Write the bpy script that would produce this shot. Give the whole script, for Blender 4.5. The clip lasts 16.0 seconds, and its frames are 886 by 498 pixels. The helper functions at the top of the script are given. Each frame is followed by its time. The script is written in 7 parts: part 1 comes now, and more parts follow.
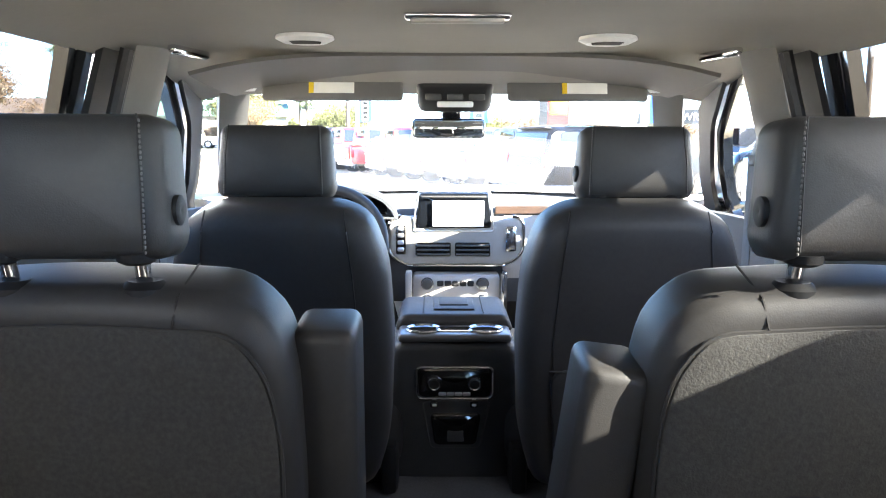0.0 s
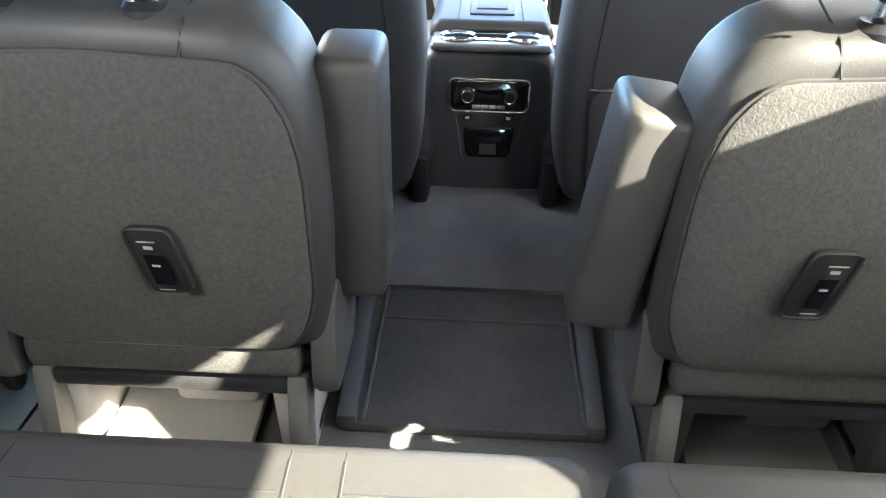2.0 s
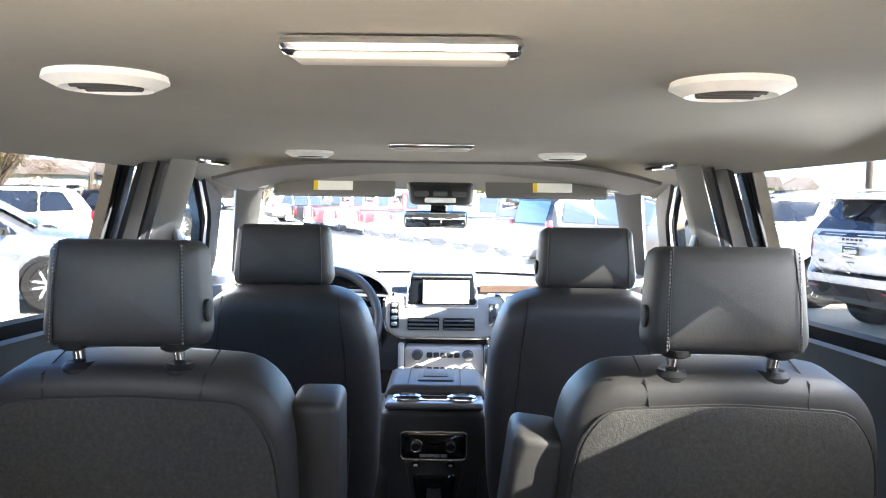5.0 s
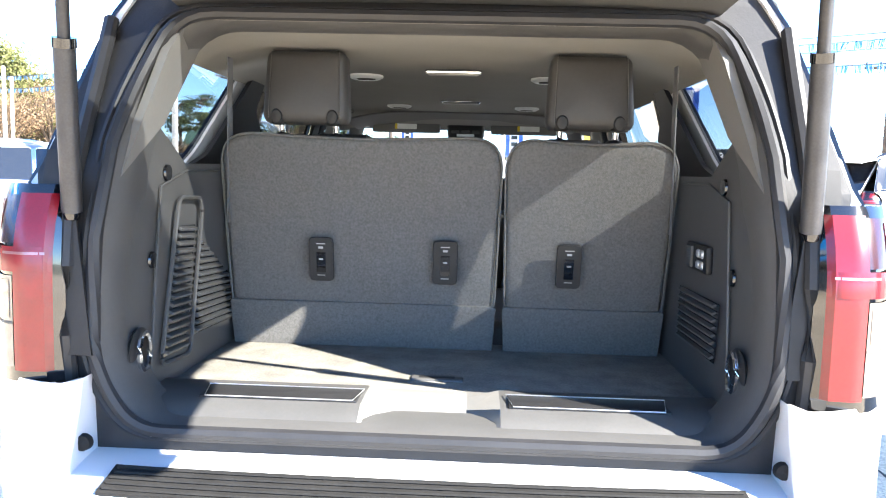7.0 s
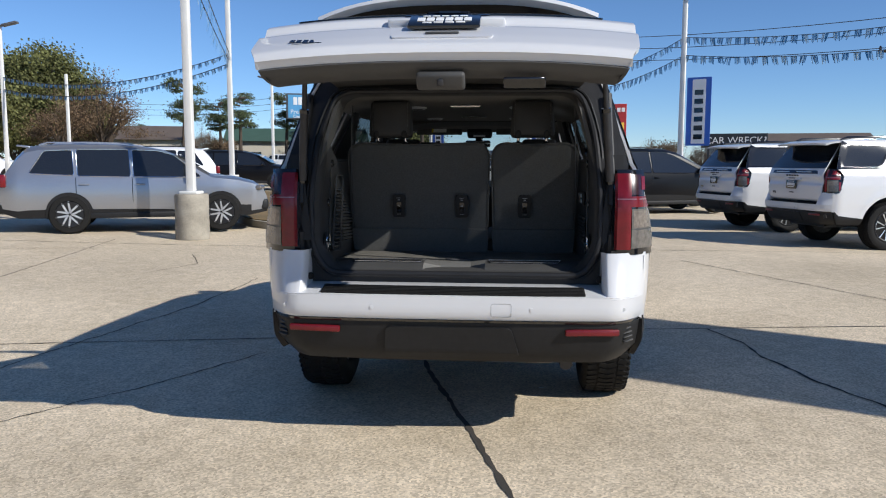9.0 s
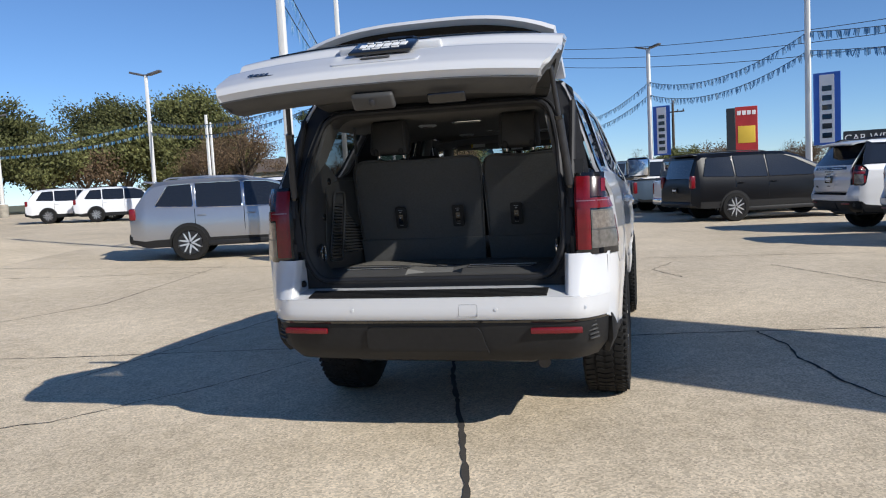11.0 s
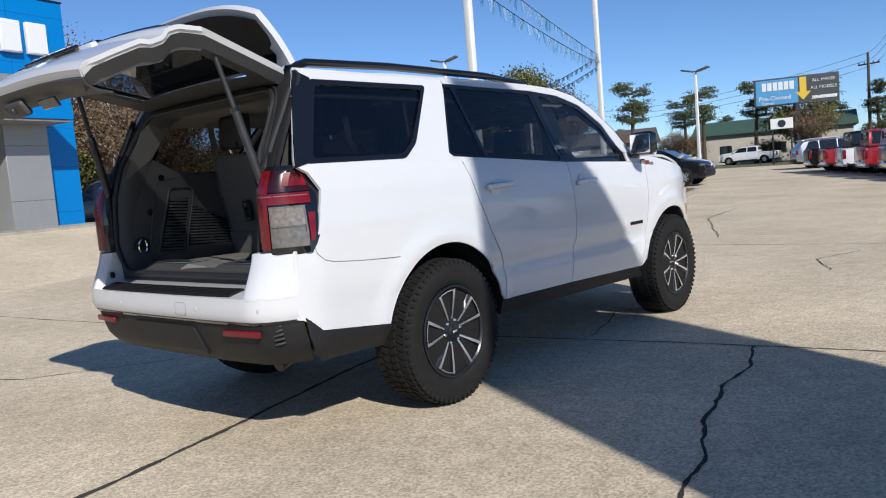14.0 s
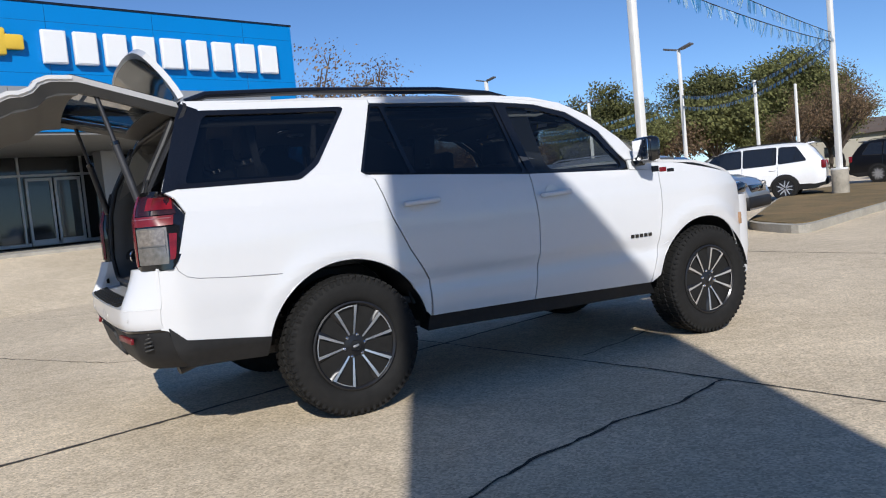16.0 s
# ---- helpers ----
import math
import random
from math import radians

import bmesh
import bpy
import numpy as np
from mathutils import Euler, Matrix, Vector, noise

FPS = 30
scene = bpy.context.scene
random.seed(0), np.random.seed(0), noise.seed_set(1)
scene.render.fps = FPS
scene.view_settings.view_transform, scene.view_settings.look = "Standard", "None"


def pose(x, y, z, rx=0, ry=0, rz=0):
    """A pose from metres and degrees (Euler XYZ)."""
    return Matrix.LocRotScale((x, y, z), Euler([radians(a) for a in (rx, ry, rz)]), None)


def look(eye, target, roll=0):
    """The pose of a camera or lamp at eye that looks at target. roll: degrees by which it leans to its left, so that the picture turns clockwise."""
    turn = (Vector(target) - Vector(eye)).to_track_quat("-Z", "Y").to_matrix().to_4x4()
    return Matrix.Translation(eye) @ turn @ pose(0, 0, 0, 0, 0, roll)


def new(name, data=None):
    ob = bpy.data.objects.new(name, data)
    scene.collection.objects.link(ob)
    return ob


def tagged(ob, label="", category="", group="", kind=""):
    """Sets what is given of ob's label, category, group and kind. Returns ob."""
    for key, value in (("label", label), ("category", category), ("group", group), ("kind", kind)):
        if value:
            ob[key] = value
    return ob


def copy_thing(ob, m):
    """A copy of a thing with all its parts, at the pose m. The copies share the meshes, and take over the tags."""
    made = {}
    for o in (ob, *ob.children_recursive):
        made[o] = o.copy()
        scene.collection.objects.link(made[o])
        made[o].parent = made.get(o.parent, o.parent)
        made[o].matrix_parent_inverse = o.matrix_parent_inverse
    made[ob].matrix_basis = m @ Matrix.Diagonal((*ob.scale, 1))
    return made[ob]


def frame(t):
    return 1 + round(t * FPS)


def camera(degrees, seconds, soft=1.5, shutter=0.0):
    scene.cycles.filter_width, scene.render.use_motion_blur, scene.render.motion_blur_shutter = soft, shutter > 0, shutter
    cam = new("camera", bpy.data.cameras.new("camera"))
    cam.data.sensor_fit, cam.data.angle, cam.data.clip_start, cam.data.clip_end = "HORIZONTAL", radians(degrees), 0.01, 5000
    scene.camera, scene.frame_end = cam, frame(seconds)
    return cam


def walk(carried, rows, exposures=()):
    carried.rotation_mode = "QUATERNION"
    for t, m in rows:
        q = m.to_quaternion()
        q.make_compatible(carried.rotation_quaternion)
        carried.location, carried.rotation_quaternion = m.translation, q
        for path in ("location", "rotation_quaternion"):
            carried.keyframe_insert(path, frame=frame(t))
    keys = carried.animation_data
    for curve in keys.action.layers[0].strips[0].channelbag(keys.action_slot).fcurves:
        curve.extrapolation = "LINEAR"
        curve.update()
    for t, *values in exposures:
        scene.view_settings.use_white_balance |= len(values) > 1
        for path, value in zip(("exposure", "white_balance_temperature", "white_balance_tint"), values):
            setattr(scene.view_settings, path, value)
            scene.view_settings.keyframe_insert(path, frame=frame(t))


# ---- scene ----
cam = camera(59.3, 16.0, soft=1.1)
PATH = [
    (0, (-0.041, 0.954, 1.601), (-0.029, 2.835, 1.33), 0.2),
    (0.5, (-0.034, 1.066, 1.627), (-0.034, 2.917, 1.195), 0.3),
    (1, (-0.027, 1.076, 1.65), (-0.047, 2.869, 1.022), 0.6),
    (1.5, (-0.028, 1.059, 1.642), (-0.071, 2.773, 0.823), 1),
    (2, (-0.032, 1.04, 1.639), (-0.095, 2.666, 0.659), 1.2),
    (2.5, (-0.033, 1.03, 1.63), (-0.107, 2.579, 0.532), 0.7),
    (3, (-0.029, 1.013, 1.636), (-0.092, 2.598, 0.591), 0.2),
    (3.5, (-0.025, 0.988, 1.638), (-0.049, 2.724, 0.863), 0.4),
    (4, (-0.021, 0.942, 1.6), (-0.006, 2.776, 1.107), 0.5),
    (4.2, (-0.02, 0.948, 1.609), (0.01, 2.801, 1.19), 0.5),
    (4.75, (0.02, 0.82, 1.7), (0.02, 2.6, 1.6), 0.6),
    (5.4, (0.04, 0.3, 1.69), (0.02, 2.1, 1.52), 1),
    (6.3, (0.096, -0.451, 1.62), (0.004, 1.521, 1.302), 1.8),
    (6.5, (0.125, -0.732, 1.604), (0.019, 1.243, 1.311), 1.6),
    (7, (0.09, -1.493, 1.477), (0.007, 0.495, 1.278), 1.5),
    (7.5, (0.169, -2.198, 1.449), (0.076, -0.211, 1.257), 1.4),
    (8, (0.186, -2.84, 1.446), (0.062, -0.855, 1.241), 1.2),
    (8.5, (0.247, -3.408, 1.46), (0.104, -1.427, 1.239), 0.6),
    (9, (0.282, -3.838, 1.467), (0.115, -1.858, 1.243), 0.1),
    (9.5, (0.314, -4.175, 1.48), (0.123, -2.197, 1.256), -0.4),
    (9.7, (0.392, -4.224, 1.471), (0.17, -2.247, 1.259), -0.5),
    (11.8, (1.831, -3.663, 1.397), (1.11, -1.805, 1.225), -3),
    (12, (2.013, -3.567, 1.424), (1.238, -1.733, 1.238), -2.6),
    (12.5, (2.508, -3.242, 1.406), (1.6, -1.47, 1.214), -3.1),
    (13, (3.024, -2.928, 1.392), (1.985, -1.231, 1.191), -3.4),
    (13.5, (3.492, -2.544, 1.359), (2.324, -0.932, 1.162), -3.9),
    (14, (3.985, -2.177, 1.298), (2.676, -0.675, 1.121), -4.6),
    (14.5, (4.404, -1.774, 1.28), (2.964, -0.396, 1.116), -4.8),
    (15, (4.792, -1.375, 1.268), (3.236, -0.128, 1.117), -4.9),
    (15.5, (5.129, -0.96, 1.264), (3.47, 0.147, 1.126), -5.2),
    (16, (5.405, -0.5, 1.25), (3.661, 0.469, 1.118), -5.4),
]
EXPOSE = [(0, 5.35, 6600, 9), (0.5, 5.6, 6600, 9), (1.0, 6.3, 6800, 8), (2.0, 7.05, 7100, 5), (3.0, 7.35, 7200, 4), (3.5, 7.35, 7100, 6), (4.2, 6.5, 6800, 8), (6.3, 4.35, 6200, 9), (6.7, 4.1, 6200, 9), (7.05, 3.4, 6200, 9), (7.45, 1.5, 5900, 10), (7.8, 0.85, 5900, 10), (8.2, 0.5, 6000, 9), (9.0, 0.36, 6000, 9), (16, 0.3, 6000, 10)]
walk(cam, [(t, look(eye, target, roll)) for t, eye, target, roll in PATH], EXPOSE)

# ---- sky and sun: light travels to the car's left and a little forward ----
SUN_DIR = Vector((1.33, -0.69, 1.0)).normalized()
world = bpy.data.worlds.new("World")
scene.world = world
world.use_nodes = True
wn = world.node_tree.nodes
sky = wn.new("ShaderNodeTexSky")
sky.sky_type = "NISHITA"
sky.sun_disc = False
sky.sun_elevation = math.asin(SUN_DIR.z)
sky.sun_rotation = math.atan2(SUN_DIR.x, SUN_DIR.y)
sky.air_density = 0.85
sky.dust_density = 0.0
sky.ozone_density = 6.0
sky.altitude = 1200
wn["Background"].inputs[1].default_value = 0.090
world.node_tree.links.new(sky.outputs[0], wn["Background"].inputs[0])
sun = new("sun", bpy.data.lights.new("sun", "SUN"))
sun.data.energy = 4.2
sun.data.angle = radians(0.5)
sun.data.color = (1.0, 0.925, 0.81)
sun.matrix_world = look(SUN_DIR * 50, (0, 0, 0))
# area lamps added inside the side panes, filling the cabin in place of skylight
for at, to, w, h, power in (((0.785, 1.80, 1.65), (-0.5, 2.0, 0.9), 0.50, 0.28, 0.15), ((0.755, 1.02, 1.67), (-0.6, 1.80, 1.0), 0.46, 0.22, 0.05), ((-0.755, 1.02, 1.67), (-0.45, 1.90, 1.1), 0.46, 0.22, 0.13), ((0.80, 2.95, 1.55), (0.1, 2.85, 0.7), 0.60, 0.28, 0.30), ((-0.80, 2.95, 1.55), (-0.1, 2.85, 0.7), 0.60, 0.28, 0.30)):
    lamp = new("daylight_opening", bpy.data.lights.new("daylight_opening", "AREA"))
    lamp.data.shape = "RECTANGLE"
    lamp.data.size, lamp.data.size_y, lamp.data.energy = w, h, power
    lamp.data.color = (0.97, 0.98, 1.0)
    lamp.matrix_world = look(at, to)


# ---- materials ----
def mat(name, col, rough=0.5, metal=0.0, var=0.0, scale=8.0, bump=0.0, bscale=60.0, coat=0.0, trans=0.0, col2=None, emit=0.0, alpha=1.0, fine=0.0, tint=0.0, spec=0.5):
    """A surface with two scales of variation in colour and a fine relief."""
    m = bpy.data.materials.new(name)
    m.use_nodes = True
    n, l = m.node_tree.nodes, m.node_tree.links
    b = n["Principled BSDF"]
    b.inputs["Roughness"].default_value = rough
    b.inputs["Metallic"].default_value = metal
    b.inputs["Specular IOR Level"].default_value = spec
    b.inputs["Coat Weight"].default_value = coat
    b.inputs["Coat Roughness"].default_value = 0.04
    b.inputs["Transmission Weight"].default_value = trans
    b.inputs["Base Color"].default_value = (*col, 1)
    if emit:
        b.inputs["Emission Color"].default_value = (*col, 1)
        b.inputs["Emission Strength"].default_value = emit
    tc = n.new("ShaderNodeTexCoord")
    if var or col2:
        c2 = col2 or tuple(max(0, c * (1 - var)) for c in col)
        n1 = n.new("ShaderNodeTexNoise")
        n1.inputs["Scale"].default_value = scale
        n1.inputs["Detail"].default_value = 6
        n2 = n.new("ShaderNodeTexNoise")
        n2.inputs["Scale"].default_value = scale * 14
        n2.inputs["Detail"].default_value = 3
        mx = n.new("ShaderNodeMath")
        mx.operation = "MULTIPLY_ADD"
        mx.inputs[1].default_value = 0.45 + fine
        ad = n.new("ShaderNodeMath")
        ad.operation = "MULTIPLY_ADD"
        ad.inputs[1].default_value = 0.8
        ad.inputs[2].default_value = -0.12 - fine * 0.5
        l.new(tc.outputs["Object"], n1.inputs["Vector"])
        l.new(tc.outputs["Object"], n2.inputs["Vector"])
        l.new(n1.outputs[0], ad.inputs[0])
        l.new(n2.outputs[0], mx.inputs[0])
        l.new(ad.outputs[0], mx.inputs[2])
        ramp = n.new("ShaderNodeValToRGB")
        ramp.color_ramp.elements[0].position = 0.3
        ramp.color_ramp.elements[1].position = 0.75
        ramp.color_ramp.elements[0].color = (*c2, 1)
        ramp.color_ramp.elements[1].color = (*col, 1)
        l.new(mx.outputs[0], ramp.inputs[0])
        src = ramp.outputs[0]
        if tint:
            oi = n.new("ShaderNodeObjectInfo")
            hs = n.new("ShaderNodeHueSaturation")
            mr = n.new("ShaderNodeMapRange")
            mr.inputs[3].default_value = 1 - tint
            mr.inputs[4].default_value = 1 + tint
            l.new(oi.outputs["Random"], mr.inputs[0])
            l.new(mr.outputs[0], hs.inputs["Value"])
            l.new(src, hs.inputs["Color"])
            src = hs.outputs[0]
        l.new(src, b.inputs["Base Color"])
    if bump:
        nb = n.new("ShaderNodeTexNoise")
        nb.inputs["Scale"].default_value = bscale
        nb.inputs["Detail"].default_value = 4
        bp = n.new("ShaderNodeBump")
        bp.inputs["Strength"].default_value = bump
        bp.inputs["Distance"].default_value = 0.3 / bscale
        l.new(tc.outputs["Object"], nb.inputs["Vector"])
        l.new(nb.outputs[0], bp.inputs["Height"])
        l.new(bp.outputs[0], b.inputs["Normal"])
    return m


def glass(name, tint, refl=0.12, clear=0.7):
    """Thin tinted pane: sees through by its tint, with a mirror share."""
    m = bpy.data.materials.new(name)
    m.use_nodes = True
    n, l = m.node_tree.nodes, m.node_tree.links
    n.remove(n["Principled BSDF"])
    tr = n.new("ShaderNodeBsdfTransparent")
    tr.inputs[0].default_value = (*tint, 1)
    gl = n.new("ShaderNodeBsdfGlossy")
    gl.inputs["Roughness"].default_value = 0.02
    gl.inputs[0].default_value = (1, 1, 1, 1)
    lw = n.new("ShaderNodeLayerWeight")
    lw.inputs[0].default_value = 0.5
    pw = n.new("ShaderNodeMath")
    pw.operation = "POWER"
    pw.inputs[1].default_value = 4.0
    l.new(lw.outputs["Facing"], pw.inputs[0])
    fr = n.new("ShaderNodeMath")
    fr.operation = "MULTIPLY_ADD"
    fr.inputs[1].default_value = 0.75
    fr.inputs[2].default_value = 0.05
    l.new(pw.outputs[0], fr.inputs[0])
    mx = n.new("ShaderNodeMixShader")
    l.new(fr.outputs[0], mx.inputs[0])
    l.new(tr.outputs[0], mx.inputs[1])
    l.new(gl.outputs[0], mx.inputs[2])
    l.new(mx.outputs[0], n["Material Output"].inputs[0])
    return m


WHITE = mat("white_paint", (0.61, 0.61, 0.62), 0.28, coat=0.8, var=0.02, scale=1.5)
BLACKP = mat("black_plastic", (0.016, 0.016, 0.017), 0.55, spec=0.3, var=0.35, scale=30, bump=0.25, bscale=500)
GLOSSB = mat("gloss_black", (0.006, 0.006, 0.007), 0.08, coat=0.6)
RUBBER = mat("rubber", (0.016, 0.0155, 0.015), 0.8, var=0.4, scale=20, bump=0.5, bscale=120, spec=0.2)
SEAL = mat("seal_rubber", (0.022, 0.022, 0.024), 0.5, spec=0.3, var=0.3, scale=12, bump=0.15, bscale=120)
CHROME = mat("chrome", (0.8, 0.8, 0.82), 0.12, 1.0)
ALLOY = mat("machined_alloy", (0.78, 0.78, 0.79), 0.30, 0.9, var=0.1, scale=60)
DARKAL = mat("dark_alloy", (0.02, 0.02, 0.022), 0.28, 0.3, var=0.2, scale=30)
STEEL = mat("dark_steel", (0.06, 0.06, 0.065), 0.5, 0.6, var=0.4, scale=15)
TINTG = glass("privacy_glass", (0.18, 0.188, 0.192))
CLEARG = glass("front_glass", (0.58, 0.61, 0.61))
SHIELD = glass("windshield_glass", (0.66, 0.68, 0.67))
REDLENS = mat("red_lens", (0.20, 0.005, 0.010), 0.25, coat=0.2, var=0.5, scale=22, col2=(0.10, 0.003, 0.006))
PINKBAR = mat("pink_lens_bar", (0.40, 0.16, 0.16), 0.12, 0.4, coat=1.0, var=0.3, scale=40)
ROSEL = mat("smoky_rose_lens", (0.03, 0.004, 0.006), 0.25, 0.0, coat=0.25, var=0.5, scale=30)
REDBAR = mat("red_bar", (0.17, 0.004, 0.008), 0.25, coat=0.2, var=0.3, scale=26)
CLEARL = mat("clear_lens", (0.24, 0.22, 0.20), 0.25, 0.4, coat=0.4, var=0.5, scale=35)
SMOKEL = mat("indicator_lens_smoke", (0.34, 0.29, 0.25), 0.25, 0.4, coat=0.4, var=0.55, scale=60)
AMBER = mat("amber_lens", (0.36, 0.21, 0.11), 0.15, coat=1.0, var=0.2, scale=30)
REFLR = mat("red_reflector", (0.17, 0.006, 0.010), 0.35, coat=0.1, var=0.3, scale=60)
LEATHER = mat("black_leather", (0.042, 0.040, 0.039), 0.5, var=0.25, scale=7, bump=0.4, bscale=420, spec=0.38)
CARPETB = mat("seatback_carpet", (0.115, 0.112, 0.107), 0.97, var=0.45, scale=150, bump=1.0, bscale=300, fine=0.6)
CARPETS = mat("chair_back_carpet", (0.062, 0.060, 0.057), 0.97, var=0.45, scale=150, bump=1.0, bscale=300, fine=0.6)
CARPETF = mat("cargo_carpet", (0.17, 0.16, 0.137), 0.97, var=0.50, scale=14, bump=0.9, bscale=330, fine=0.45)
FLOORC = mat("floor_carpet", (0.10, 0.10, 0.105), 0.95, var=0.3, scale=12, bump=0.8, bscale=300, fine=0.3)
MATC = mat("aisle_mat_carpet", (0.055, 0.055, 0.058), 0.95, var=0.4, scale=10, bump=0.8, bscale=300, fine=0.3)
HEADL = mat("headliner_cloth", (0.22, 0.211, 0.194), 0.95, var=0.08, scale=5, bump=0.4, bscale=500)
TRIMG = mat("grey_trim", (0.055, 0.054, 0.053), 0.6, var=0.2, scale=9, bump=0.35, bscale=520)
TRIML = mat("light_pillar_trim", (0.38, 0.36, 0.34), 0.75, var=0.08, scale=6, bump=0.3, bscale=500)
PILLART = mat("pillar_trim_grey", (0.12, 0.117, 0.11), 0.7, var=0.12, scale=6, bump=0.3, bscale=500)
VISORM = mat("visor_vinyl_header_shade", (0.11, 0.105, 0.10), 0.7, var=0.1, scale=6, bump=0.3, bscale=400)
STITCH = mat("stitching", (0.022, 0.021, 0.020), 0.8, var=0.3, scale=200)
THREAD = mat("grey_thread", (0.16, 0.155, 0.15), 0.8, var=0.3, scale=200)
MARK = mat("dim_print", (0.30, 0.30, 0.30), 0.6, var=0.15, scale=90)
WOODT = mat("wood_trim", (0.055, 0.032, 0.022), 0.35, var=0.6, scale=14)
SCREEN = mat("screen_white", (0.50, 0.52, 0.53), 0.3, emit=0.045, var=0.25, scale=25)
SCREENB = mat("screen_black", (0.005, 0.006, 0.008), 0.06, coat=0.5)
PAPER = mat("label_paper", (0.75, 0.74, 0.70), 0.8, var=0.06, scale=40)
YELLOW = mat("yellow_label", (0.75, 0.52, 0.02), 0.7, var=0.1, scale=40)
INK = mat("print_white", (0.75, 0.75, 0.75), 0.6, var=0.1, scale=90)
BELTW = mat("seat_belt_webbing", (0.12, 0.12, 0.125), 0.8, var=0.2, scale=60, bump=0.4, bscale=300)
CONCRETE = None


# ---- mesh tools ----
def part(name, bm, material, parent=None, label="", smooth=True, thick=0.0, off=-1.0, middle=None):
    if thick and middle is None and parent is not None:
        middle = {"suv": (0, 2.6, 1.1), "tailgate": (0, 0.9, -0.6)}.get(parent.name)
    me = bpy.data.meshes.new(name)
    bmesh.ops.recalc_face_normals(bm, faces=bm.faces)
    if thick and middle:
        # open sheets face away from the middle of what they belong to
        if sum((f.normal.dot(f.calc_center_median() - Vector(middle)) * f.calc_area() for f in bm.faces), 0.0) < 0:
            bmesh.ops.reverse_faces(bm, faces=bm.faces)
    bm.to_mesh(me)
    bm.free()
    for mm in (material if isinstance(material, (list, tuple)) else [material]):
        me.materials.append(mm)
    if smooth:
        me.shade_smooth()
        me.set_sharp_from_angle(angle=radians(38))
    ob = new(name, me)
    if parent is not None:
        ob.parent = parent
    if thick:
        md = ob.modifiers.new("thick", "SOLIDIFY")
        md.thickness = thick
        md.offset = off
        if smooth:
            es = ob.modifiers.new("crisp_rim", "EDGE_SPLIT")
            es.split_angle = radians(38)
    if label:
        tagged(ob, label)
    return ob


def thing(name, label, category, loc=(0, 0, 0), rz=0.0, group="", kind=""):
    ob = new(name)
    ob.matrix_world = pose(*loc, 0, 0, rz)
    return tagged(ob, label, category, group, kind)


def rbox(size, bev=0.01, seg=2, at=(0, 0, 0), rot=(0, 0, 0), bm=None, taper=None):
    """Box with rounded edges; taper scales the top's x and y."""
    b = bmesh.new()
    bmesh.ops.create_cube(b, size=1)
    for v in b.verts:
        k = (taper if taper and v.co.z > 0 else (1, 1))
        v.co = Vector((v.co.x * size[0] * k[0], v.co.y * size[1] * k[1], v.co.z * size[2]))
    if bev:
        bmesh.ops.bevel(b, geom=list(b.edges), offset=min(bev, min(size) * 0.49), segments=seg, profile=0.5, affect="EDGES")
    bmesh.ops.transform(b, matrix=pose(*at, *rot), verts=b.verts)
    return b if bm is None else join(bm, b)


def join(bm, other):
    me = bpy.data.meshes.new("tmp")
    other.to_mesh(me)
    other.free()
    bm.from_mesh(me)
    bpy.data.meshes.remove(me)
    return bm


def grid(fn, us, vs, bm=None, wrap=False):
    """Sheet of quads: fn(u, v) gives the place."""
    b = bm or bmesh.new()
    rows = [[b.verts.new(fn(u, v)) for v in vs] for u in us]
    n = len(vs)
    for r, q in zip(rows, rows[1:]):
        for i in range(n if wrap else n - 1):
            j = (i + 1) % n
            b.faces.new((r[i], r[j], q[j], q[i]))
    return b


def loft(rings, cap=True, bm=None):
    b = bm or bmesh.new()
    vv = [[b.verts.new(p) for p in r] for r in rings]
    n = len(vv[0])
    for r, q in zip(vv, vv[1:]):
        for i in range(n):
            b.faces.new((r[i], r[(i + 1) % n], q[(i + 1) % n], q[i]))
    if cap:
        b.faces.new(vv[0])
        b.faces.new(vv[-1][::-1])
    return b


def tube(pts, r, seg=8, bm=None, closed=False, flat=1.0):
    """Round bar along pts; r may be a list."""
    b = bm or bmesh.new()
    pts = [Vector(p) for p in pts]
    n = len(pts)
    rr = r if isinstance(r, (list, tuple)) else [r] * n
    rings = []
    up = Vector((0, 0, 1))
    for i, p in enumerate(pts):
        a = pts[(i - 1) % n] if (closed or i > 0) else p
        c = pts[(i + 1) % n] if (closed or i < n - 1) else p
        d = (c - a).normalized()
        s = d.cross(up)
        if s.length < 0.05:
            s = d.cross(Vector((0, 1, 0)))
        s.normalize()
        t = s.cross(d)
        rings.append([b.verts.new(p + (s * math.cos(k * math.tau / seg) + t * math.sin(k * math.tau / seg) * flat) * rr[i]) for k in range(seg)])
    m = n if closed else n - 1
    for i in range(m):
        q, w = rings[i], rings[(i + 1) % n]
        for k in range(seg):
            b.faces.new((q[k], q[(k + 1) % seg], w[(k + 1) % seg], w[k]))
    if not closed:
        b.faces.new(rings[0][::-1])
        b.faces.new(rings[-1])
    return b


def lathe(profile, seg=24, m=None, bm=None):
    """Turn (radius, height) pairs about z, then place with m."""
    b = bmesh.new()
    rings = [[b.verts.new((r * math.cos(k * math.tau / seg), r * math.sin(k * math.tau / seg), z)) for k in range(seg)] for r, z in profile]
    for q, w in zip(rings, rings[1:]):
        for k in range(seg):
            b.faces.new((q[k], q[(k + 1) % seg], w[(k + 1) % seg], w[k]))
    b.faces.new(rings[0][::-1])
    b.faces.new(rings[-1])
    if m is not None:
        bmesh.ops.transform(b, matrix=m, verts=b.verts)
    return b if bm is None else join(bm, b)


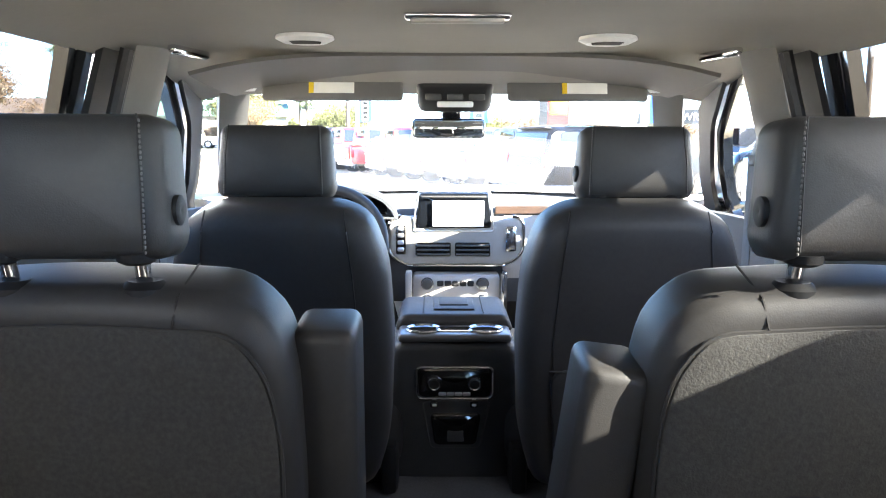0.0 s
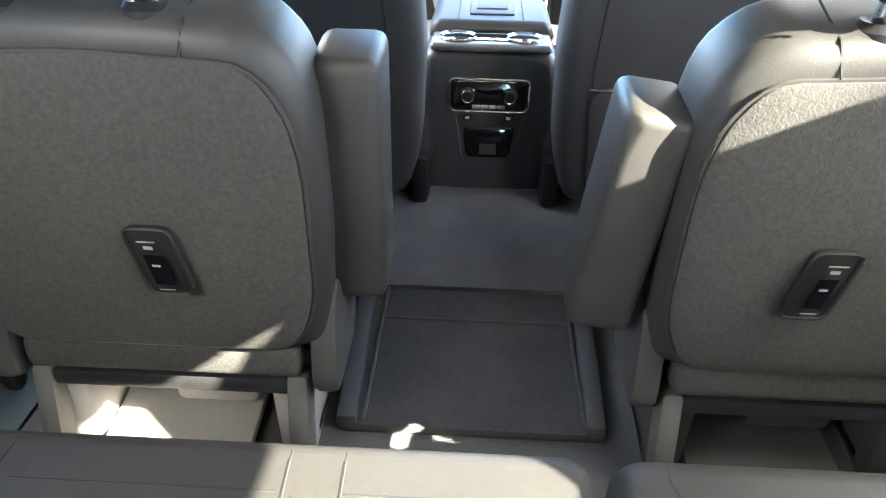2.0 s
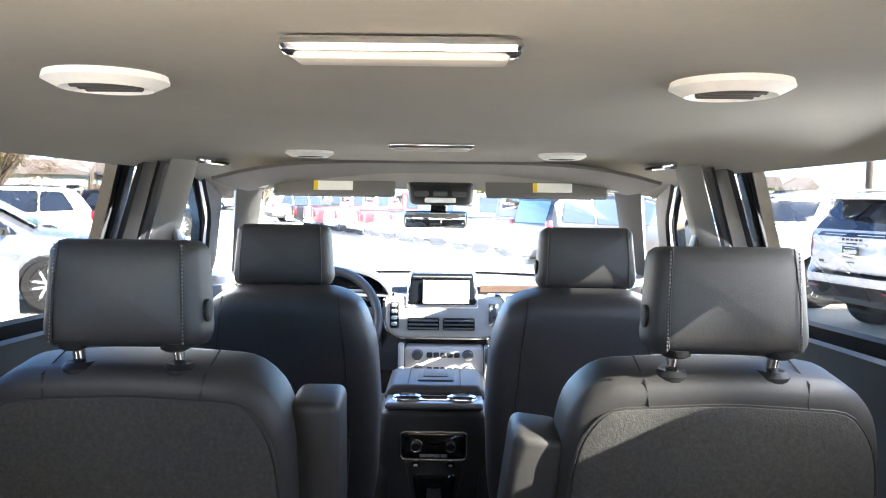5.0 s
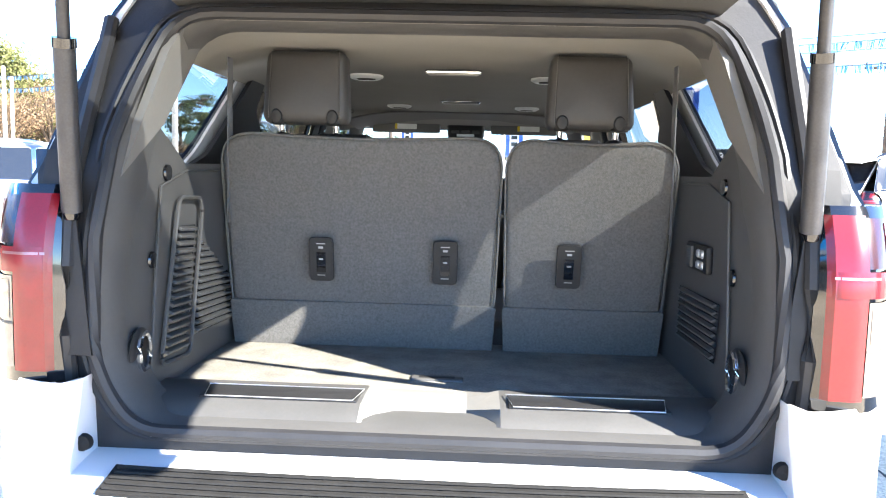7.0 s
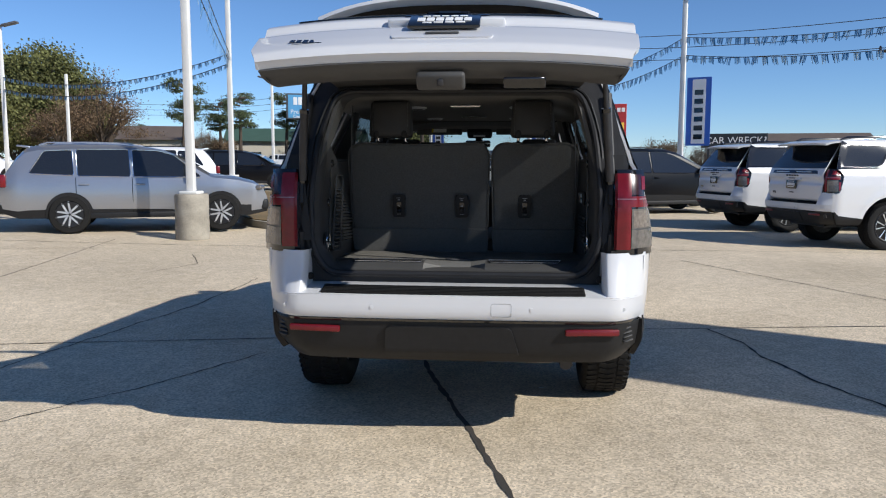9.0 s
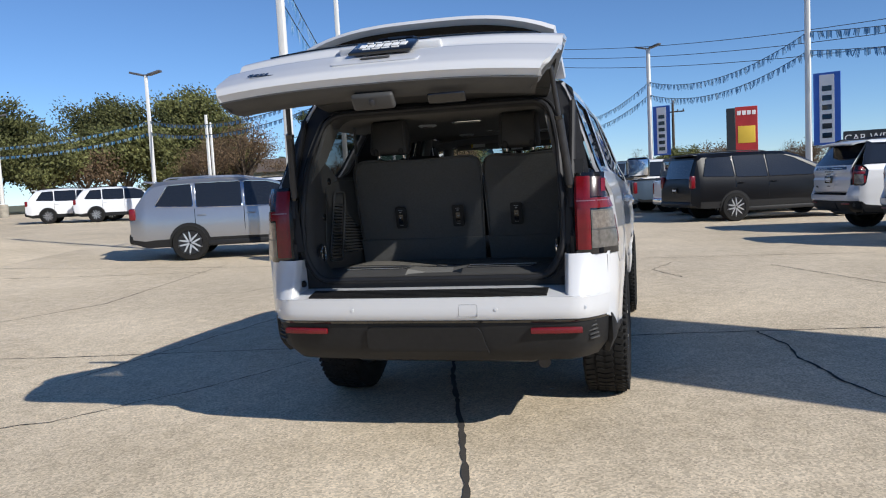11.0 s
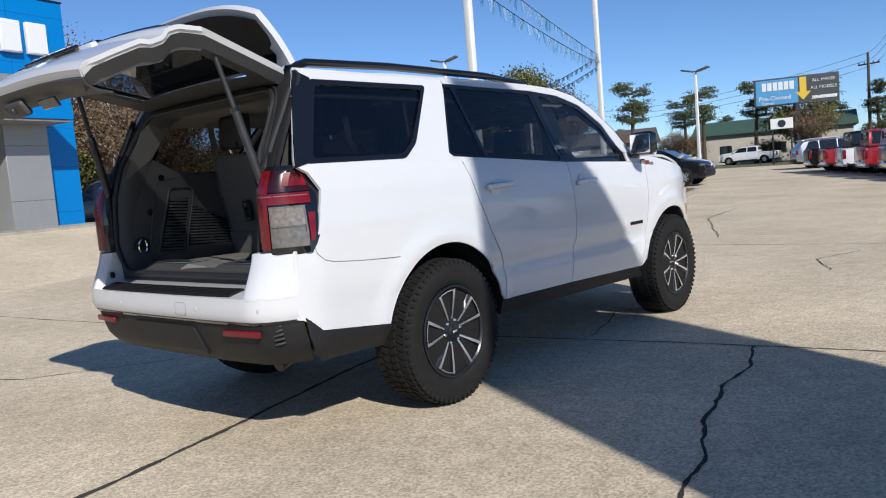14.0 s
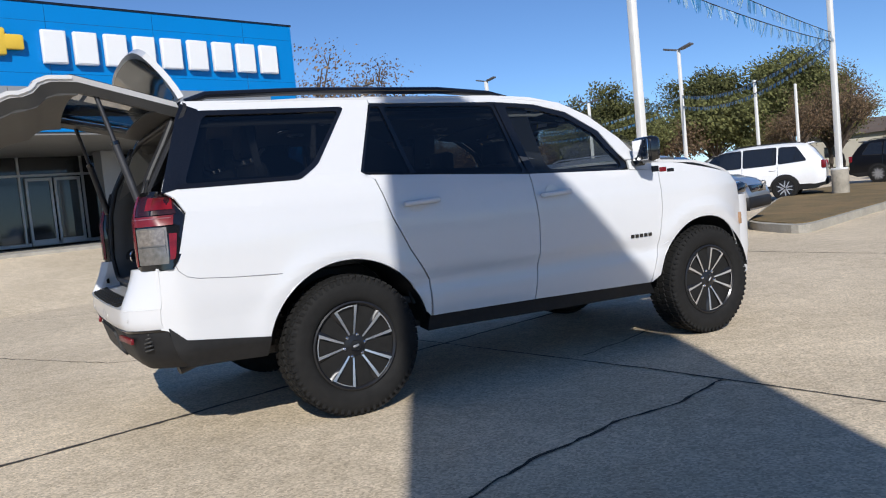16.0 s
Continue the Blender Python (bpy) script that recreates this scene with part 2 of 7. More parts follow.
def plate(outer, holes, place, du=0.08, dv=0.08, inset=0.0):
    """Flat outline with holes, cut into a fine net and bent by place(u, v)."""
    from mathutils.geometry import tessellate_polygon
    loops = [[Vector((u, v, 0)) for u, v in outer]] + [[Vector((u, v, 0)) for u, v in h] for h in holes]
    pts = [p for l in loops for p in l]
    b = bmesh.new()
    vs = [b.verts.new(p) for p in pts]
    for t in tessellate_polygon(loops):
        try:
            b.faces.new([vs[i] for i in t])
        except ValueError:
            pass
    u0, u1 = min(p.x for p in pts), max(p.x for p in pts)
    v0, v1 = min(p.y for p in pts), max(p.y for p in pts)
    for lo, hi, d, nrm in ((u0, u1, du, (1, 0, 0)), (v0, v1, dv, (0, 1, 0))):
        k = max(1, int((hi - lo) / d))
        for i in range(1, k):
            c = lo + (hi - lo) * i / k + 1e-5
            bmesh.ops.bisect_plane(b, geom=b.verts[:] + b.edges[:] + b.faces[:], plane_co=[c * a for a in nrm], plane_no=nrm)
    for v in b.verts:
        v.co = Vector(place(v.co.x, v.co.y))
    return b


def interp(x, table):
    if x <= table[0][0]:
        return table[0][1]
    for (a, p), (b, q) in zip(table, table[1:]):
        if x <= b:
            return p + (q - p) * (x - a) / (b - a)
    return table[-1][1]


def rounded(pts, r=0.04, seg=4):
    """Outline with its corners rounded."""
    out = []
    n = len(pts)
    for i in range(n):
        p, a, c = Vector(pts[i]), Vector(pts[i - 1]), Vector(pts[(i + 1) % n])
        ra = min(r, (a - p).length * 0.45, (c - p).length * 0.45)
        s, e = p + (a - p).normalized() * ra, p + (c - p).normalized() * ra
        for k in range(seg + 1):
            t = k / seg
            out.append(tuple(s * (1 - t) ** 2 + p * 2 * t * (1 - t) + e * t * t))
    return out


# ---- the lot: level under the car, rising a little to the far left ----
def gz(x, y):
    d = math.hypot(x, y - 2)
    s = min(max((d - 4) / 10, 0), 1)
    s = s * s * (3 - 2 * s)
    k = min(1.0, 60 / max(d, 1e-6))
    return s * k * (-0.016 * x + 0.002 * (y - 2)) - 0.03


def concrete_material():
    m = mat("lot_concrete", (0.66, 0.55, 0.40), 0.88, col2=(0.50, 0.41, 0.285), scale=0.5, bump=0.5, bscale=70, fine=0.2)
    n, l = m.node_tree.nodes, m.node_tree.links
    b = n["Principled BSDF"]
    src = b.inputs["Base Color"].links[0].from_socket
    tc = [x for x in n if x.type == "TEX_COORD"][0]
    # exposed pebbles
    vo = n.new("ShaderNodeTexVoronoi")
    vo.inputs["Scale"].default_value = 85
    l.new(tc.outputs["Object"], vo.inputs["Vector"])
    hs = n.new("ShaderNodeMapRange")
    hs.inputs[1].default_value, hs.inputs[2].default_value = 0.0, 1.0
    hs.inputs[3].default_value, hs.inputs[4].default_value = 0.55, 1.50
    l.new(vo.outputs["Color"], hs.inputs[0])
    mm = n.new("ShaderNodeMix")
    mm.data_type, mm.blend_type = "RGBA", "MULTIPLY"
    mm.inputs[0].default_value = 0.85
    l.new(src, mm.inputs[6])
    l.new(hs.outputs[0], mm.inputs[7])
    # broad oil and tyre stains
    st = n.new("ShaderNodeTexNoise")
    st.inputs["Scale"].default_value = 0.22
    st.inputs["Detail"].default_value = 8
    st.inputs["Roughness"].default_value = 0.65
    l.new(tc.outputs["Object"], st.inputs["Vector"])
    mr = n.new("ShaderNodeMapRange")
    mr.inputs[1].default_value, mr.inputs[2].default_value = 0.35, 0.7
    mr.inputs[3].default_value, mr.inputs[4].default_value = 0.84, 1.08
    l.new(st.outputs[0], mr.inputs[0])
    m2 = n.new("ShaderNodeMix")
    m2.data_type, m2.blend_type = "RGBA", "MULTIPLY"
    m2.inputs[0].default_value = 1.0
    l.new(mm.outputs[2], m2.inputs[6])
    l.new(mr.outputs[0], m2.inputs[7])
    l.new(m2.outputs[2], b.inputs["Base Color"])
    return m


CONC = concrete_material()
CRACK = mat("crack_dark", (0.035, 0.03, 0.025), 0.95, var=0.5, scale=5)
JOINT = mat("joint_filler", (0.07, 0.06, 0.05), 0.9, var=0.5, scale=3)
EARTH = mat("far_ground", (0.16, 0.14, 0.08), 0.95, col2=(0.08, 0.09, 0.04), scale=0.08, bump=0.4, bscale=3)
CURBM = mat("curb_concrete", (0.42, 0.39, 0.33), 0.9, var=0.35, scale=3, bump=0.5, bscale=60, fine=0.2)
DEADG = mat("dormant_grass", (0.24, 0.155, 0.065), 0.95, col2=(0.11, 0.085, 0.035), scale=1.5, bump=0.8, bscale=40, fine=0.3)

far = [-1500, -700, -350, -180, -110, -75]
ax = far + [-60 + 2.0 * i for i in range(61)] + [-a for a in far[::-1]]
bm = grid(lambda u, v: (u, v, gz(u, v)), ax, ax)
for f in bm.faces:
    c = f.calc_center_median()
    f.material_index = 0 if (-45 < c.x < 40 and -45 < c.y < 62) else 1
ground = tagged(part("ground", bm, [CONC, EARTH]), "worn tan concrete car lot with exposed pebbles", "ground", kind="structure")


def strip(pts, w, jit, seed, name, material, lift=0.004, step=0.06):
    """A thin wandering line on the lot: a crack or a slab joint."""
    rnd = random.Random(seed)
    b = bmesh.new()
    left, right = [], []
    path = []
    for (x0, y0), (x1, y1) in zip(pts, pts[1:]):
        k = max(2, int(math.hypot(x1 - x0, y1 - y0) / step))
        path += [(x0 + (x1 - x0) * i / k, y0 + (y1 - y0) * i / k) for i in range(k)]
    path.append(pts[-1])
    o = 0.0
    for i, (x, y) in enumerate(path):
        xa, ya = path[max(0, i - 1)]
        xb, yb = path[min(len(path) - 1, i + 1)]
        d = Vector((xb - xa, yb - ya, 0)).normalized()
        nn = Vector((-d.y, d.x, 0))
        o = o * 0.75 + rnd.uniform(-jit, jit)
        ww = w * rnd.uniform(0.45, 1.3)
        c = Vector((x, y, 0)) + nn * o
        for lst, s in ((left, 1), (right, -1)):
            p = c + nn * s * ww / 2
            lst.append(b.verts.new((p.x, p.y, gz(p.x, p.y) + lift)))
    for i in range(len(left) - 1):
        b.faces.new((left[i], right[i], right[i + 1], left[i + 1]))
    return part(name, b, material, ground)


# slab joints and wandering cracks
for i, (pts, w, jit, mm) in enumerate([
        ([(0.45, -1.2), (0.33, -0.54), (-0.25, 1.55), (-0.6, 2.9), (-1.2, 5.2)], 0.035, 0.006, JOINT),
        ([(-14, 0.4), (-4.0, 2.05), (-1.7, 2.5), (1.5, 3.15), (3.8, 3.5), (14, 5.2)], 0.018, 0.003, JOINT),
        ([(2.065, 3.215), (2.24, 2.60), (2.25, 2.2), (2.37, 1.6), (2.56, 1.1), (2.7, 0.4)], 0.022, 0.016, CRACK),
        ([(-2.9, 5.8), (-3.0, 3.7), (-3.35, 1.6), (-3.4, 1.2)], 0.014, 0.018, CRACK),
        ([(-1.6, 2.0), (-2.1, 1.1), (-2.67, 0.2), (-4.5, -0.9)], 0.012, 0.016, CRACK),
        ([(-6.8, 9.6), (-6.1, 5.1), (-7.4, 1.0), (-8.5, -6)], 0.016, 0.004, JOINT),
        ([(2.9, 8.3), (4.4, 4.95), (6.5, 0.5)], 0.016, 0.004, JOINT),
        ([(-14, 8.6), (2.0, 9.6), (16, 10.8)], 0.02, 0.003, JOINT),
        ([(0.82, 3.16), (0.7, 3.6), (0.5, 4.1), (0.9, 4.7)], 0.012, 0.014, CRACK),
        ([(1.6, 7.0), (1.2, 7.9), (1.5, 8.8)], 0.014, 0.018, CRACK),
        ([(-4.7, 8.0), (-4.2, 7.0), (-4.5, 6.2)], 0.014, 0.018, CRACK),
        ([(-1.0, 10.5), (-2.6, 14), (-2.9, 16.5)], 0.02, 0.02, CRACK),
        ([(-30, 8), (-14, -0.5), (-8, -5)], 0.018, 0.004, JOINT),
        ([(-24, 2), (-13, 6.5), (-6.5, 8.4)], 0.018, 0.004, JOINT)]):
    strip(pts, w, jit, i, "slab_joint" if mm is JOINT else "crack", mm)
stain = mat("oil_stain", (0.13, 0.10, 0.075), 0.8, var=0.5, scale=20)
b = bmesh.new()
for sx, sy, sr in ((1.25, -0.75, 0.035), (0.9, -0.9, 0.015)):
    rnd = random.Random(int(sx * 100))
    vs = [b.verts.new((sx + sr * rnd.uniform(0.6, 1.3) * math.cos(a * math.tau / 11), sy + sr * rnd.uniform(0.6, 1.2) * math.sin(a * math.tau / 11), gz(sx, sy) + 0.003)) for a in range(11)]
    b.faces.new(vs)
part("oil_spots", b, stain, ground)
b = bmesh.new()
b.faces.new([b.verts.new(p) for p in ((0.49, 1.21, -0.025), (0.545, 1.22, -0.018), (0.55, 1.25, -0.024), (0.50, 1.245, -0.026))])
tagged(part("paper_scrap", b, PAPER), "small white scrap of paper on the concrete", "litter")

# planted island with a raised kerb
ISL = rounded([(-3.3, 11.5), (-5.0, 12.1), (-9.3, 18.6), (-11.6, 22.6), (-12.0, 26.5), (-7.3, 25.0), (-4.9, 16.8)], 0.6, 5)
isl = thing("planted_island", "kerbed island of dormant brown grass in the lot", "island", kind="structure")


def island_sheet(outline, z, skirt):
    b = bmesh.new()
    top = [b.verts.new((x, y, gz(x, y) + z)) for x, y in outline]
    b.faces.new(top)
    if skirt:
        low = [b.verts.new((x, y, gz(x, y) - 0.05)) for x, y in outline]
        n = len(top)
        for i in range(n):
            b.faces.new((top[i], top[(i + 1) % n], low[(i + 1) % n], low[i]))
    return b


cx, cy = -7.6, 19.2
part("kerb", island_sheet(ISL, 0.15, True), CURBM, isl, smooth=False)
part("grass", island_sheet([(cx + (x - cx) * 0.95, cy + (y - cy) * 0.965) for x, y in ISL], 0.165, True), DEADG, isl, smooth=False)
# ---- the white sport utility vehicle ----
car = thing("suv", "white full-size sport utility vehicle with its tailgate raised on concrete", "car")

ALUSEAM = mat("panel_gap", (0.25, 0.25, 0.26), 0.6, var=0.1, scale=30)
XT = [(0.40, 0.975), (0.55, 1.0), (0.80, 1.016), (1.15, 1.02), (1.30, 1.0), (1.40, 0.965), (1.46, 0.928), (1.84, 0.80), (1.90, 0.775), (1.96, 0.735)]


def side_x(y, z):
    """Half width of the body at a place along it and a height."""
    x = interp(z, XT)
    if 0.7 < z < 1.2:
        x += 0.006 * math.sin((z - 0.7) / 0.5 * math.pi)
    if 0.64 < z < 0.80 and 1.7 < y < 3.9:
        x -= 0.016 * min(1, (0.80 - z) / 0.04) * math.sin((z - 0.60) / 0.24 * math.pi) * min(1, (z - 0.64) / 0.05)
    for yc in (1.27, 4.34):
        r = math.hypot(y - yc, z - 0.42)
        if z < 1.2:
            x += 0.014 * math.exp(-((r - 0.56) / 0.06) ** 2)
    if y < 0.34:
        x -= 0.22 * ((0.34 - y) / 0.34) ** 2
    if y > 4.35:
        x -= 0.16 * ((y - 4.35) / 0.6) ** 2
    return x


def on_side(s, out=0.0):
    return lambda y, z: (s * (side_x(y, z) + out), y, z)


def arch(yc, r, z0, n=44, zc=0.40):
    a0 = math.asin((z0 - zc) / r)
    return [(yc - r * math.cos(a0 + (math.pi - 2 * a0) * i / n), zc + r * math.sin(a0 + (math.pi - 2 * a0) * i / n)) for i in range(n + 1)]


RARCH, FARCH = arch(1.27, 0.535, 0.53), arch(4.34, 0.515, 0.50)
QW = rounded([(0.345, 1.440), (0.535, 1.865), (1.43, 1.868), (1.18, 1.53), (1.06, 1.444)], 0.035, 4)
QUARTER = [(0.174, 0.672), (0.205, 0.665), (0.285, 0.592)] + RARCH + [(1.815, 0.50), (1.825, 0.73), (1.70, 0.94), (1.60, 1.15), (1.528, 1.40), (1.455, 1.455), (1.555, 1.72), (1.62, 1.895), (1.62, 1.935), (0.46, 1.94), (0.41, 1.84), (0.262, 1.424), (0.32, 1.385), (0.366, 1.30), (0.30, 1.07), (0.25, 0.998), (0.174, 0.992)]
RDOOR = [(1.832, 0.50), (2.645, 0.485), (2.70, 0.80), (2.715, 1.02), (2.69, 1.355), (1.465, 1.435), (1.537, 1.40), (1.609, 1.15), (1.709, 0.942), (1.834, 0.735)]
FDOOR = [(2.653, 0.485), (3.735, 0.455), (3.815, 0.71), (3.88, 1.0), (3.885, 1.30), (3.60, 1.325), (2.698, 1.355), (2.723, 1.02), (2.708, 0.80)]
FENDER = [(3.745, 0.455)] + FARCH + [(4.868, 0.50), (4.878, 0.62), (4.90, 0.98), (4.86, 1.14), (4.72, 1.235), (4.14, 1.345), (3.78, 1.39), (3.62, 1.40), (3.61, 1.328), (3.893, 1.305), (3.888, 1.0), (3.823, 0.71)]
RAIL = [(1.628, 1.90), (2.58, 1.885), (2.92, 1.858), (3.19, 1.79), (3.44, 1.635), (3.60, 1.405), (3.76, 1.40), (3.62, 1.57), (3.38, 1.76), (3.15, 1.865), (2.90, 1.915), (2.58, 1.935), (1.628, 1.945)]
RWF = [(1.45, 1.445), (2.69, 1.36), (2.575, 1.88), (1.632, 1.895)]
RWG1 = rounded([(1.83, 1.42), (2.655, 1.370), (2.555, 1.86), (1.72, 1.872)], 0.03, 3)
RWG2 = rounded([(1.475, 1.452), (1.795, 1.425), (1.69, 1.876), (1.632, 1.876)], 0.012, 3)
FWF = [(2.698, 1.36), (3.60, 1.33), (3.595, 1.40), (3.435, 1.63), (3.185, 1.785), (2.915, 1.852), (2.585, 1.88)]
FWG = rounded([(2.755, 1.37), (3.545, 1.345), (3.54, 1.40), (3.39, 1.615), (3.16, 1.755), (2.90, 1.825), (2.665, 1.85)], 0.03, 3)

for s, nm in ((1, "right"), (-1, "left")):
    for pname, outl, holes in (("quarter_panel", QUARTER, [QW]), ("rear_door", RDOOR, []), ("front_door", FDOOR, []), ("fender", FENDER, []), ("roof_side", RAIL, [])):
        part(pname, plate(outl, holes, on_side(s), 0.05, 0.04), WHITE, car, thick=0.018)
    # black window frames and panes
    part("window_frame", plate(RWF, [RWG1, RWG2], on_side(s, -0.004), 0.12, 0.08), GLOSSB, car, thick=0.03)
    part("window_frame", plate(FWF, [FWG], on_side(s, -0.004), 0.12, 0.08), GLOSSB, car, thick=0.03)
    part("quarter_frame", plate(rounded([(0.325, 1.430), (0.525, 1.88), (1.445, 1.88), (1.19, 1.52), (1.06, 1.434)], 0.035, 4), [rounded([(0.39, 1.458), (0.56, 1.85), (1.40, 1.852), (1.165, 1.54), (1.05, 1.462)], 0.035, 4)], on_side(s, 0.003), 0.12, 0.08), GLOSSB, car, thick=0.012)
    for outl, gm in ((QW, TINTG), (RWG1, TINTG), (RWG2, TINTG), (FWG, CLEARG)):
        ob = part("window_pane", plate(outl, [], on_side(s, -0.010), 0.3, 0.2), gm, car, smooth=True)
    # black D-pillar panel behind the quarter pane
    part("pillar_panel", plate([(0.258, 1.412), (0.34, 1.432), (0.54, 1.885), (0.45, 1.925), (0.405, 1.84)], [], on_side(s, 0.006), 0.06, 0.08), GLOSSB, car, thick=0.01)
    # rocker, lower black cladding
    part("rocker", plate([(1.80, 0.40), (3.79, 0.365), (3.745, 0.458), (2.65, 0.488), (1.815, 0.505)], [], on_side(s, -0.02), 0.15, 0.05), BLACKP, car, thick=0.10)
    # wheel-house linings
    for yc, r in ((1.27, 0.53), (4.34, 0.51)):
        part("wheel_liner", grid(lambda a, x: (s * x, yc - (r + 0.004) * math.cos(a), 0.40 + (r + 0.004) * math.sin(a)), [math.radians(d) for d in range(6, 175, 8)], [0.58, 0.97]), BLACKP, car)
        part("wheel_liner_wall", plate([(yc - r, 0.42)] + [(yc - r * math.cos(math.radians(d)), 0.4 + r * math.sin(math.radians(d))) for d in range(6, 175, 8)] + [(yc + r, 0.42)], [], lambda y, z: (s * 0.58, y, z), 0.3, 0.3), BLACKP, car)
    for ln in (RARCH, FARCH):
        part("arch_lip", tube([(s * (side_x(y, z) - 0.004), y, z) for y, z in ln], 0.006, 6), WHITE, car)
    part("panel_seam", tube([(s * (side_x(y, z) + 0.0005), y, z) for y, z in ((0.265, 1.05), (0.29, 0.985), (0.33, 0.950), (0.39, 0.934), (0.59, 0.915), (0.86, 0.899))], 0.0022, 5), ALUSEAM, car)
    # door handles
    for y0 in (1.68, 2.745):
        h = part("door_handle", rbox((0.035, 0.26, 0.036), 0.014, 3, (s * (side_x(y0, 1.22) + 0.03), y0 + 0.13, 1.235 - 0.03 * (y0 - 1.68) / 1.06), (2.5, 0, 0)), WHITE, car)
        part("handle_cup", lathe([(0.0, 0), (0.05, 0.0), (0.052, 0.006), (0.0, 0.007)], 16, pose(s * (side_x(y0, 1.22) + 0.001), y0 + 0.10, 1.215, 0, 90, 0)), WHITE, h)
    # mirror
    mr = part("wing_mirror", rbox((0.22, 0.12, 0.19), 0.045, 4, (s * 1.10, 3.69, 1.46), (0, 0, s * -8)), GLOSSB, car)
    part("mirror_arm", rbox((0.14, 0.07, 0.05), 0.015, 2, (s * 0.99, 3.68, 1.37)), GLOSSB, mr)
    part("mirror_glass", rbox((0.185, 0.006, 0.15), 0.03, 3, (s * 1.10, 3.628, 1.46), (0, 0, s * -8)), CHROME, mr)
    part("mirror_cap", rbox((0.20, 0.06, 0.05), 0.02, 2, (s * 1.10, 3.70, 1.385)), WHITE, mr)
    # badge bars on the front door and the bonnet side
    for i in range(5):
        part("badge_bar", rbox((0.006, 0.034, 0.026), 0.002, 1, (s * (side_x(3.6, 0.83) + 0.003), 3.56 + 0.044 * i, 0.825)), GLOSSB, car)
    for i, mm in ((0, GLOSSB), (1, REDBAR), (2, GLOSSB)):
        part("badge_bar", rbox((0.006, 0.075, 0.045 - 0.008 * i), 0.004, 1, (s * (side_x(3.95, 1.31) + 0.004), 3.86 + 0.08 * i, 1.315 - 0.01 * i), (0, 0, 0)), mm, car)
    part("side_marker", rbox((0.014, 0.035, 0.10), 0.006, 2, (s * (side_x(4.86, 0.84) + 0.002), 4.872, 0.845)), AMBER, car)
    # roof rail
    part("roof_rail", tube([(s * 0.66, 0.50, 1.945), (s * 0.67, 0.62, 1.985), (s * 0.67, 1.25, 2.0), (s * 0.67, 2.2, 1.99), (s * 0.66, 2.62, 1.96), (s * 0.65, 2.78, 1.925)], 0.024, 8), GLOSSB, car)

# roof skin, bonnet, windscreen
ROOFZ = [(0.30, 1.905), (0.50, 1.942), (1.2, 1.965), (2.2, 1.955), (2.7, 1.935), (3.0, 1.905), (3.25, 1.85)]


def roof_half(y):
    return interp(y, [(0.30, 0.76), (0.5, 0.76), (2.5, 0.76), (3.25, 0.80)])


b = grid(lambda y, k: (k * roof_half(y), y, interp(y, ROOFZ) - 0.022 * abs(k) ** 4 + (0.006 if abs(abs(k) - 0.55) < 0.12 else 0)), [0.465 + 0.0928 * i for i in range(31)], [-1 + 0.1 * i for i in range(21)])
part("roof", b, WHITE, car, thick=0.02)
SHZ = lambda t: (3.25 + t * 0.83, 1.85 - t * 0.50 - 0.03 * math.sin(t * math.pi) * -1)
ws = part("windshield", grid(lambda t, k: (k * (0.79 + 0.07 * t), SHZ(t)[0] + 0.10 * (1 - k * k), SHZ(t)[1]), [0, 0.25, 0.5, 0.75, 1], [-1 + 0.2 * i for i in range(11)]), SHIELD, car)
b = grid(lambda y, k: (k * (side_x(y, 1.2) - 0.03 - 0.12 * max(0, (y - 4.8) / 0.4) ** 2), y + 0.20 * (1 - k * k) * (y - 3.9) / 1.2, interp(y, [(3.9, 1.385), (4.3, 1.36), (4.7, 1.27), (4.95, 1.16), (5.05, 1.0)]) + 0.035 * (1 - k * k)), [3.9 + 0.0767 * i for i in range(16)], [-1 + 0.125 * i for i in range(17)])
part("bonnet", b, WHITE, car, thick=0.02)
b = grid(lambda z, a: ((math.copysign(abs(math.cos(a)) ** 0.55, math.cos(a))) * (side_x(4.88, max(z, 0.5)) - 0.012), 4.868 + 0.36 * math.sin(a) ** 0.8 - 0.10 * max(0, 0.6 - z), z), [0.38, 0.44, 0.50, 0.6, 0.7, 0.8, 0.9, 1.0, 1.04], [math.pi * i / 32 for i in range(33)])
part("front_bumper", b, WHITE, car, thick=0.03)
part("grille", grid(lambda z, k: (k * 0.62, 4.95 + 0.30 * (1 - (k * 0.66) ** 2) - 0.06 * (1 - z) ** 2, z), [0.55, 0.7, 0.85, 1.02], [-1 + 0.2 * i for i in range(11)]), BLACKP, car, thick=0.02)
for s in (1, -1):
    part("headlight", rbox((0.16, 0.34, 0.11), 0.04, 3, (s * 0.795, 4.90, 1.075), (8, 0, s * 14)), SCREENB, car)
part("cowl", rbox((1.60, 0.14, 0.05), 0.02, 2, (0, 4.05, 1.355)), BLACKP, car)
part("underbody", rbox((1.14, 4.6, 0.16), 0.05, 2, (0, 2.65, 0.44)), STEEL, car)
part("spare_wheel_well", rbox((0.75, 0.75, 0.14), 0.06, 2, (0, 0.62, 0.46)), STEEL, car)
part("rear_axle", tube([(-0.75, 1.27, 0.38), (-0.2, 1.27, 0.36), (0.0, 1.27, 0.34), (0.2, 1.27, 0.36), (0.75, 1.27, 0.38)], [0.05, 0.05, 0.13, 0.05, 0.05], 10), STEEL, car)
part("exhaust_pipe", tube([(0.45, 1.7, 0.42), (0.52, 1.0, 0.42), (0.58, 0.45, 0.42), (0.60, 0.30, 0.38)], 0.035, 10), STEEL, car)

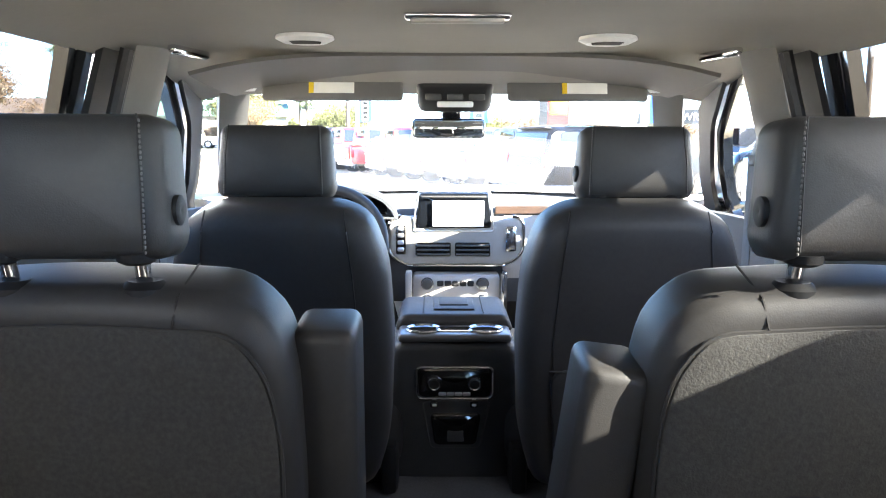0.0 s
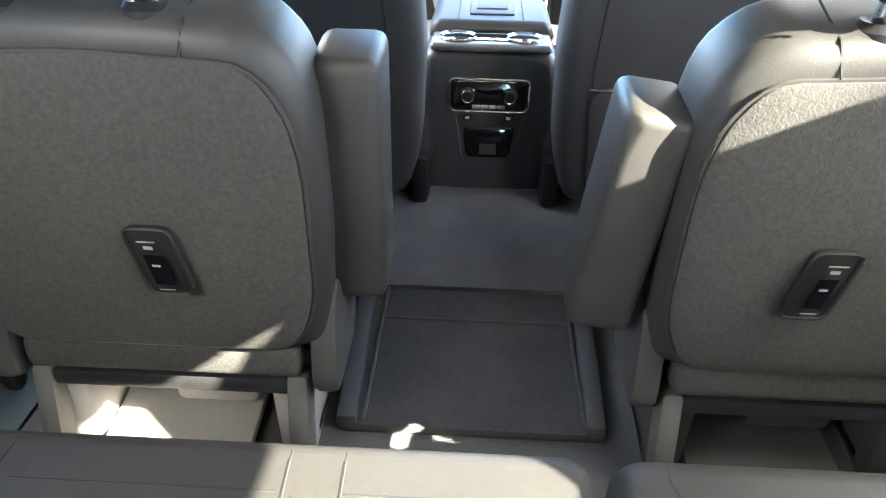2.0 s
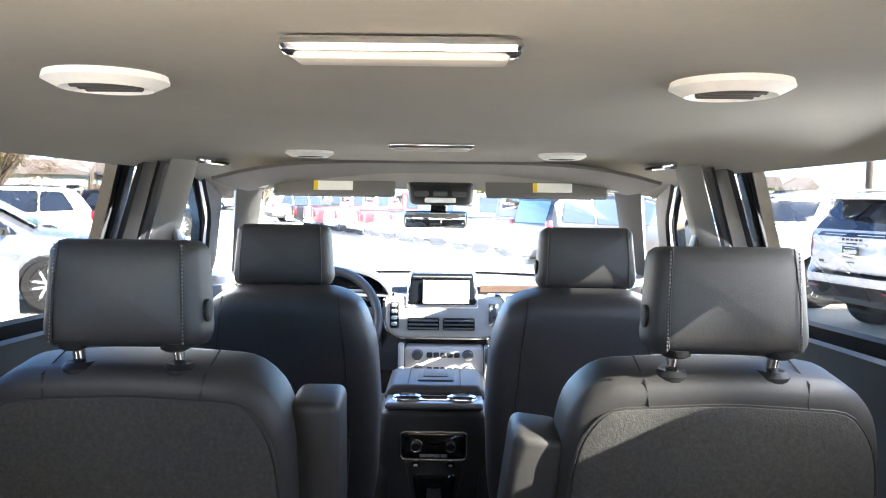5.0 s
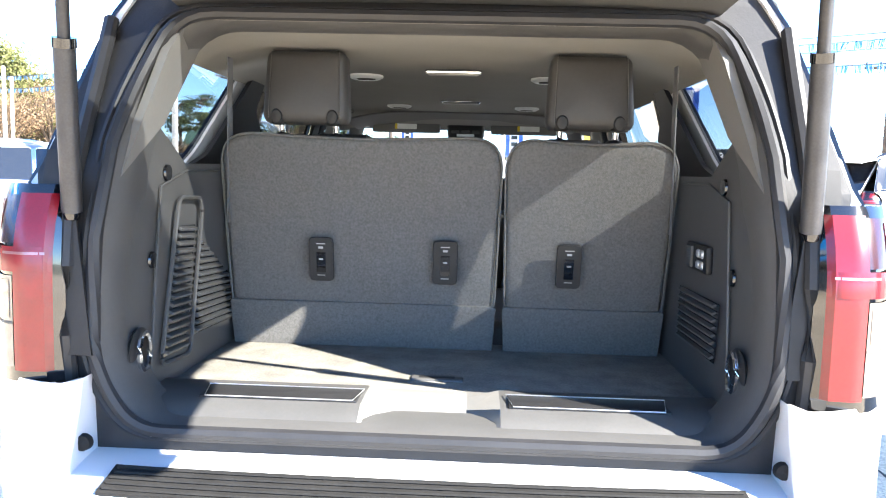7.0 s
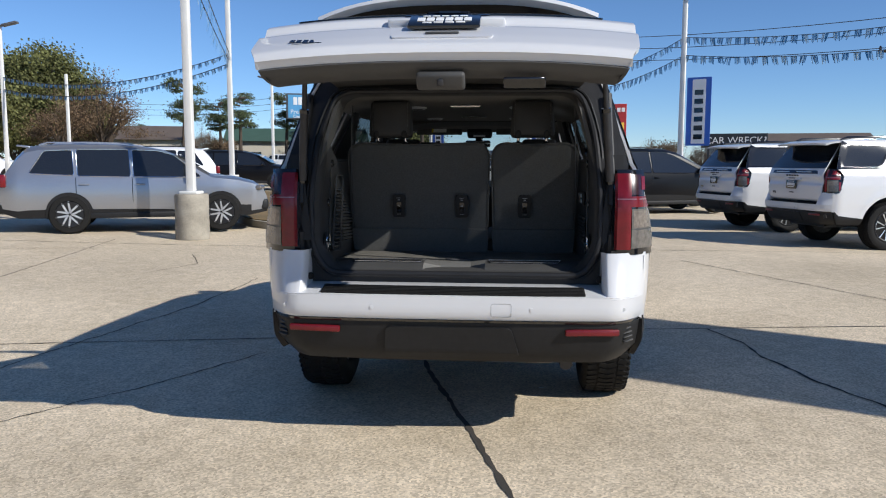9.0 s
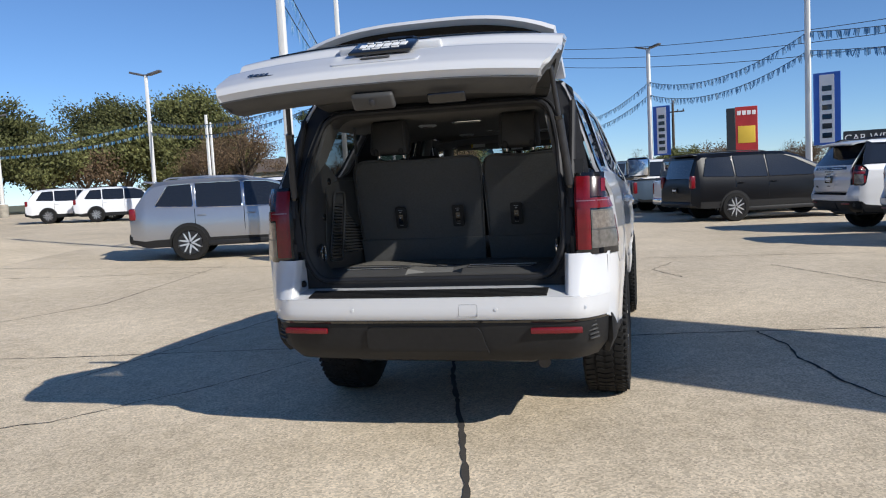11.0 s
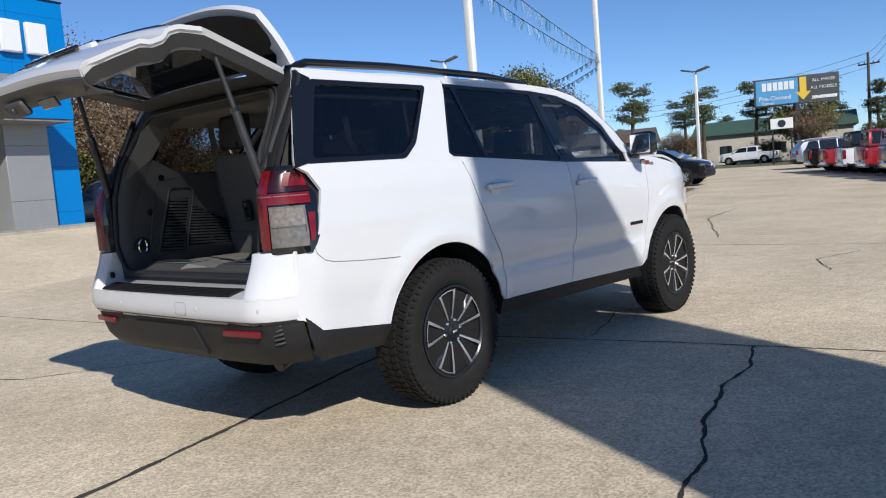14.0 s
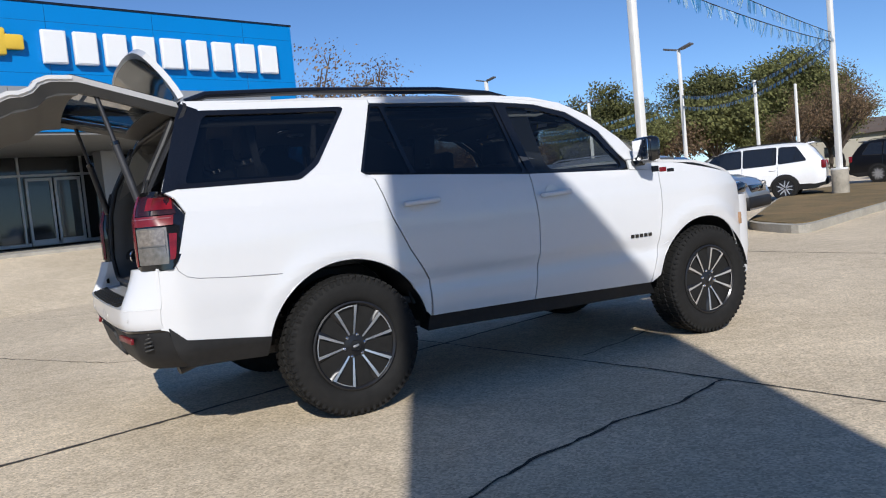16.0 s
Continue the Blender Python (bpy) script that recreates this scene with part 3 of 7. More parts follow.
# ---- rear bumper: white upper band, black valance, step pad ----
def bump_y(k, z):
    c = abs(k)
    return interp(z, [(0.44, 0.10), (0.50, 0.045), (0.66, 0.0), (0.70, -0.035), (0.84, -0.03), (0.90, 0.03), (1.06, 0.10)]) + 0.05 * c ** 3 + 0.16 * max(0, c - 0.82) / 0.18 * max(0, c - 0.82) / 0.18


KS = [-1 + i / 20 for i in range(41)]
BW = lambda z: side_x(0.185, max(z, 0.5)) + 0.002 - 0.05 * max(0, (0.52 - z) / 0.08)
bum = part("rear_bumper", grid(lambda z, k: (k * BW(z), bump_y(k, z), z), [0.675, 0.69, 0.72, 0.75, 0.775, 0.79, 0.80], KS), WHITE, car, thick=0.012)
part("bumper_ledge", grid(lambda t, k: (k * 0.80, bump_y(k * 0.8, 0.80) + t * (0.21 - bump_y(k * 0.8, 0.80)), 0.80 + 0.035 * math.sin(t * 1.6)), [0, 0.1, 0.2, 0.35, 0.5, 0.65, 0.8, 1], KS), WHITE, bum)
for s in (1, -1):
    # white corner that carries the bumper up to each tail lamp
    def corner(z, t):
        full = side_x(0.19, z) + 0.002
        x = 0.752 + t * (full - 0.752)
        rise = interp(z, [(0.79, 0.0), (0.84, 0.022), (0.92, 0.058), (1.0, 0.085)])
        y = bump_y(x / BW(0.80), 0.80) + rise * (1 - t ** 3)
        if t < 0.12:
            y += 0.05 * (1 - t / 0.12) ** 2
        return (s * x, min(y, 0.19), z)

    part("bumper_corner", grid(corner, [0.79, 0.815, 0.84, 0.87, 0.90, 0.94, 0.98, 1.01], [0, 0.03, 0.06, 0.09, 0.12, 0.2, 0.3, 0.4, 0.5, 0.6, 0.68, 0.76, 0.83, 0.89, 0.94, 0.98, 1.0]), WHITE, bum, thick=0.01)
    part("corner_jamb", grid(lambda z, t: (s * 0.752, corner(z, 0)[1] + t * (0.24 - corner(z, 0)[1]), z), [0.79, 0.87, 0.94, 1.01], [0, 0.5, 1]), WHITE, bum)
val = part("rear_valance", grid(lambda z, k: (k * BW(z), bump_y(k, z) + (0.012 if z > 0.655 else 0), z), [0.44, 0.455, 0.48, 0.52, 0.57, 0.62, 0.655, 0.668, 0.678], KS), BLACKP, car, "textured black lower bumper", thick=0.012)
for s in (1, -1):
    part("valance_side", plate([(0.209, 0.676), (0.226, 0.58), (0.254, 0.50), (0.305, 0.442), (0.745, 0.43), (0.765, 0.545), (0.295, 0.602), (0.215, 0.676)], [], lambda y, z: (s * (side_x(y, z) + 0.005 - 0.34 * max(0.0, 0.53 - z)), y, z), 0.04, 0.03), BLACKP, car, thick=0.03)
    rx = 0.705
    part("reflector", rbox((0.27, 0.02, 0.034), 0.008, 2, (s * rx, bump_y(0.73, 0.63) - 0.006, 0.617), (0, 0, s * 6)), REFLR, val, "dark red reflector")
    for i in range(5):
        part("vent_slat", rbox((0.055, 0.022, 0.009), 0.003, 1, (s * (0.878 + 0.004 * i), bump_y(0.94, 0.62) - 0.014, 0.648 - 0.021 * i), (0, s * -12, s * 28)), TRIMG, val)
    for sx in (0.855, 0.40):
        part("parking_sensor", lathe([(0, 0), (0.010, 0), (0.0095, 0.002), (0, 0.0025)], 14, pose(s * sx, bump_y(sx / 0.965, 0.745) - 0.002, 0.738, 90, 0, 0)), WHITE, bum)
    part("rubber_stop", lathe([(0, 0), (0.019, 0), (0.017, 0.016), (0, 0.02)], 14, pose(s * 0.745, 0.115, 0.872, 90, 0, 0)), RUBBER, bum)
part("gloss_strip", grid(lambda z, k: (k * BW(z), bump_y(k, z) - 0.006, z), [0.662, 0.676], KS), GLOSSB, val, thick=0.008)
# recessed middle panel over the tow hitch
ring = rounded([(-0.335, 0.635), (0.30, 0.635), (0.345, 0.47), (-0.345, 0.47)], 0.03, 4)
part("hitch_cover", plate(ring, [], lambda x, z: (x, bump_y(x / 0.95, z) - 0.014, z), 0.06, 0.05), BLACKP, val, thick=0.02)
part("tow_eye_cover", tube([(x, bump_y(x / 0.965, z) + 0.0005, z) for x, z in rounded([(0.20, 0.70), (0.30, 0.70), (0.30, 0.765), (0.20, 0.765)], 0.012, 3)], 0.0016, 5, closed=True), ALUSEAM, bum)
stp = part("step_pad", grid(lambda t, k: (k * 0.665, bump_y(k * 0.69, 0.80) + 0.010 + t * 0.095, 0.812 + 0.022 * t), [0, 0.3, 0.7, 1], KS), RUBBER, car, thick=0.012)
for i in range(5):
    part("step_rib", tube([(0.655 * k, bump_y(0.69 * k, 0.80) + 0.020 + 0.018 * i, 0.8165 + 0.0042 * i) for k in KS[::4]], 0.004, 6), RUBBER, stp)

# ---- rear opening: black frame and rubber seal ----
def rear_y(x, z):
    return interp(z, [(0.83, 0.185), (1.05, 0.17), (1.45, 0.20), (1.90, 0.46), (1.96, 0.47)])


OPEN = rounded([(-0.665, 0.882), (0.665, 0.882), (0.745, 1.02), (0.750, 1.25), (0.722, 1.62), (0.655, 1.845), (-0.655, 1.845), (-0.722, 1.62), (-0.750, 1.25), (-0.745, 1.02)], 0.10, 5)
FRAME = [(-0.80, 0.832), (0.80, 0.832), (0.86, 1.05), (0.885, 1.45), (0.795, 1.90), (0.74, 1.945), (-0.74, 1.945), (-0.795, 1.90), (-0.885, 1.45), (-0.86, 1.05)]
fr = part("tailgate_frame", plate(FRAME, [OPEN], lambda x, z: (x, rear_y(x, z), z), 0.08, 0.06), [SEAL], car, "black inner tailgate frame", thick=0.02)
part("opening_seal", tube([(x, rear_y(x, z) - 0.012, z) for x, z in OPEN], 0.016, 8, closed=True), SEAL, fr)
part("opening_seal_lip", tube([(x * 1.035, rear_y(x, z) - 0.004, 1.35 + (z - 1.35) * 1.035) for x, z in OPEN], 0.008, 6, closed=True), SEAL, fr)
part("opening_trim", loft([[(x * k, rear_y(x, z) + d, 1.35 + (z - 1.35) * k) for x, z in OPEN] for k, d in ((1.0, -0.006), (0.975, 0.02), (0.962, 0.08), (0.97, 0.16))], cap=False), TRIMG, fr)
for s in (1, -1):
    # drain channels beside the opening
    part("gutter", tube([(s * 0.80, rear_y(0, z) - 0.02 + 0.01 * math.sin(z * 9), z) for z in (0.95, 1.1, 1.25, 1.4, 1.55, 1.7, 1.82)], 0.018, 8), SEAL, fr)
    part("lamp_backing", plate([(0.74, 1.055), (0.86, 1.055), (0.86, 1.50), (0.80, 1.50)], [], lambda x, z: (s * x, rear_y(0, z) - 0.022, z), 0.1, 0.1), BLACKP, fr, thick=0.01)

# ---- tail lamps ----
for s in (1, -1):
    def lamp_ring(z, grow=0.0):
        e = (z - 1.06) / 0.44
        side_back = interp(e, [(0, 0.26), (0.15, 0.315), (0.7, 0.385), (0.88, 0.345), (1.0, 0.275)])
        sx = side_x(0.30, z)
        g = grow
        pts = [(0.80, 0.20), (0.798, 0.145 - g), (0.825, 0.112 - g), (0.875, 0.108 - g), (0.922 + g, 0.128 - g), (0.965 + g, 0.175), (sx - 0.002 + g, 0.24), (sx + 0.004 + g, side_back), (sx - 0.05, side_back), (0.84, 0.25)]
        tilt = 0.05 * max(0.0, (z - 1.30) / 0.2) ** 2
        return [(s * x, y + tilt, 1.0 + (z - 1.058) * 0.955) for x, y in pts]

    tl = part("tail_lamp", loft([lamp_ring(z) for z in (1.058, 1.07, 1.10, 1.16, 1.24, 1.33, 1.42, 1.47, 1.495, 1.505)]), GLOSSB, car, "red and clear tail lamp in a black housing")

    def lens(z0, z1, t0, t1, grow, material, name):
        """Patch of lamp skin between two heights and two stations of its outline."""
        def at(z, t):
            r = lamp_ring(z, grow)
            i = min(int(t), len(r) - 2)
            return Vector(r[i]).lerp(Vector(r[i + 1]), t - i)
        n = 8
        b = grid(at, [z0 + (z1 - z0) * i / 6 for i in range(7)], [t0 + (t1 - t0) * i / n for i in range(n + 1)])
        return part(name, b, material, tl)

    lens(1.372, 1.480, 1.6, 6.5, 0.004, ROSEL, "smoky_lens")
    lens(1.085, 1.485, 1.55, 3.35, 0.006, REDBAR, "red_bar")
    lens(1.40, 1.47, 4.5, 6.4, 0.0055, REDLENS, "red_lens")
    lens(1.31, 1.366, 1.55, 6.4, 0.008, REDBAR, "red_bar")
    lens(1.349, 1.355, 1.9, 6.3, 0.0095, PINKBAR, "bright_bar")
    lens(1.092, 1.30, 3.45, 6.12, 0.004, CLEARL, "clear_lens")
    lens(1.190, 1.196, 3.45, 6.12, 0.005, TRIMG, "lamp_divider")
    lens(1.202, 1.290, 3.6, 6.0, 0.005, SMOKEL, "indicator_lens")
    lens(1.115, 1.262, 6.2, 6.58, 0.006, REDLENS, "red_lens")
# ---- tailgate, swung up about its roof hinge ----
HY, HZ = 0.50, 1.935
GATE_TURN = -66.0
gate = part("tailgate", rbox((1.30, 0.10, 0.03), 0.01, 2, (0, 0.02, -0.02)), SEAL, car, "raised white tailgate with dark glass and roof spoiler")
gate.matrix_local = pose(0, HY, HZ, GATE_TURN, 0, 0)
for s in (1, -1):
    # gas struts from the frame to the raised tailgate
    foot, head = Vector((s * 0.79, 0.165, 1.37)), pose(0, HY, HZ, GATE_TURN, 0, 0) @ Vector((s * 0.725, -0.26, -0.42))
    mid = foot.lerp(head, 0.55)
    st = part("tailgate_strut", tube([foot, mid], 0.022, 12), STEEL, car)
    part("strut_rod", tube([mid, head], 0.013, 10), STEEL, st)
    part("strut_collar", tube([mid.lerp(foot, 0.03), mid.lerp(head, 0.03)], 0.024, 12), GLOSSB, st)
    part("strut_joint", rbox((0.03, 0.035, 0.045), 0.01, 2, tuple(foot)), GLOSSB, st)
# in gate space: x across, y aft of the hinge is negative, z down from the hinge is negative
GX = lambda z: interp(z, [(-1.09, 0.76), (-1.0, 0.80), (-0.75, 0.825), (-0.48, 0.825), (-0.05, 0.70)])
GY = lambda x, z: interp(z, [(-1.09, -0.44), (-1.06, -0.47), (-0.95, -0.475), (-0.80, -0.475), (-0.77, -0.455), (-0.70, -0.452), (-0.665, -0.475), (-0.60, -0.47), (-0.49, -0.42), (-0.05, -0.06)]) + 0.07 * abs(x) ** 2.6


def gate_skin(z0, z1, n, out=0.0, wide=1.0):
    return grid(lambda z, k: (k * GX(z) * wide, GY(k * GX(z), z) - out, z), [z0 + (z1 - z0) * i / n for i in range(n + 1)], [-1 + i / 12 for i in range(25)])


part("gate_panel", gate_skin(-1.085, -0.49, 30), WHITE, gate, thick=0.02)
part("rear_window", gate_skin(-0.488, -0.05, 8, 0.002), TINTG, gate)
part("window_border", gate_skin(-0.50, -0.455, 2, 0.004), GLOSSB, gate)
for s in (1, -1):
    part("window_border", grid(lambda z, k: (s * GX(z) * k, GY(GX(z) * k, z) - 0.004, z), [-0.49 + 0.055 * i for i in range(9)], [0.90, 1.0]), GLOSSB, gate)
sp = part("spoiler", grid(lambda t, k: (k * (0.76 - 0.03 * t), -0.04 - t * 0.40 + 0.10 * t * abs(k) ** 3, 0.012 - 0.055 * t * t - 0.02 * abs(k) ** 4), [0, 0.2, 0.4, 0.6, 0.8, 0.94, 1.0], [-1 + 0.1 * i for i in range(21)]), WHITE, gate, thick=0.035)
part("spoiler_underside", grid(lambda t, k: (k * 0.70, -0.06 - t * 0.34 + 0.10 * t * abs(k) ** 3, -0.035 - 0.055 * t * t), [0, 0.33, 0.66, 1], [-1 + 0.1 * i for i in range(21)]), GLOSSB, sp)
part("brake_lamp", rbox((0.30, 0.012, 0.014), 0.004, 1, (0, -0.425, -0.06)), REFLR, sp)
# black applique with a bright bar, badge plate
def on_gate(out):
    return lambda x, z: (x, GY(x, z) - out, z)


part("applique", plate(rounded([(-0.70, -0.595), (0.70, -0.595), (0.655, -0.535), (-0.655, -0.535)], 0.02, 3), [], on_gate(0.008), 0.07, 0.02), GLOSSB, gate, thick=0.008)
for s in (1, -1):
    part("bright_bar", plate([(s * 0.10, -0.572), (s * 0.55, -0.570), (s * 0.54, -0.558), (s * 0.10, -0.560)], [], on_gate(0.016), 0.1, 0.02), INK, gate)
part("emblem", plate([(-0.09, -0.585), (-0.04, -0.585), (-0.035, -0.597), (0.05, -0.597), (0.055, -0.585), (0.09, -0.585), (0.10, -0.555), (0.05, -0.555), (0.045, -0.54), (-0.05, -0.54), (-0.055, -0.555), (-0.10, -0.555)][::-1], [], on_gate(0.022), 0.2, 0.2), GLOSSB, gate, thick=0.01)
for i in range(5):
    part("badge_bar", rbox((0.055, 0.008, 0.03), 0.003, 1, (-0.16 + 0.08 * i, GY(0, -0.635) - 0.004, -0.632)), GLOSSB, gate)
part("handle_recess", rbox((0.52, 0.05, 0.045), 0.015, 2, (0, -0.462, -0.70)), WHITE, gate)
part("handle_switch", rbox((0.20, 0.02, 0.022), 0.008, 2, (0, -0.480, -0.685)), GLOSSB, gate)
pl = part("plate_holder", rbox((0.31, 0.018, 0.16), 0.012, 2, (0, -0.492, -0.80)), GLOSSB, gate, "black dealer plate with white lettering bars")
for sx, sz, w, h in ((0.0, -0.795, 0.24, 0.052), (0.0, -0.742, 0.20, 0.012), (0.0, -0.845, 0.19, 0.014)):
    n = max(1, int(w / 0.04))
    for i in range(n):
        part("print_bar", rbox((w / n * 0.82, 0.004, h), 0.001, 1, (sx - w / 2 + w / n * (i + 0.5), -0.503, sz)), INK, pl)
for i in range(6):
    part("sticker_bar", rbox((0.022, 0.003, 0.034), 0.001, 1, (-0.63 + 0.028 * i, GY(0.6, -0.955) - 0.003, -0.955)), GLOSSB, gate)
part("sticker_bar", rbox((0.12, 0.003, 0.008), 0.001, 1, (-0.56, GY(0.56, -0.985) - 0.003, -0.985)), GLOSSB, gate)
cup = part("plate_lamp_recess", plate(rounded([(-0.21, -0.985), (0.21, -0.985), (0.21, -0.93), (-0.21, -0.93)], 0.02, 3), [], on_gate(0.006), 0.1, 0.05), WHITE, gate, thick=0.01)
part("recess_slot", rbox((0.14, 0.006, 0.02), 0.006, 2, (0.0, -0.486, -0.945)), TRIMG, cup)
# painted edges, inner trim, latch and vents
for s in (1, -1):
    zs = [-1.085 + 0.0545 * i for i in range(20)]
    part("gate_edge", grid(lambda z, t: (s * GX(z) * (1 - 0.02 * t), GY(GX(z), z) + 0.035 * t, z), zs, [0, 1]), WHITE, gate)
    part("gate_side_trim", grid(lambda z, t: (s * GX(z) * (0.98 - 0.05 * t), GY(GX(z), z) + 0.035 + 0.06 * t, z), zs, [0, 0.5, 1]), TRIMG, gate)
    part("window_surround_trim", grid(lambda z, k: (s * GX(z) * k, GY(GX(z) * k, z) + 0.085 + 0.03 * (k - 0.93) , z), zs[10:], [0.78, 0.82, 0.88, 0.93]), TRIMG, gate, thick=0.012)
part("gate_header_trim", grid(lambda z, k: (k * GX(z) * 0.93, GY(k * GX(z), z) + 0.085, z), [-0.17, -0.12, -0.07, -0.05], [-1 + i / 10 for i in range(21)]), TRIMG, gate, thick=0.012)
part("gate_trim", gate_skin(-1.06, -0.50, 10, -0.085, 0.93), TRIMG, gate, thick=0.02)
part("gate_lower_trim", grid(lambda t, k: (k * GX(-1.08) * (0.985 - 0.05 * t), GY(k * 0.76, -1.085) + 0.035 + t * 0.10, -1.081 + 0.11 * t * t), [0, 0.25, 0.5, 0.75, 1], [-1 + i / 12 for i in range(25)]), TRIMG, gate, thick=0.01)
part("latch_housing", rbox((0.20, 0.08, 0.035), 0.015, 3, (0, -0.325, -1.078), (12, 0, 0)), TRIMG, gate)
part("latch", rbox((0.025, 0.03, 0.03), 0.008, 2, (0, -0.325, -1.098)), STEEL, gate)
part("pull_slot", rbox((0.17, 0.05, 0.012), 0.004, 1, (0.34, -0.315, -1.078), (10, 0, 0)), GLOSSB, gate)
part("gate_rim", grid(lambda t, k: (k * GX(-1.08), GY(k * 0.76, -1.085) + t * 0.035, -1.083 + 0.004 * t), [0, 0.5, 1], [-1 + i / 12 for i in range(25)]), WHITE, gate)

# ---- wheels ----
def build_wheel():
    wheel = part("wheel", lathe([(0.0, 0.02), (0.10, 0.02), (0.10, -0.10), (0.0, -0.10)], 20, pose(0, 0, 0, 0, 90, 0)), STEEL, car)
    prof = [(0.262, 0.10), (0.275, 0.118), (0.30, 0.128), (0.345, 0.134), (0.385, 0.126), (0.405, 0.112), (0.416, 0.08), (0.419, 0.0), (0.416, -0.08), (0.405, -0.112), (0.385, -0.126), (0.33, -0.134), (0.275, -0.118), (0.262, -0.10)]
    ty = part("tyre", lathe(prof, 56, pose(0, 0, 0, 0, 90, 0)), RUBBER, wheel)
    b = bmesh.new()
    rnd = random.Random(3)
    for k in range(60):
        a = k * math.tau / 60
        for x0, w, tw in ((-0.082, 0.05, 14), (-0.027, 0.042, -20), (0.027, 0.042, 20), (0.082, 0.05, -14)):
            q = rbox((w, 0.031, 0.012), 0.0, 1, (0, 0, 0), (0, 0, tw))
            bmesh.ops.transform(q, matrix=Matrix.Rotation(a + (0.05 if abs(x0) > 0.05 else 0), 4, "X") @ Matrix.Translation((x0, 0, 0.4195 if abs(x0) < 0.05 else 0.415)), verts=q.verts)
            join(b, q)
        q = rbox((0.014, 0.022, 0.035), 0.003, 1)
        bmesh.ops.transform(q, matrix=Matrix.Rotation(a, 4, "X") @ Matrix.Translation((0.121, 0, 0.393)), verts=q.verts)
        join(b, q)
    tagged(part("tread", b, RUBBER, ty, smooth=False), kind="stuff")
    part("rim", lathe([(0.245, -0.10), (0.262, -0.10), (0.262, 0.108), (0.268, 0.118), (0.258, 0.122), (0.247, 0.112), (0.243, 0.06), (0.236, -0.09)], 48, pose(0, 0, 0, 0, 90, 0)), DARKAL, wheel)
    part("brake_disc", lathe([(0.06, 0.005), (0.185, 0.005), (0.185, -0.02), (0.06, -0.02)], 32, pose(0.01, 0, 0, 0, 90, 0)), STEEL, wheel)
    part("wheel_back", lathe([(0.0, -0.05), (0.24, -0.05), (0.24, -0.06), (0.0, -0.06)], 32, pose(0, 0, 0, 0, 90, 0)), BLACKP, wheel)
    for k in range(5):
        # five forked spokes: slim machined edges that open like a V towards the rim
        turn = Matrix.Rotation(k * math.tau / 5, 4, "X")
        rise = lambda t: interp(t, [(0, 0.086), (0.35, 0.098), (0.75, 0.107), (1, 0.110)])
        for d in (-1, 1):
            reach = lambda t: d * (0.009 + 0.058 * t)
            rings = []
            for t in (0.0, 0.25, 0.5, 0.75, 1.0):
                c = Vector((rise(t), reach(t), 0.050 + t * (0.196 - 0.008 * t)))
                lo, hi = 0.009, 0.012 + 0.020 * t
                side = ((0, -lo), (0.010, -lo * 0.8), (0.010, lo), (-0.004, hi), (-0.05, hi), (-0.05, -lo))
                rings.append([c + Vector((dx, d * dy, 0)) for dx, dy in side])
            b = loft(rings)
            bmesh.ops.transform(b, matrix=turn, verts=b.verts)
            sp_ = part("spoke", b, DARKAL, wheel)
            face = grid(lambda t, q: (rise(t) + 0.0112, reach(t) + d * q * (0.005 + 0.005 * t), 0.050 + t * (0.196 - 0.008 * t)), [0.10, 0.3, 0.5, 0.7, 0.85, 0.985], [-1, 1])
            bmesh.ops.transform(face, matrix=turn, verts=face.verts)
            part("spoke_face", face, ALLOY, sp_)
        arc = grid(lambda a, q: (0.1208, (0.2405 + 0.003 * q) * math.sin(a), (0.2405 + 0.003 * q) * math.cos(a)), [-0.28 + 0.07 * i for i in range(9)], [-1, 1])
        bmesh.ops.transform(arc, matrix=turn, verts=arc.verts)
        part("rim_edge", arc, ALLOY, wheel)
        web = grid(lambda t, q: (0.070 + 0.012 * t, q * (0.020 + 0.012 * t), 0.05 + t * 0.19), [0, 0.33, 0.66, 1], [-1, 0, 1])
        bmesh.ops.transform(web, matrix=turn @ Matrix.Rotation(math.tau / 10, 4, "X"), verts=web.verts)
        part("spoke_web", web, DARKAL, wheel)
    for k in range(6):
        q = lathe([(0, 0.0), (0.011, 0.0), (0.011, 0.02), (0.006, 0.026), (0, 0.026)], 10, pose(0.085, 0, 0, 0, 90, 0))
        bmesh.ops.transform(q, matrix=Matrix.Rotation(k * math.tau / 6 + 0.52, 4, "X") @ Matrix.Translation((0, 0, 0.067)), verts=q.verts)
        part("lug_nut", q, CHROME, wheel)
    part("hub", lathe([(0.0, 0.118), (0.03, 0.116), (0.036, 0.108), (0.075, 0.098), (0.082, 0.08), (0.082, 0.0), (0, 0)], 24, pose(0, 0, 0, 0, 90, 0)), DARKAL, wheel)
    part("hub_emblem", rbox((0.006, 0.04, 0.014), 0.003, 1, (0.120, 0, 0)), ALLOY, wheel)
    return wheel


wh = build_wheel()
WSC = Matrix.Diagonal((1.08, 1.022, 1.022, 1))
wh.matrix_basis = pose(0.895, 1.27, 0.402, 11, 0, 0) @ WSC
for x, y, rz, rx in ((-0.895, 1.27, 180, 31), (0.895, 4.34, 0, 47), (-0.895, 4.34, 180, 5)):
    copy_thing(wh, pose(x, y, 0.402, 0, 0, rz) @ pose(0, 0, 0, rx, 0, 0))
# ---- cabin ----
# cabin numbers are laid out on a plan of their own and brought to the car's size here
CABIN = Matrix.Translation((0, 1.03, 1.63)) @ Matrix.Scale(1.0795, 4) @ Matrix.Translation((0, -1.18, -1.55))


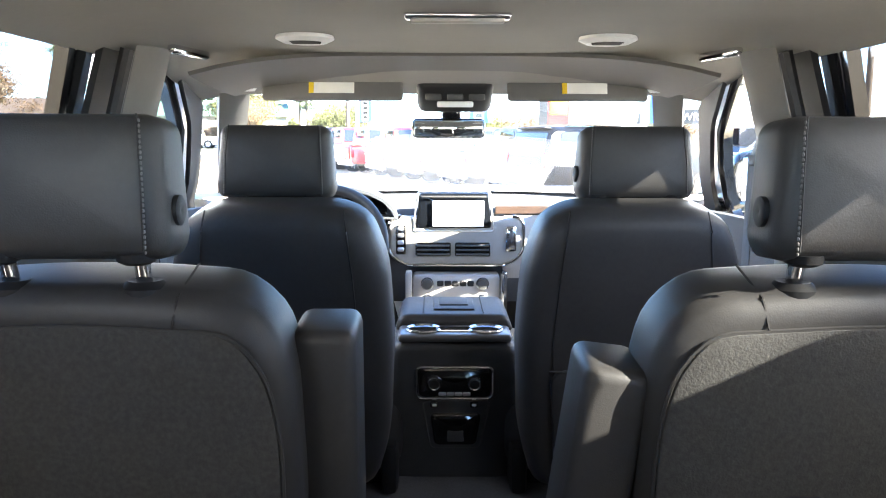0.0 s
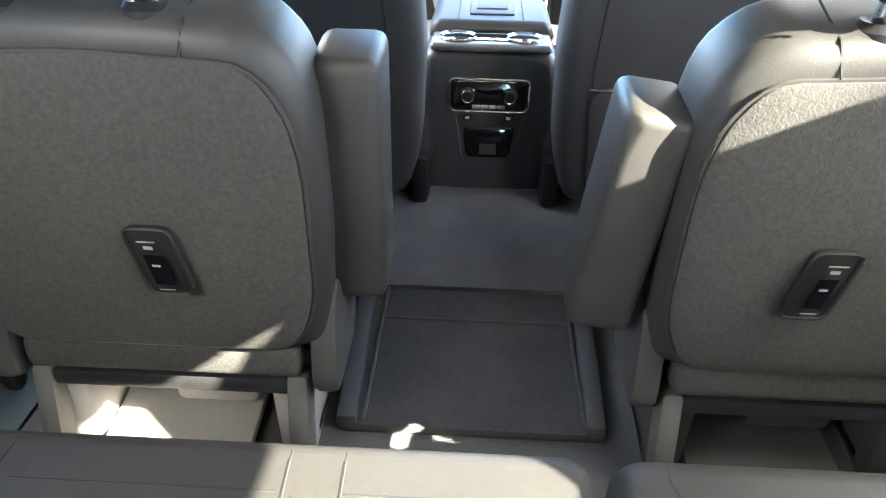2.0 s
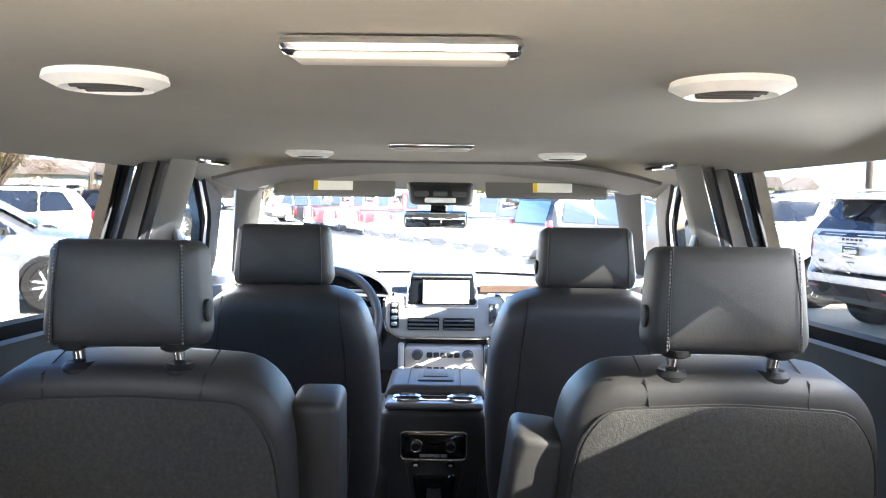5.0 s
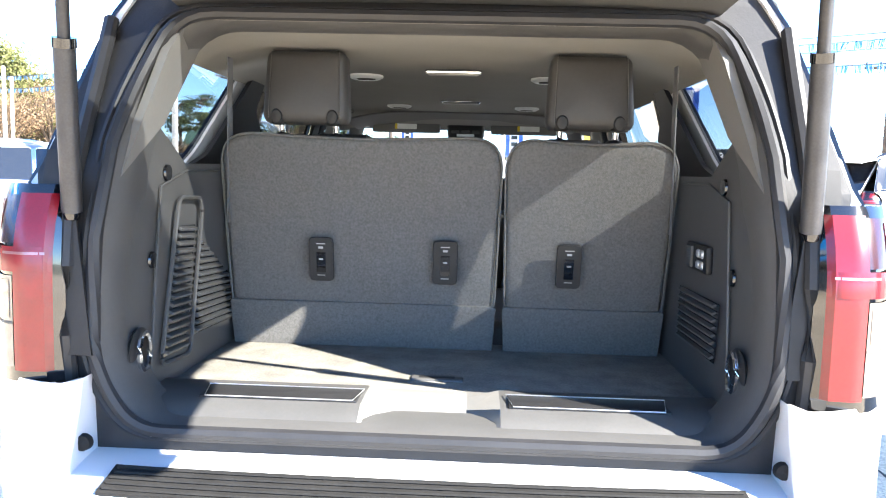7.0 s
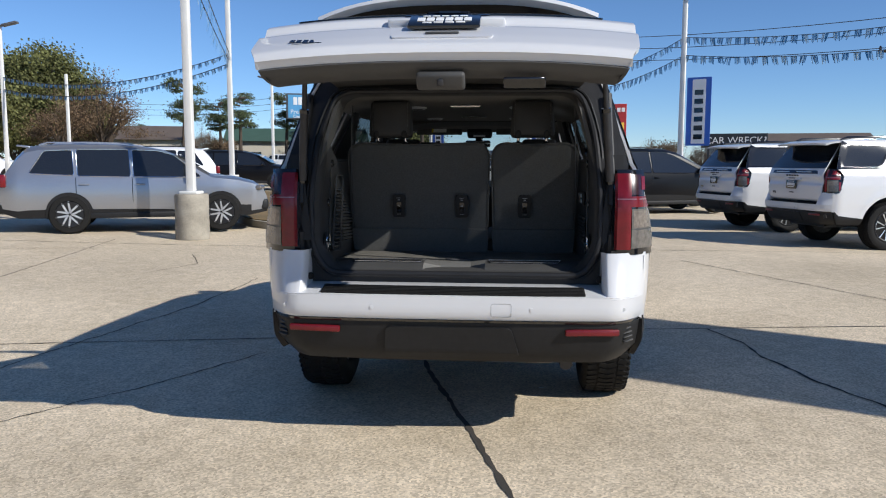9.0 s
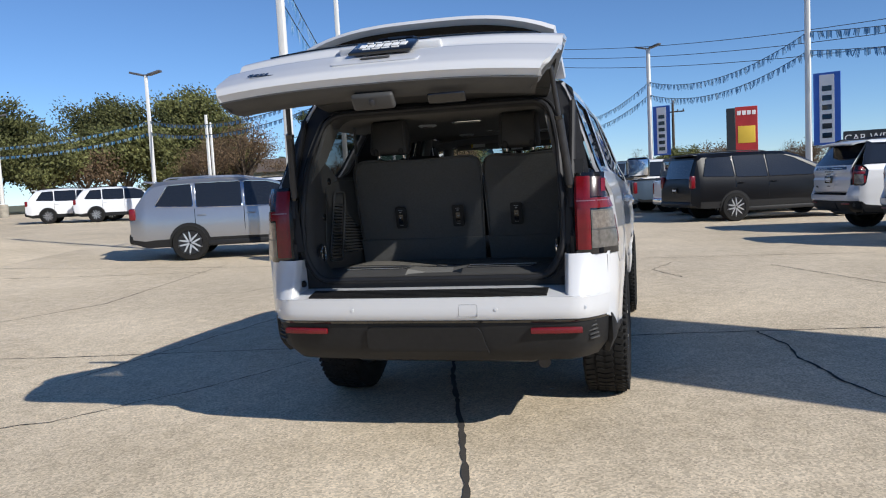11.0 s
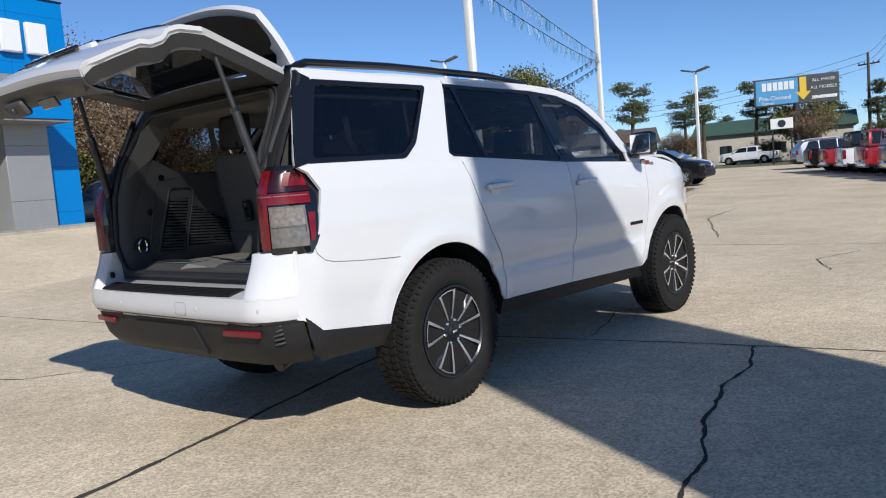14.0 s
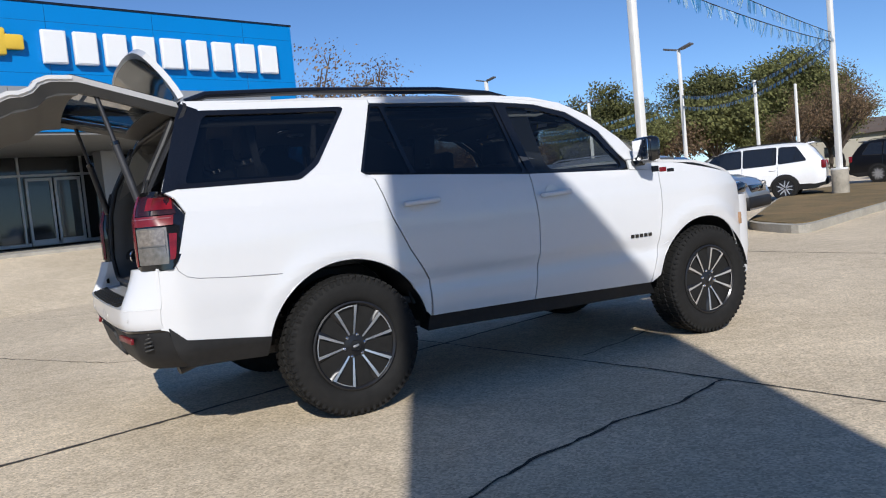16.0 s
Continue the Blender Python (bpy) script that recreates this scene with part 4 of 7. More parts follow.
def ipart(name, bm, material, parent=car, label="", **k):
    bmesh.ops.transform(bm, matrix=CABIN, verts=bm.verts)
    return part(name, bm, material, parent, label, **k)


def slab(outline, depth, bev=0.03, seg=3, m=None, puff=0.006):
    """Rounded, slightly puffed pad: an outline in x and z, depth along y."""
    b = bmesh.new()
    xs, zs = [p[0] for p in outline], [p[1] for p in outline]
    cx, cz = (min(xs) + max(xs)) / 2, (min(zs) + max(zs)) / 2
    hx, hz = (max(xs) - min(xs)) / 2, (max(zs) - min(zs)) / 2
    bev = min(bev, depth * 0.49)
    steps = [(bev * (1 - math.sin(k / seg * math.pi / 2)), bev * (1 - math.cos(k / seg * math.pi / 2))) for k in range(seg + 1)]
    ring = lambda i, y, k=1.0: [(cx + (x - cx) * (1 - i / hx) * k, y, cz + (z - cz) * (1 - i / hz) * k) for x, z in outline]
    rings = [ring(bev, -puff * (1 - k * k), k) for k in (0.02, 0.35, 0.65, 0.88)]
    rings += [ring(i, y) for i, y in steps] + [ring(i, depth - y) for i, y in steps[::-1]]
    rings += [ring(bev, depth + puff * (1 - k * k), k) for k in (0.88, 0.65, 0.35, 0.02)]
    loft(rings, bm=b)
    if m is not None:
        bmesh.ops.transform(b, matrix=m, verts=b.verts)
    return b


def seam(pts, r=0.003):
    return tube(pts, r * 0.6, 5)


# floor
part("floor_pan", rbox((1.66, 3.6, 0.05), 0.01, 1, (0, 2.75, 0.60)), FLOORC, car)
ipart("aisle_mat", rbox((0.44, 0.48, 0.02), 0.008, 2, (-0.01, 2.38, 0.628)), MATC)
FZ = lambda y: interp(y, [(2.55, 0.630), (2.62, 0.640), (2.92, 0.705), (3.4, 0.72)])
ipart("front_carpet", grid(lambda y, x: (0.01 + x, y, FZ(y) - 0.02 * (abs(x) / 0.30) ** 6), [2.55 + 0.06 * i for i in range(14)], [-0.30 + 0.05 * i for i in range(13)]), FLOORC, thick=0.02)
for s in (-1, 1):
    c0 = 0.015
    ipart("floor_seam", seam([(c0 + s * x, y, FZ(y) + 0.001) for x, y in ((0.24, 2.90), (0.14, 2.86), (0.095, 2.83), (0.075, 2.79), (0.060, 2.74), (0.058, 2.70), (0.056, 2.62))], 0.0045), STITCH)
    ipart("floor_rail", rbox((0.035, 0.48, 0.03), 0.008, 2, (-0.015 + s * 0.215, 2.38, 0.64), (0, 0, s * -2)), TRIMG)
    ipart("mat_border", rbox((0.008, 0.46, 0.008), 0.003, 1, (-0.01 + s * 0.185, 2.38, 0.640)), TRIMG)
ipart("floor_seam", seam([(-0.20, 2.61, 0.642), (0.19, 2.61, 0.642)], 0.004), TRIMG)
ipart("floor_seam", seam([(-0.20, 2.44, 0.641), (0.19, 2.44, 0.641)], 0.003), TRIMG)

# second-row captain's chairs
def lever_bezel(parent, x, y, z, lean, skew, w=0.085, h=0.105, put=None):
    put = put or ipart
    o = [(x - w / 2 - skew, z + h / 2), (x + w / 2 - skew, z + h / 2), (x + w / 2 + skew, z - h / 2), (x - w / 2 + skew, z - h / 2)]
    pl = lambda d: (lambda a, c: (a, y - d + (z - c) * lean, c))
    bz = put("lever_bezel", plate(rounded(o, 0.014, 4), [], pl(0.004), 0.05, 0.05), BLACKP, parent, thick=0.008, off=1.0)
    put("bezel_rim", tube([(a, y - 0.006 + (z - c) * lean, c) for a, c in rounded(o, 0.014, 4)], 0.0028, 6, closed=True), BLACKP, bz)
    k = lambda f, g: [(x - w * f - skew * g, z + h * g), (x + w * f - skew * g, z + h * g)]
    for (g0, g1, f, mm) in ((0.375, 0.352, 0.20, MARK), (0.30, 0.25, 0.10, MARK), (0.02, -0.015, 0.09, MARK), (-0.365, -0.385, 0.17, MARK), (0.16, -0.30, 0.20, SCREENB)):
        q = [(x - w * f - skew * 2 * g0, z + h * g0), (x + w * f - skew * 2 * g0, z + h * g0), (x + w * f - skew * 2 * g1, z + h * g1), (x - w * f - skew * 2 * g1, z + h * g1)]
        put("lever_mark" if mm is MARK else "lever_slot", plate(q, [], pl(0.0145 if mm is MARK else 0.0135), 1, 1), mm, bz)
    return bz


def headrest(cx, y, z, w, h, d, parent, button, tilt=-6, put=None, post=0.052, corner=0.03):
    """Padded head restraint on two bright posts; returns the pad."""
    put = put or ipart
    o = rounded([(-w * 0.5, 0.02), (-w * 0.46, 0.0), (w * 0.46, 0.0), (w * 0.5, 0.02), (w * 0.46, h * 0.93), (w * 0.40, h), (-w * 0.40, h), (-w * 0.46, h * 0.93)], corner, 5)
    pad = put("headrest", slab(o, d, 0.028, 3, pose(cx, y, z, tilt, 0, 0)), LEATHER, parent)
    for s in (-1, 1):
        put("headrest_seam", seam([(cx + s * w * 0.40, y - 0.002, z + 0.012), (cx + s * w * 0.395, y - 0.006 + h * 0.05, z + h * 0.5), (cx + s * w * 0.37, y + h * 0.10, z + h * 0.985)], 0.0022), STITCH, pad)
        b = bmesh.new()
        for i in range(26):
            f = 0.06 + 0.88 * i / 25
            rbox((0.0022, 0.003, 0.0042), 0.0008, 1, (cx + s * w * (0.412 - 0.022 * f), y - 0.0035 + h * 0.085 * f, z + h * f), (-6, 0, 0), bm=b)
        tagged(put("stitch_row", b, THREAD, pad), kind="stuff")
        px = cx + s * w * 0.32
        put("headrest_post", tube([(px, y + post, z - 0.045), (px, y + post - 0.004, z - 0.02), (px, y + post - 0.012, z + 0.0), (px, y + post - 0.012, z + 0.03)], 0.0095, 10), CHROME, pad)
        put("post_collar", lathe([(0, -0.02), (0.030, -0.02), (0.029, 0.004), (0.020, 0.012), (0.012, 0.010), (0, 0.008)], 18, pose(px, y + post, z - 0.042)), BLACKP, pad)
        put("post_sleeve", lathe([(0, 0), (0.024, 0.0), (0.022, 0.010), (0.014, 0.014), (0.0, 0.014)], 16, pose(px, y + 0.030, z + 0.006, 180, 0, 0)), BLACKP, pad)
    if button:
        put("headrest_button", lathe([(0, 0), (0.018, 0), (0.018, 0.006), (0.013, 0.008), (0, 0.006)], 18, pose(cx + button * w * 0.485, y + d * 0.45, z + h * 0.32, 0, 90 * button, 0)), BLACKP, pad)
    return pad


def captain_chair(s):
    cx = s * 0.462
    lean = pose(cx, 2.035, 0.86, 7, 0, 0) @ Matrix.Diagonal((1, 1, 1.03, 1))
    prof = [(-0.245, 0.02), (-0.20, 0.0), (0.20, 0.0), (0.245, 0.02), (0.255, 0.20), (0.25, 0.36), (0.235, 0.425), (0.185, 0.470), (0.06, 0.478), (-0.06, 0.478), (-0.185, 0.470), (-0.235, 0.425), (-0.25, 0.36), (-0.255, 0.20)]
    seat = ipart("second_row_seat", slab(rounded(prof, 0.03, 3), 0.15, 0.035, 4, lean), LEATHER, label="black leather captain's chair with a carpeted back")
    back = [(-0.20, 0.015), (0.20, 0.015), (0.234, 0.10), (0.236, 0.30), (0.222, 0.375), (0.185, 0.425), (0.0, 0.435), (-0.185, 0.425), (-0.222, 0.375), (-0.236, 0.30), (-0.234, 0.10)]
    ipart("back_carpet", slab(rounded(back, 0.04, 3), 0.012, 0.005, 2, lean @ pose(0, -0.008, 0.005)), CARPETS, seat)
    ipart("back_seam", tube([tuple(lean @ Vector((x * 1.01, -0.003, z + 0.005))) for x, z in rounded(back, 0.04, 3)], 0.0028, 5, closed=True), LEATHER, seat)
    for dx in (-0.12, 0.12):
        ipart("shoulder_seam", seam([tuple(lean @ Vector(p)) for p in ((dx, -0.004, 0.435), (dx * 1.04, 0.012, 0.468), (dx * 1.04, 0.10, 0.482))], 0.0025), STITCH, seat)
    headrest(cx, 1.965, 1.385, 0.245, 0.165, 0.11, seat, -s, -4)
    lever_bezel(seat, -0.411 if s < 0 else 0.393, 1.992, 1.042 if s < 0 else 1.047, 0.122, 0.0085 if s < 0 else -0.0095, 0.058, 0.100)
    # carpet skirt, recliner covers, pedestal
    ipart("carpet_skirt", rbox((0.40, 0.05, 0.055), 0.015, 3, (cx, 2.06, 0.845)), CARPETS, seat)
    ipart("seat_cushion", rbox((0.50, 0.50, 0.14), 0.05, 4, (cx, 2.36, 0.86)), LEATHER, seat)
    for d in (-1, 1):
        ipart("recliner_cover", slab(rounded([(0, 0), (0.17, 0.0), (0.20, 0.08), (0.12, 0.20), (0.02, 0.16)], 0.03, 3), 0.04, 0.01, 2, pose(cx + d * 0.235 + 0.02, 2.03, 0.79, 0, 0, 90)), TRIMG, seat)
        # right chair's legs, motor and plate coloured dark for the shade under it
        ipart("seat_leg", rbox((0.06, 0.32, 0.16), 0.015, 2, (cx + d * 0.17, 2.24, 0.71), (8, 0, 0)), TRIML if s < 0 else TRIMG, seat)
        ipart("leg_cover", rbox((0.035, 0.05, 0.15), 0.012, 2, (cx + d * 0.19, 2.06, 0.735), (-10, 0, 0)), PILLART, seat)
        ipart("seat_rail", rbox((0.06, 0.46, 0.035), 0.01, 2, (cx + d * 0.17, 2.34, 0.645)), STEEL, seat)
    ipart("seat_frame", rbox((0.36, 0.10, 0.03), 0.008, 2, (cx, 2.10, 0.79)), STEEL, seat)
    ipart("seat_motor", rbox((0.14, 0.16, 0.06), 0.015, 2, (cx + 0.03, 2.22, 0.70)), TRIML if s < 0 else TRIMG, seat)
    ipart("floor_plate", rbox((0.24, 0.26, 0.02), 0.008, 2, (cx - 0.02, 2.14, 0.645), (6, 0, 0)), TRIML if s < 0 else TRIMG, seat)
    # raised inner armrest
    ax = s * -0.185 if s < 0 else 0.172
    ipart("armrest", rbox((0.086, 0.125, 0.355 if s < 0 else 0.318), 0.017, 3, (-0.186 if s < 0 else 0.165, 2.140 if s < 0 else 2.085, 1.105 if s < 0 else 1.090), (4, 0 if s < 0 else 7, 0)), LEATHER, seat)
    ipart("armrest_seam", seam([(-0.170 if s < 0 else 0.185, 2.076 if s < 0 else 2.05, 1.25 if s < 0 else 1.22), (-0.166 if s < 0 else 0.15, 2.082 if s < 0 else 2.053, 1.12), (-0.166 if s < 0 else 0.135, 2.096 if s < 0 else 2.066, 0.95)], 0.002), STITCH, seat)
    ipart("armrest_pivot", rbox((0.05, 0.10, 0.10), 0.02, 2, (s * 0.225, 2.14, 0.90)), TRIMG, seat)
    # belt buckle and stalk beside the outer edge
    ipart("belt_stalk", rbox((0.03, 0.03, 0.14), 0.01, 2, (cx + s * 0.29, 2.10, 0.78), (12, s * 8, 0)), BLACKP, seat)
    return seat


captain_chair(-1)
captain_chair(1)

# front seats
for s in (-1, 1):
    cx = s * 0.368
    lean = pose(cx, 2.745, 0.74, 8, 0, 0)
    prof = [(-0.19, 0.0), (0.19, 0.0), (0.225, 0.12), (0.235, 0.35), (0.225, 0.52), (0.19, 0.615), (0.13, 0.645), (-0.13, 0.645), (-0.19, 0.615), (-0.225, 0.52), (-0.235, 0.35), (-0.225, 0.12)]
    fs = ipart("front_seat", slab(rounded(prof, 0.04, 3), 0.16, 0.045, 4, lean), LEATHER, label="black leather front bucket seat")
    for d in (-1, 1):
        ipart("seat_seam", seam([tuple(lean @ Vector((d * x, -0.003 + 0.02 * (z > 0.6), z))) for x, z in ((0.10, 0.03), (0.155, 0.18), (0.165, 0.35), (0.155, 0.5), (0.145, 0.60), (0.14, 0.64))], 0.003), STITCH, fs)
    ipart("map_pocket", slab(rounded([(-0.15, 0.05), (0.15, 0.05), (0.17, 0.30), (-0.17, 0.30)], 0.04, 3), 0.02, 0.008, 2, lean @ pose(0, -0.014, 0)), LEATHER, fs)
    ipart("pocket_seam", seam([tuple(lean @ Vector(p)) for p in ((-0.17, -0.012, 0.30), (0, -0.017, 0.295), (0.17, -0.012, 0.30))], 0.005), LEATHER, fs)
    headrest(s * 0.388, 2.765, 1.395, 0.255, 0.155, 0.10, fs, -1 if s > 0 else 0, -5)
    ipart("seat_cushion", rbox((0.50, 0.52, 0.18), 0.06, 4, (cx, 3.10, 0.82)), LEATHER, fs)
    ipart("seat_base", rbox((0.44, 0.44, 0.14), 0.03, 2, (cx, 3.08, 0.69)), BLACKP, fs)
    ipart("side_shield", rbox((0.04, 0.38, 0.12), 0.015, 2, (s * 0.15, 3.0, 0.76)), BLACKP, fs)

# centre console
con = ipart("console", slab(rounded([(-0.165, 0.63), (0.17, 0.63), (0.158, 0.98), (0.148, 1.047), (-0.143, 1.047), (-0.153, 0.98)], 0.025, 3), 0.36, 0.022, 3, pose(0, 2.885, 0)), mat("console_plastic", (0.045, 0.045, 0.047), 0.5, var=0.25, scale=20, bump=0.25, bscale=500), label="black centre console with rear climate controls")
lid = ipart("console_lid", slab(rounded([(-0.145, 1.045), (0.15, 1.045), (0.14, 1.077), (0.125, 1.088), (-0.12, 1.088), (-0.135, 1.077)], 0.012, 3), 0.235, 0.014, 3, pose(0, 2.99, 0)), LEATHER, con)
ipart("console_tray", slab(rounded([(-0.15, 0.63), (0.155, 0.63), (0.14, 0.90), (-0.135, 0.90)], 0.025, 3), 0.50, 0.02, 3, pose(0, 3.235, 0)), BLACKP, con)
ipart("lid_inset", rbox((0.105, 0.14, 0.008), 0.004, 2, (0.003, 3.11, 1.089)), LEATHER, lid)
ipart("lid_recess", rbox((0.075, 0.09, 0.008), 0.004, 2, (0.003, 3.12, 1.093)), TRIMG, lid)
for s in (-1, 1):
    ipart("lid_seam", seam([(s * 0.075, 3.0, 1.091), (s * 0.075, 3.215, 1.091)], 0.002), STITCH, lid)
led = ipart("rear_ledge", rbox((0.27, 0.10, 0.02), 0.009, 3, (0.002, 2.935, 1.054)), mat("satin_grey", (0.20, 0.20, 0.21), 0.3, 0.5, var=0.1, scale=20), con)
for s in (-1, 1):
    ipart("cup_holder", lathe([(0.030, 0.0), (0.040, 0.003), (0.043, 0.006), (0.040, 0.009), (0.034, 0.006), (0.030, -0.03), (0.0, -0.03)], 24, pose(0.002 + s * 0.075, 2.935, 1.061)), CHROME, led)
    ipart("cup_well", lathe([(0.0, 0.0), (0.033, 0.0), (0.033, 0.003), (0, 0.003)], 20, pose(0.002 + s * 0.075, 2.935, 1.063)), SCREENB, led)
ipart("ledge_tray", rbox((0.09, 0.05, 0.004), 0.002, 1, (0.002, 2.935, 1.0645)), SCREENB, led)
pan = ipart("climate_panel", slab(rounded([(-0.083, 0.915), (0.087, 0.915), (0.090, 0.985), (-0.086, 0.985)], 0.014, 3), 0.012, 0.003, 2, pose(0, 2.877, 0)), GLOSSB, con)
ipart("panel_rim", tube([(x, 2.877, z) for x, z in rounded([(-0.086, 0.912), (0.090, 0.912), (0.093, 0.988), (-0.089, 0.988)], 0.014, 4)], 0.0025, 6, closed=True), CHROME, pan)
for x in (-0.046, 0.048):
    ipart("climate_knob", lathe([(0, 0), (0.019, 0), (0.018, 0.012), (0.014, 0.020), (0.010, 0.018), (0, 0.018)], 24, pose(x, 2.878, 0.952, 90, 0, 0)), CHROME, pan)
    ipart("knob_face", lathe([(0, 0.0), (0.012, 0.0), (0.011, 0.003), (0, 0.004)], 18, pose(x, 2.859, 0.952, 90, 0, 0)), BLACKP, pan)
    ipart("port_cover", rbox((0.018, 0.006, 0.014), 0.002, 1, (x, 2.878, 0.897)), GLOSSB, con)
    ipart("port_mark", rbox((0.010, 0.003, 0.006), 0.001, 1, (x, 2.874, 0.897)), INK, con)
for i in range(4):
    ipart("climate_button", rbox((0.018, 0.006, 0.010), 0.003, 2, (-0.027 + 0.019 * i, 2.875, 0.924)), ALLOY, pan)
ipart("climate_screen", rbox((0.05, 0.002, 0.03), 0.002, 1, (0.001, 2.8755, 0.955)), mat("dim_red_display", (0.05, 0.002, 0.003), 0.15), pan)
ipart("tray_rim", tube([(x, 2.882, z) for x, z in rounded([(-0.075, 0.905), (0.085, 0.905), (0.062, 0.79), (-0.055, 0.79)], 0.012, 4)], 0.003, 6, closed=True), TRIMG, con)
ipart("tray_recess", slab(rounded([(-0.055, 0.875), (0.065, 0.875), (0.052, 0.798), (-0.045, 0.798)], 0.012, 3), 0.006, 0.002, 1, pose(0, 2.876, 0)), SCREENB, con)
ipart("tray_outlet", rbox((0.04, 0.006, 0.03), 0.004, 2, (0.004, 2.873, 0.822)), TRIMG, con)

# dashboard
DASHT = mat("dash_top", (0.07, 0.075, 0.085), 0.55, var=0.2, scale=8, bump=0.35, bscale=420)
# beige of the right dash panel, paled further for the sun on it
DASHL = mat("dash_lower_sunlit", (0.42, 0.40, 0.37), 0.55, var=0.12, scale=8, bump=0.3, bscale=420)
dash = ipart("dashboard", loft([[(x, 3.78 + dy + 0.06 * abs(x), z) for dy, z in ((0.10, 0.93), (0.03, 1.02), (0.03, 1.14), (0.0, 1.20), (0.01, 1.27), (0.05, 1.325), (0.12, 1.345), (0.36, 1.335), (0.36, 0.93))] for x in [-0.74 + 0.0529 * i for i in range(29)]]), DASHT, label="two-tone dashboard with a tablet display")
ipart("dash_panel", loft([[(x, 3.775 + dy + 0.06 * abs(x), z) for dy, z in ((0.03, 1.03), (0.0, 1.10), (-0.006, 1.19), (0.0, 1.255), (0.02, 1.255), (0.05, 1.10), (0.06, 1.03))] for x in [0.19 + 0.06 * i for i in range(10)]]), DASHL, dash)
ipart("wood_strip", loft([[(x, 3.772 + dy + 0.06 * abs(x), z) for dy, z in ((0.0, 1.262), (0.002, 1.285), (0.02, 1.287), (0.02, 1.262))] for x in [0.16 + 0.06 * i for i in range(10)]]), WOODT, dash)
ipart("dash_panel", loft([[(x, 3.775 + dy + 0.06 * abs(x), z) for dy, z in ((0.03, 1.03), (0.0, 1.10), (-0.006, 1.19), (0.0, 1.255), (0.02, 1.255), (0.05, 1.10), (0.06, 1.03))] for x in [-0.70 + 0.06 * i for i in range(9)]]), DASHT, dash)
scr = ipart("display", slab(rounded([(-0.115, 1.215), (0.145, 1.215), (0.132, 1.335), (-0.102, 1.335)], 0.010, 3), 0.02, 0.005, 2, pose(0, 3.745, 0, 0, 0, 0)), SCREENB, dash)
ipart("display_page", rbox((0.175, 0.003, 0.088), 0.003, 1, (0.03, 3.734, 1.266)), SCREEN, scr)
ipart("display_status", rbox((0.22, 0.003, 0.006), 0.001, 1, (0.015, 3.735, 1.3235)), TRIMG, scr)
ipart("display_rim", tube([(x, 3.747, z) for x, z in rounded([(-0.122, 1.205), (0.152, 1.205), (0.138, 1.340), (-0.108, 1.340)], 0.012, 4)], 0.0025, 6, closed=True), ALLOY, scr)
cen = ipart("centre_panel", slab(rounded([(-0.205, 1.12), (-0.15, 1.085), (0.19, 1.085), (0.25, 1.12), (0.255, 1.25), (-0.205, 1.255)], 0.03, 3), 0.06, 0.012, 3, pose(0, 3.752, 0)), mat("satin_stack_trim", (0.34, 0.335, 0.32), 0.4, 0.3, var=0.1, scale=30), dash)
ipart("stack_rim", tube([(x, 3.752, z) for x, z in rounded([(-0.205, 1.255), (-0.208, 1.13), (-0.16, 1.088), (0.20, 1.088), (0.255, 1.13), (0.255, 1.255)], 0.04, 5)], 0.006, 8), CHROME, cen)
for x0 in (-0.055, 0.080):
    vn = ipart("air_vent", rbox((0.122, 0.02, 0.048), 0.006, 2, (x0, 3.748, 1.142)), SCREENB, cen)
    for i in range(3):
        ipart("vent_slat", rbox((0.112, 0.012, 0.005), 0.001, 1, (x0, 3.738, 1.127 + 0.015 * i), (20, 0, 0)), TRIMG, vn)
ipart("button_column", rbox((0.035, 0.02, 0.10), 0.006, 2, (-0.165, 3.746, 1.175)), GLOSSB, cen)
for i in range(4):
    ipart("stack_button", rbox((0.022, 0.008, 0.014), 0.003, 1, (-0.165, 3.735, 1.215 - 0.024 * i)), ALLOY, cen)
ipart("glove_latch", rbox((0.04, 0.02, 0.09), 0.008, 2, (0.21, 3.746, 1.18)), CHROME, cen)
hv = ipart("climate_unit", slab(rounded([(-0.125, 0.94), (0.175, 0.94), (0.175, 1.055), (-0.125, 1.055)], 0.015, 3), 0.08, 0.008, 2, pose(0, 3.74, 0)), TRIML, dash)
for x in (-0.075, 0.115):
    for z in (1.025, 0.965):
        ipart("stack_knob", lathe([(0, 0), (0.019, 0), (0.017, 0.02), (0, 0.021)], 20, pose(x, 3.738, z, 90, 0, 0)), TRIMG, hv)
        ipart("knob_ring", lathe([(0.016, 0.0), (0.022, 0.001), (0.022, 0.004), (0.016, 0.005)], 20, pose(x, 3.737, z, 90, 0, 0)), CHROME, hv)
for i in range(5):
    ipart("stack_button", rbox((0.022, 0.008, 0.020), 0.003, 1, (-0.03 + 0.026 * i, 3.736, 1.025)), BLACKP, hv)
    ipart("stack_button", rbox((0.022, 0.008, 0.014), 0.003, 1, (-0.03 + 0.026 * i, 3.736, 0.972)), BLACKP, hv)
for s in (-1, 1):
    ipart("stack_pillar", rbox((0.022, 0.05, 0.16), 0.008, 2, (0.025 + s * 0.163, 3.735, 0.99)), CHROME if s > 0 else TRIML, hv)
ipart("stack_foot", rbox((0.34, 0.30, 0.34), 0.05, 3, (0.01, 3.66, 0.80)), BLACKP, dash)
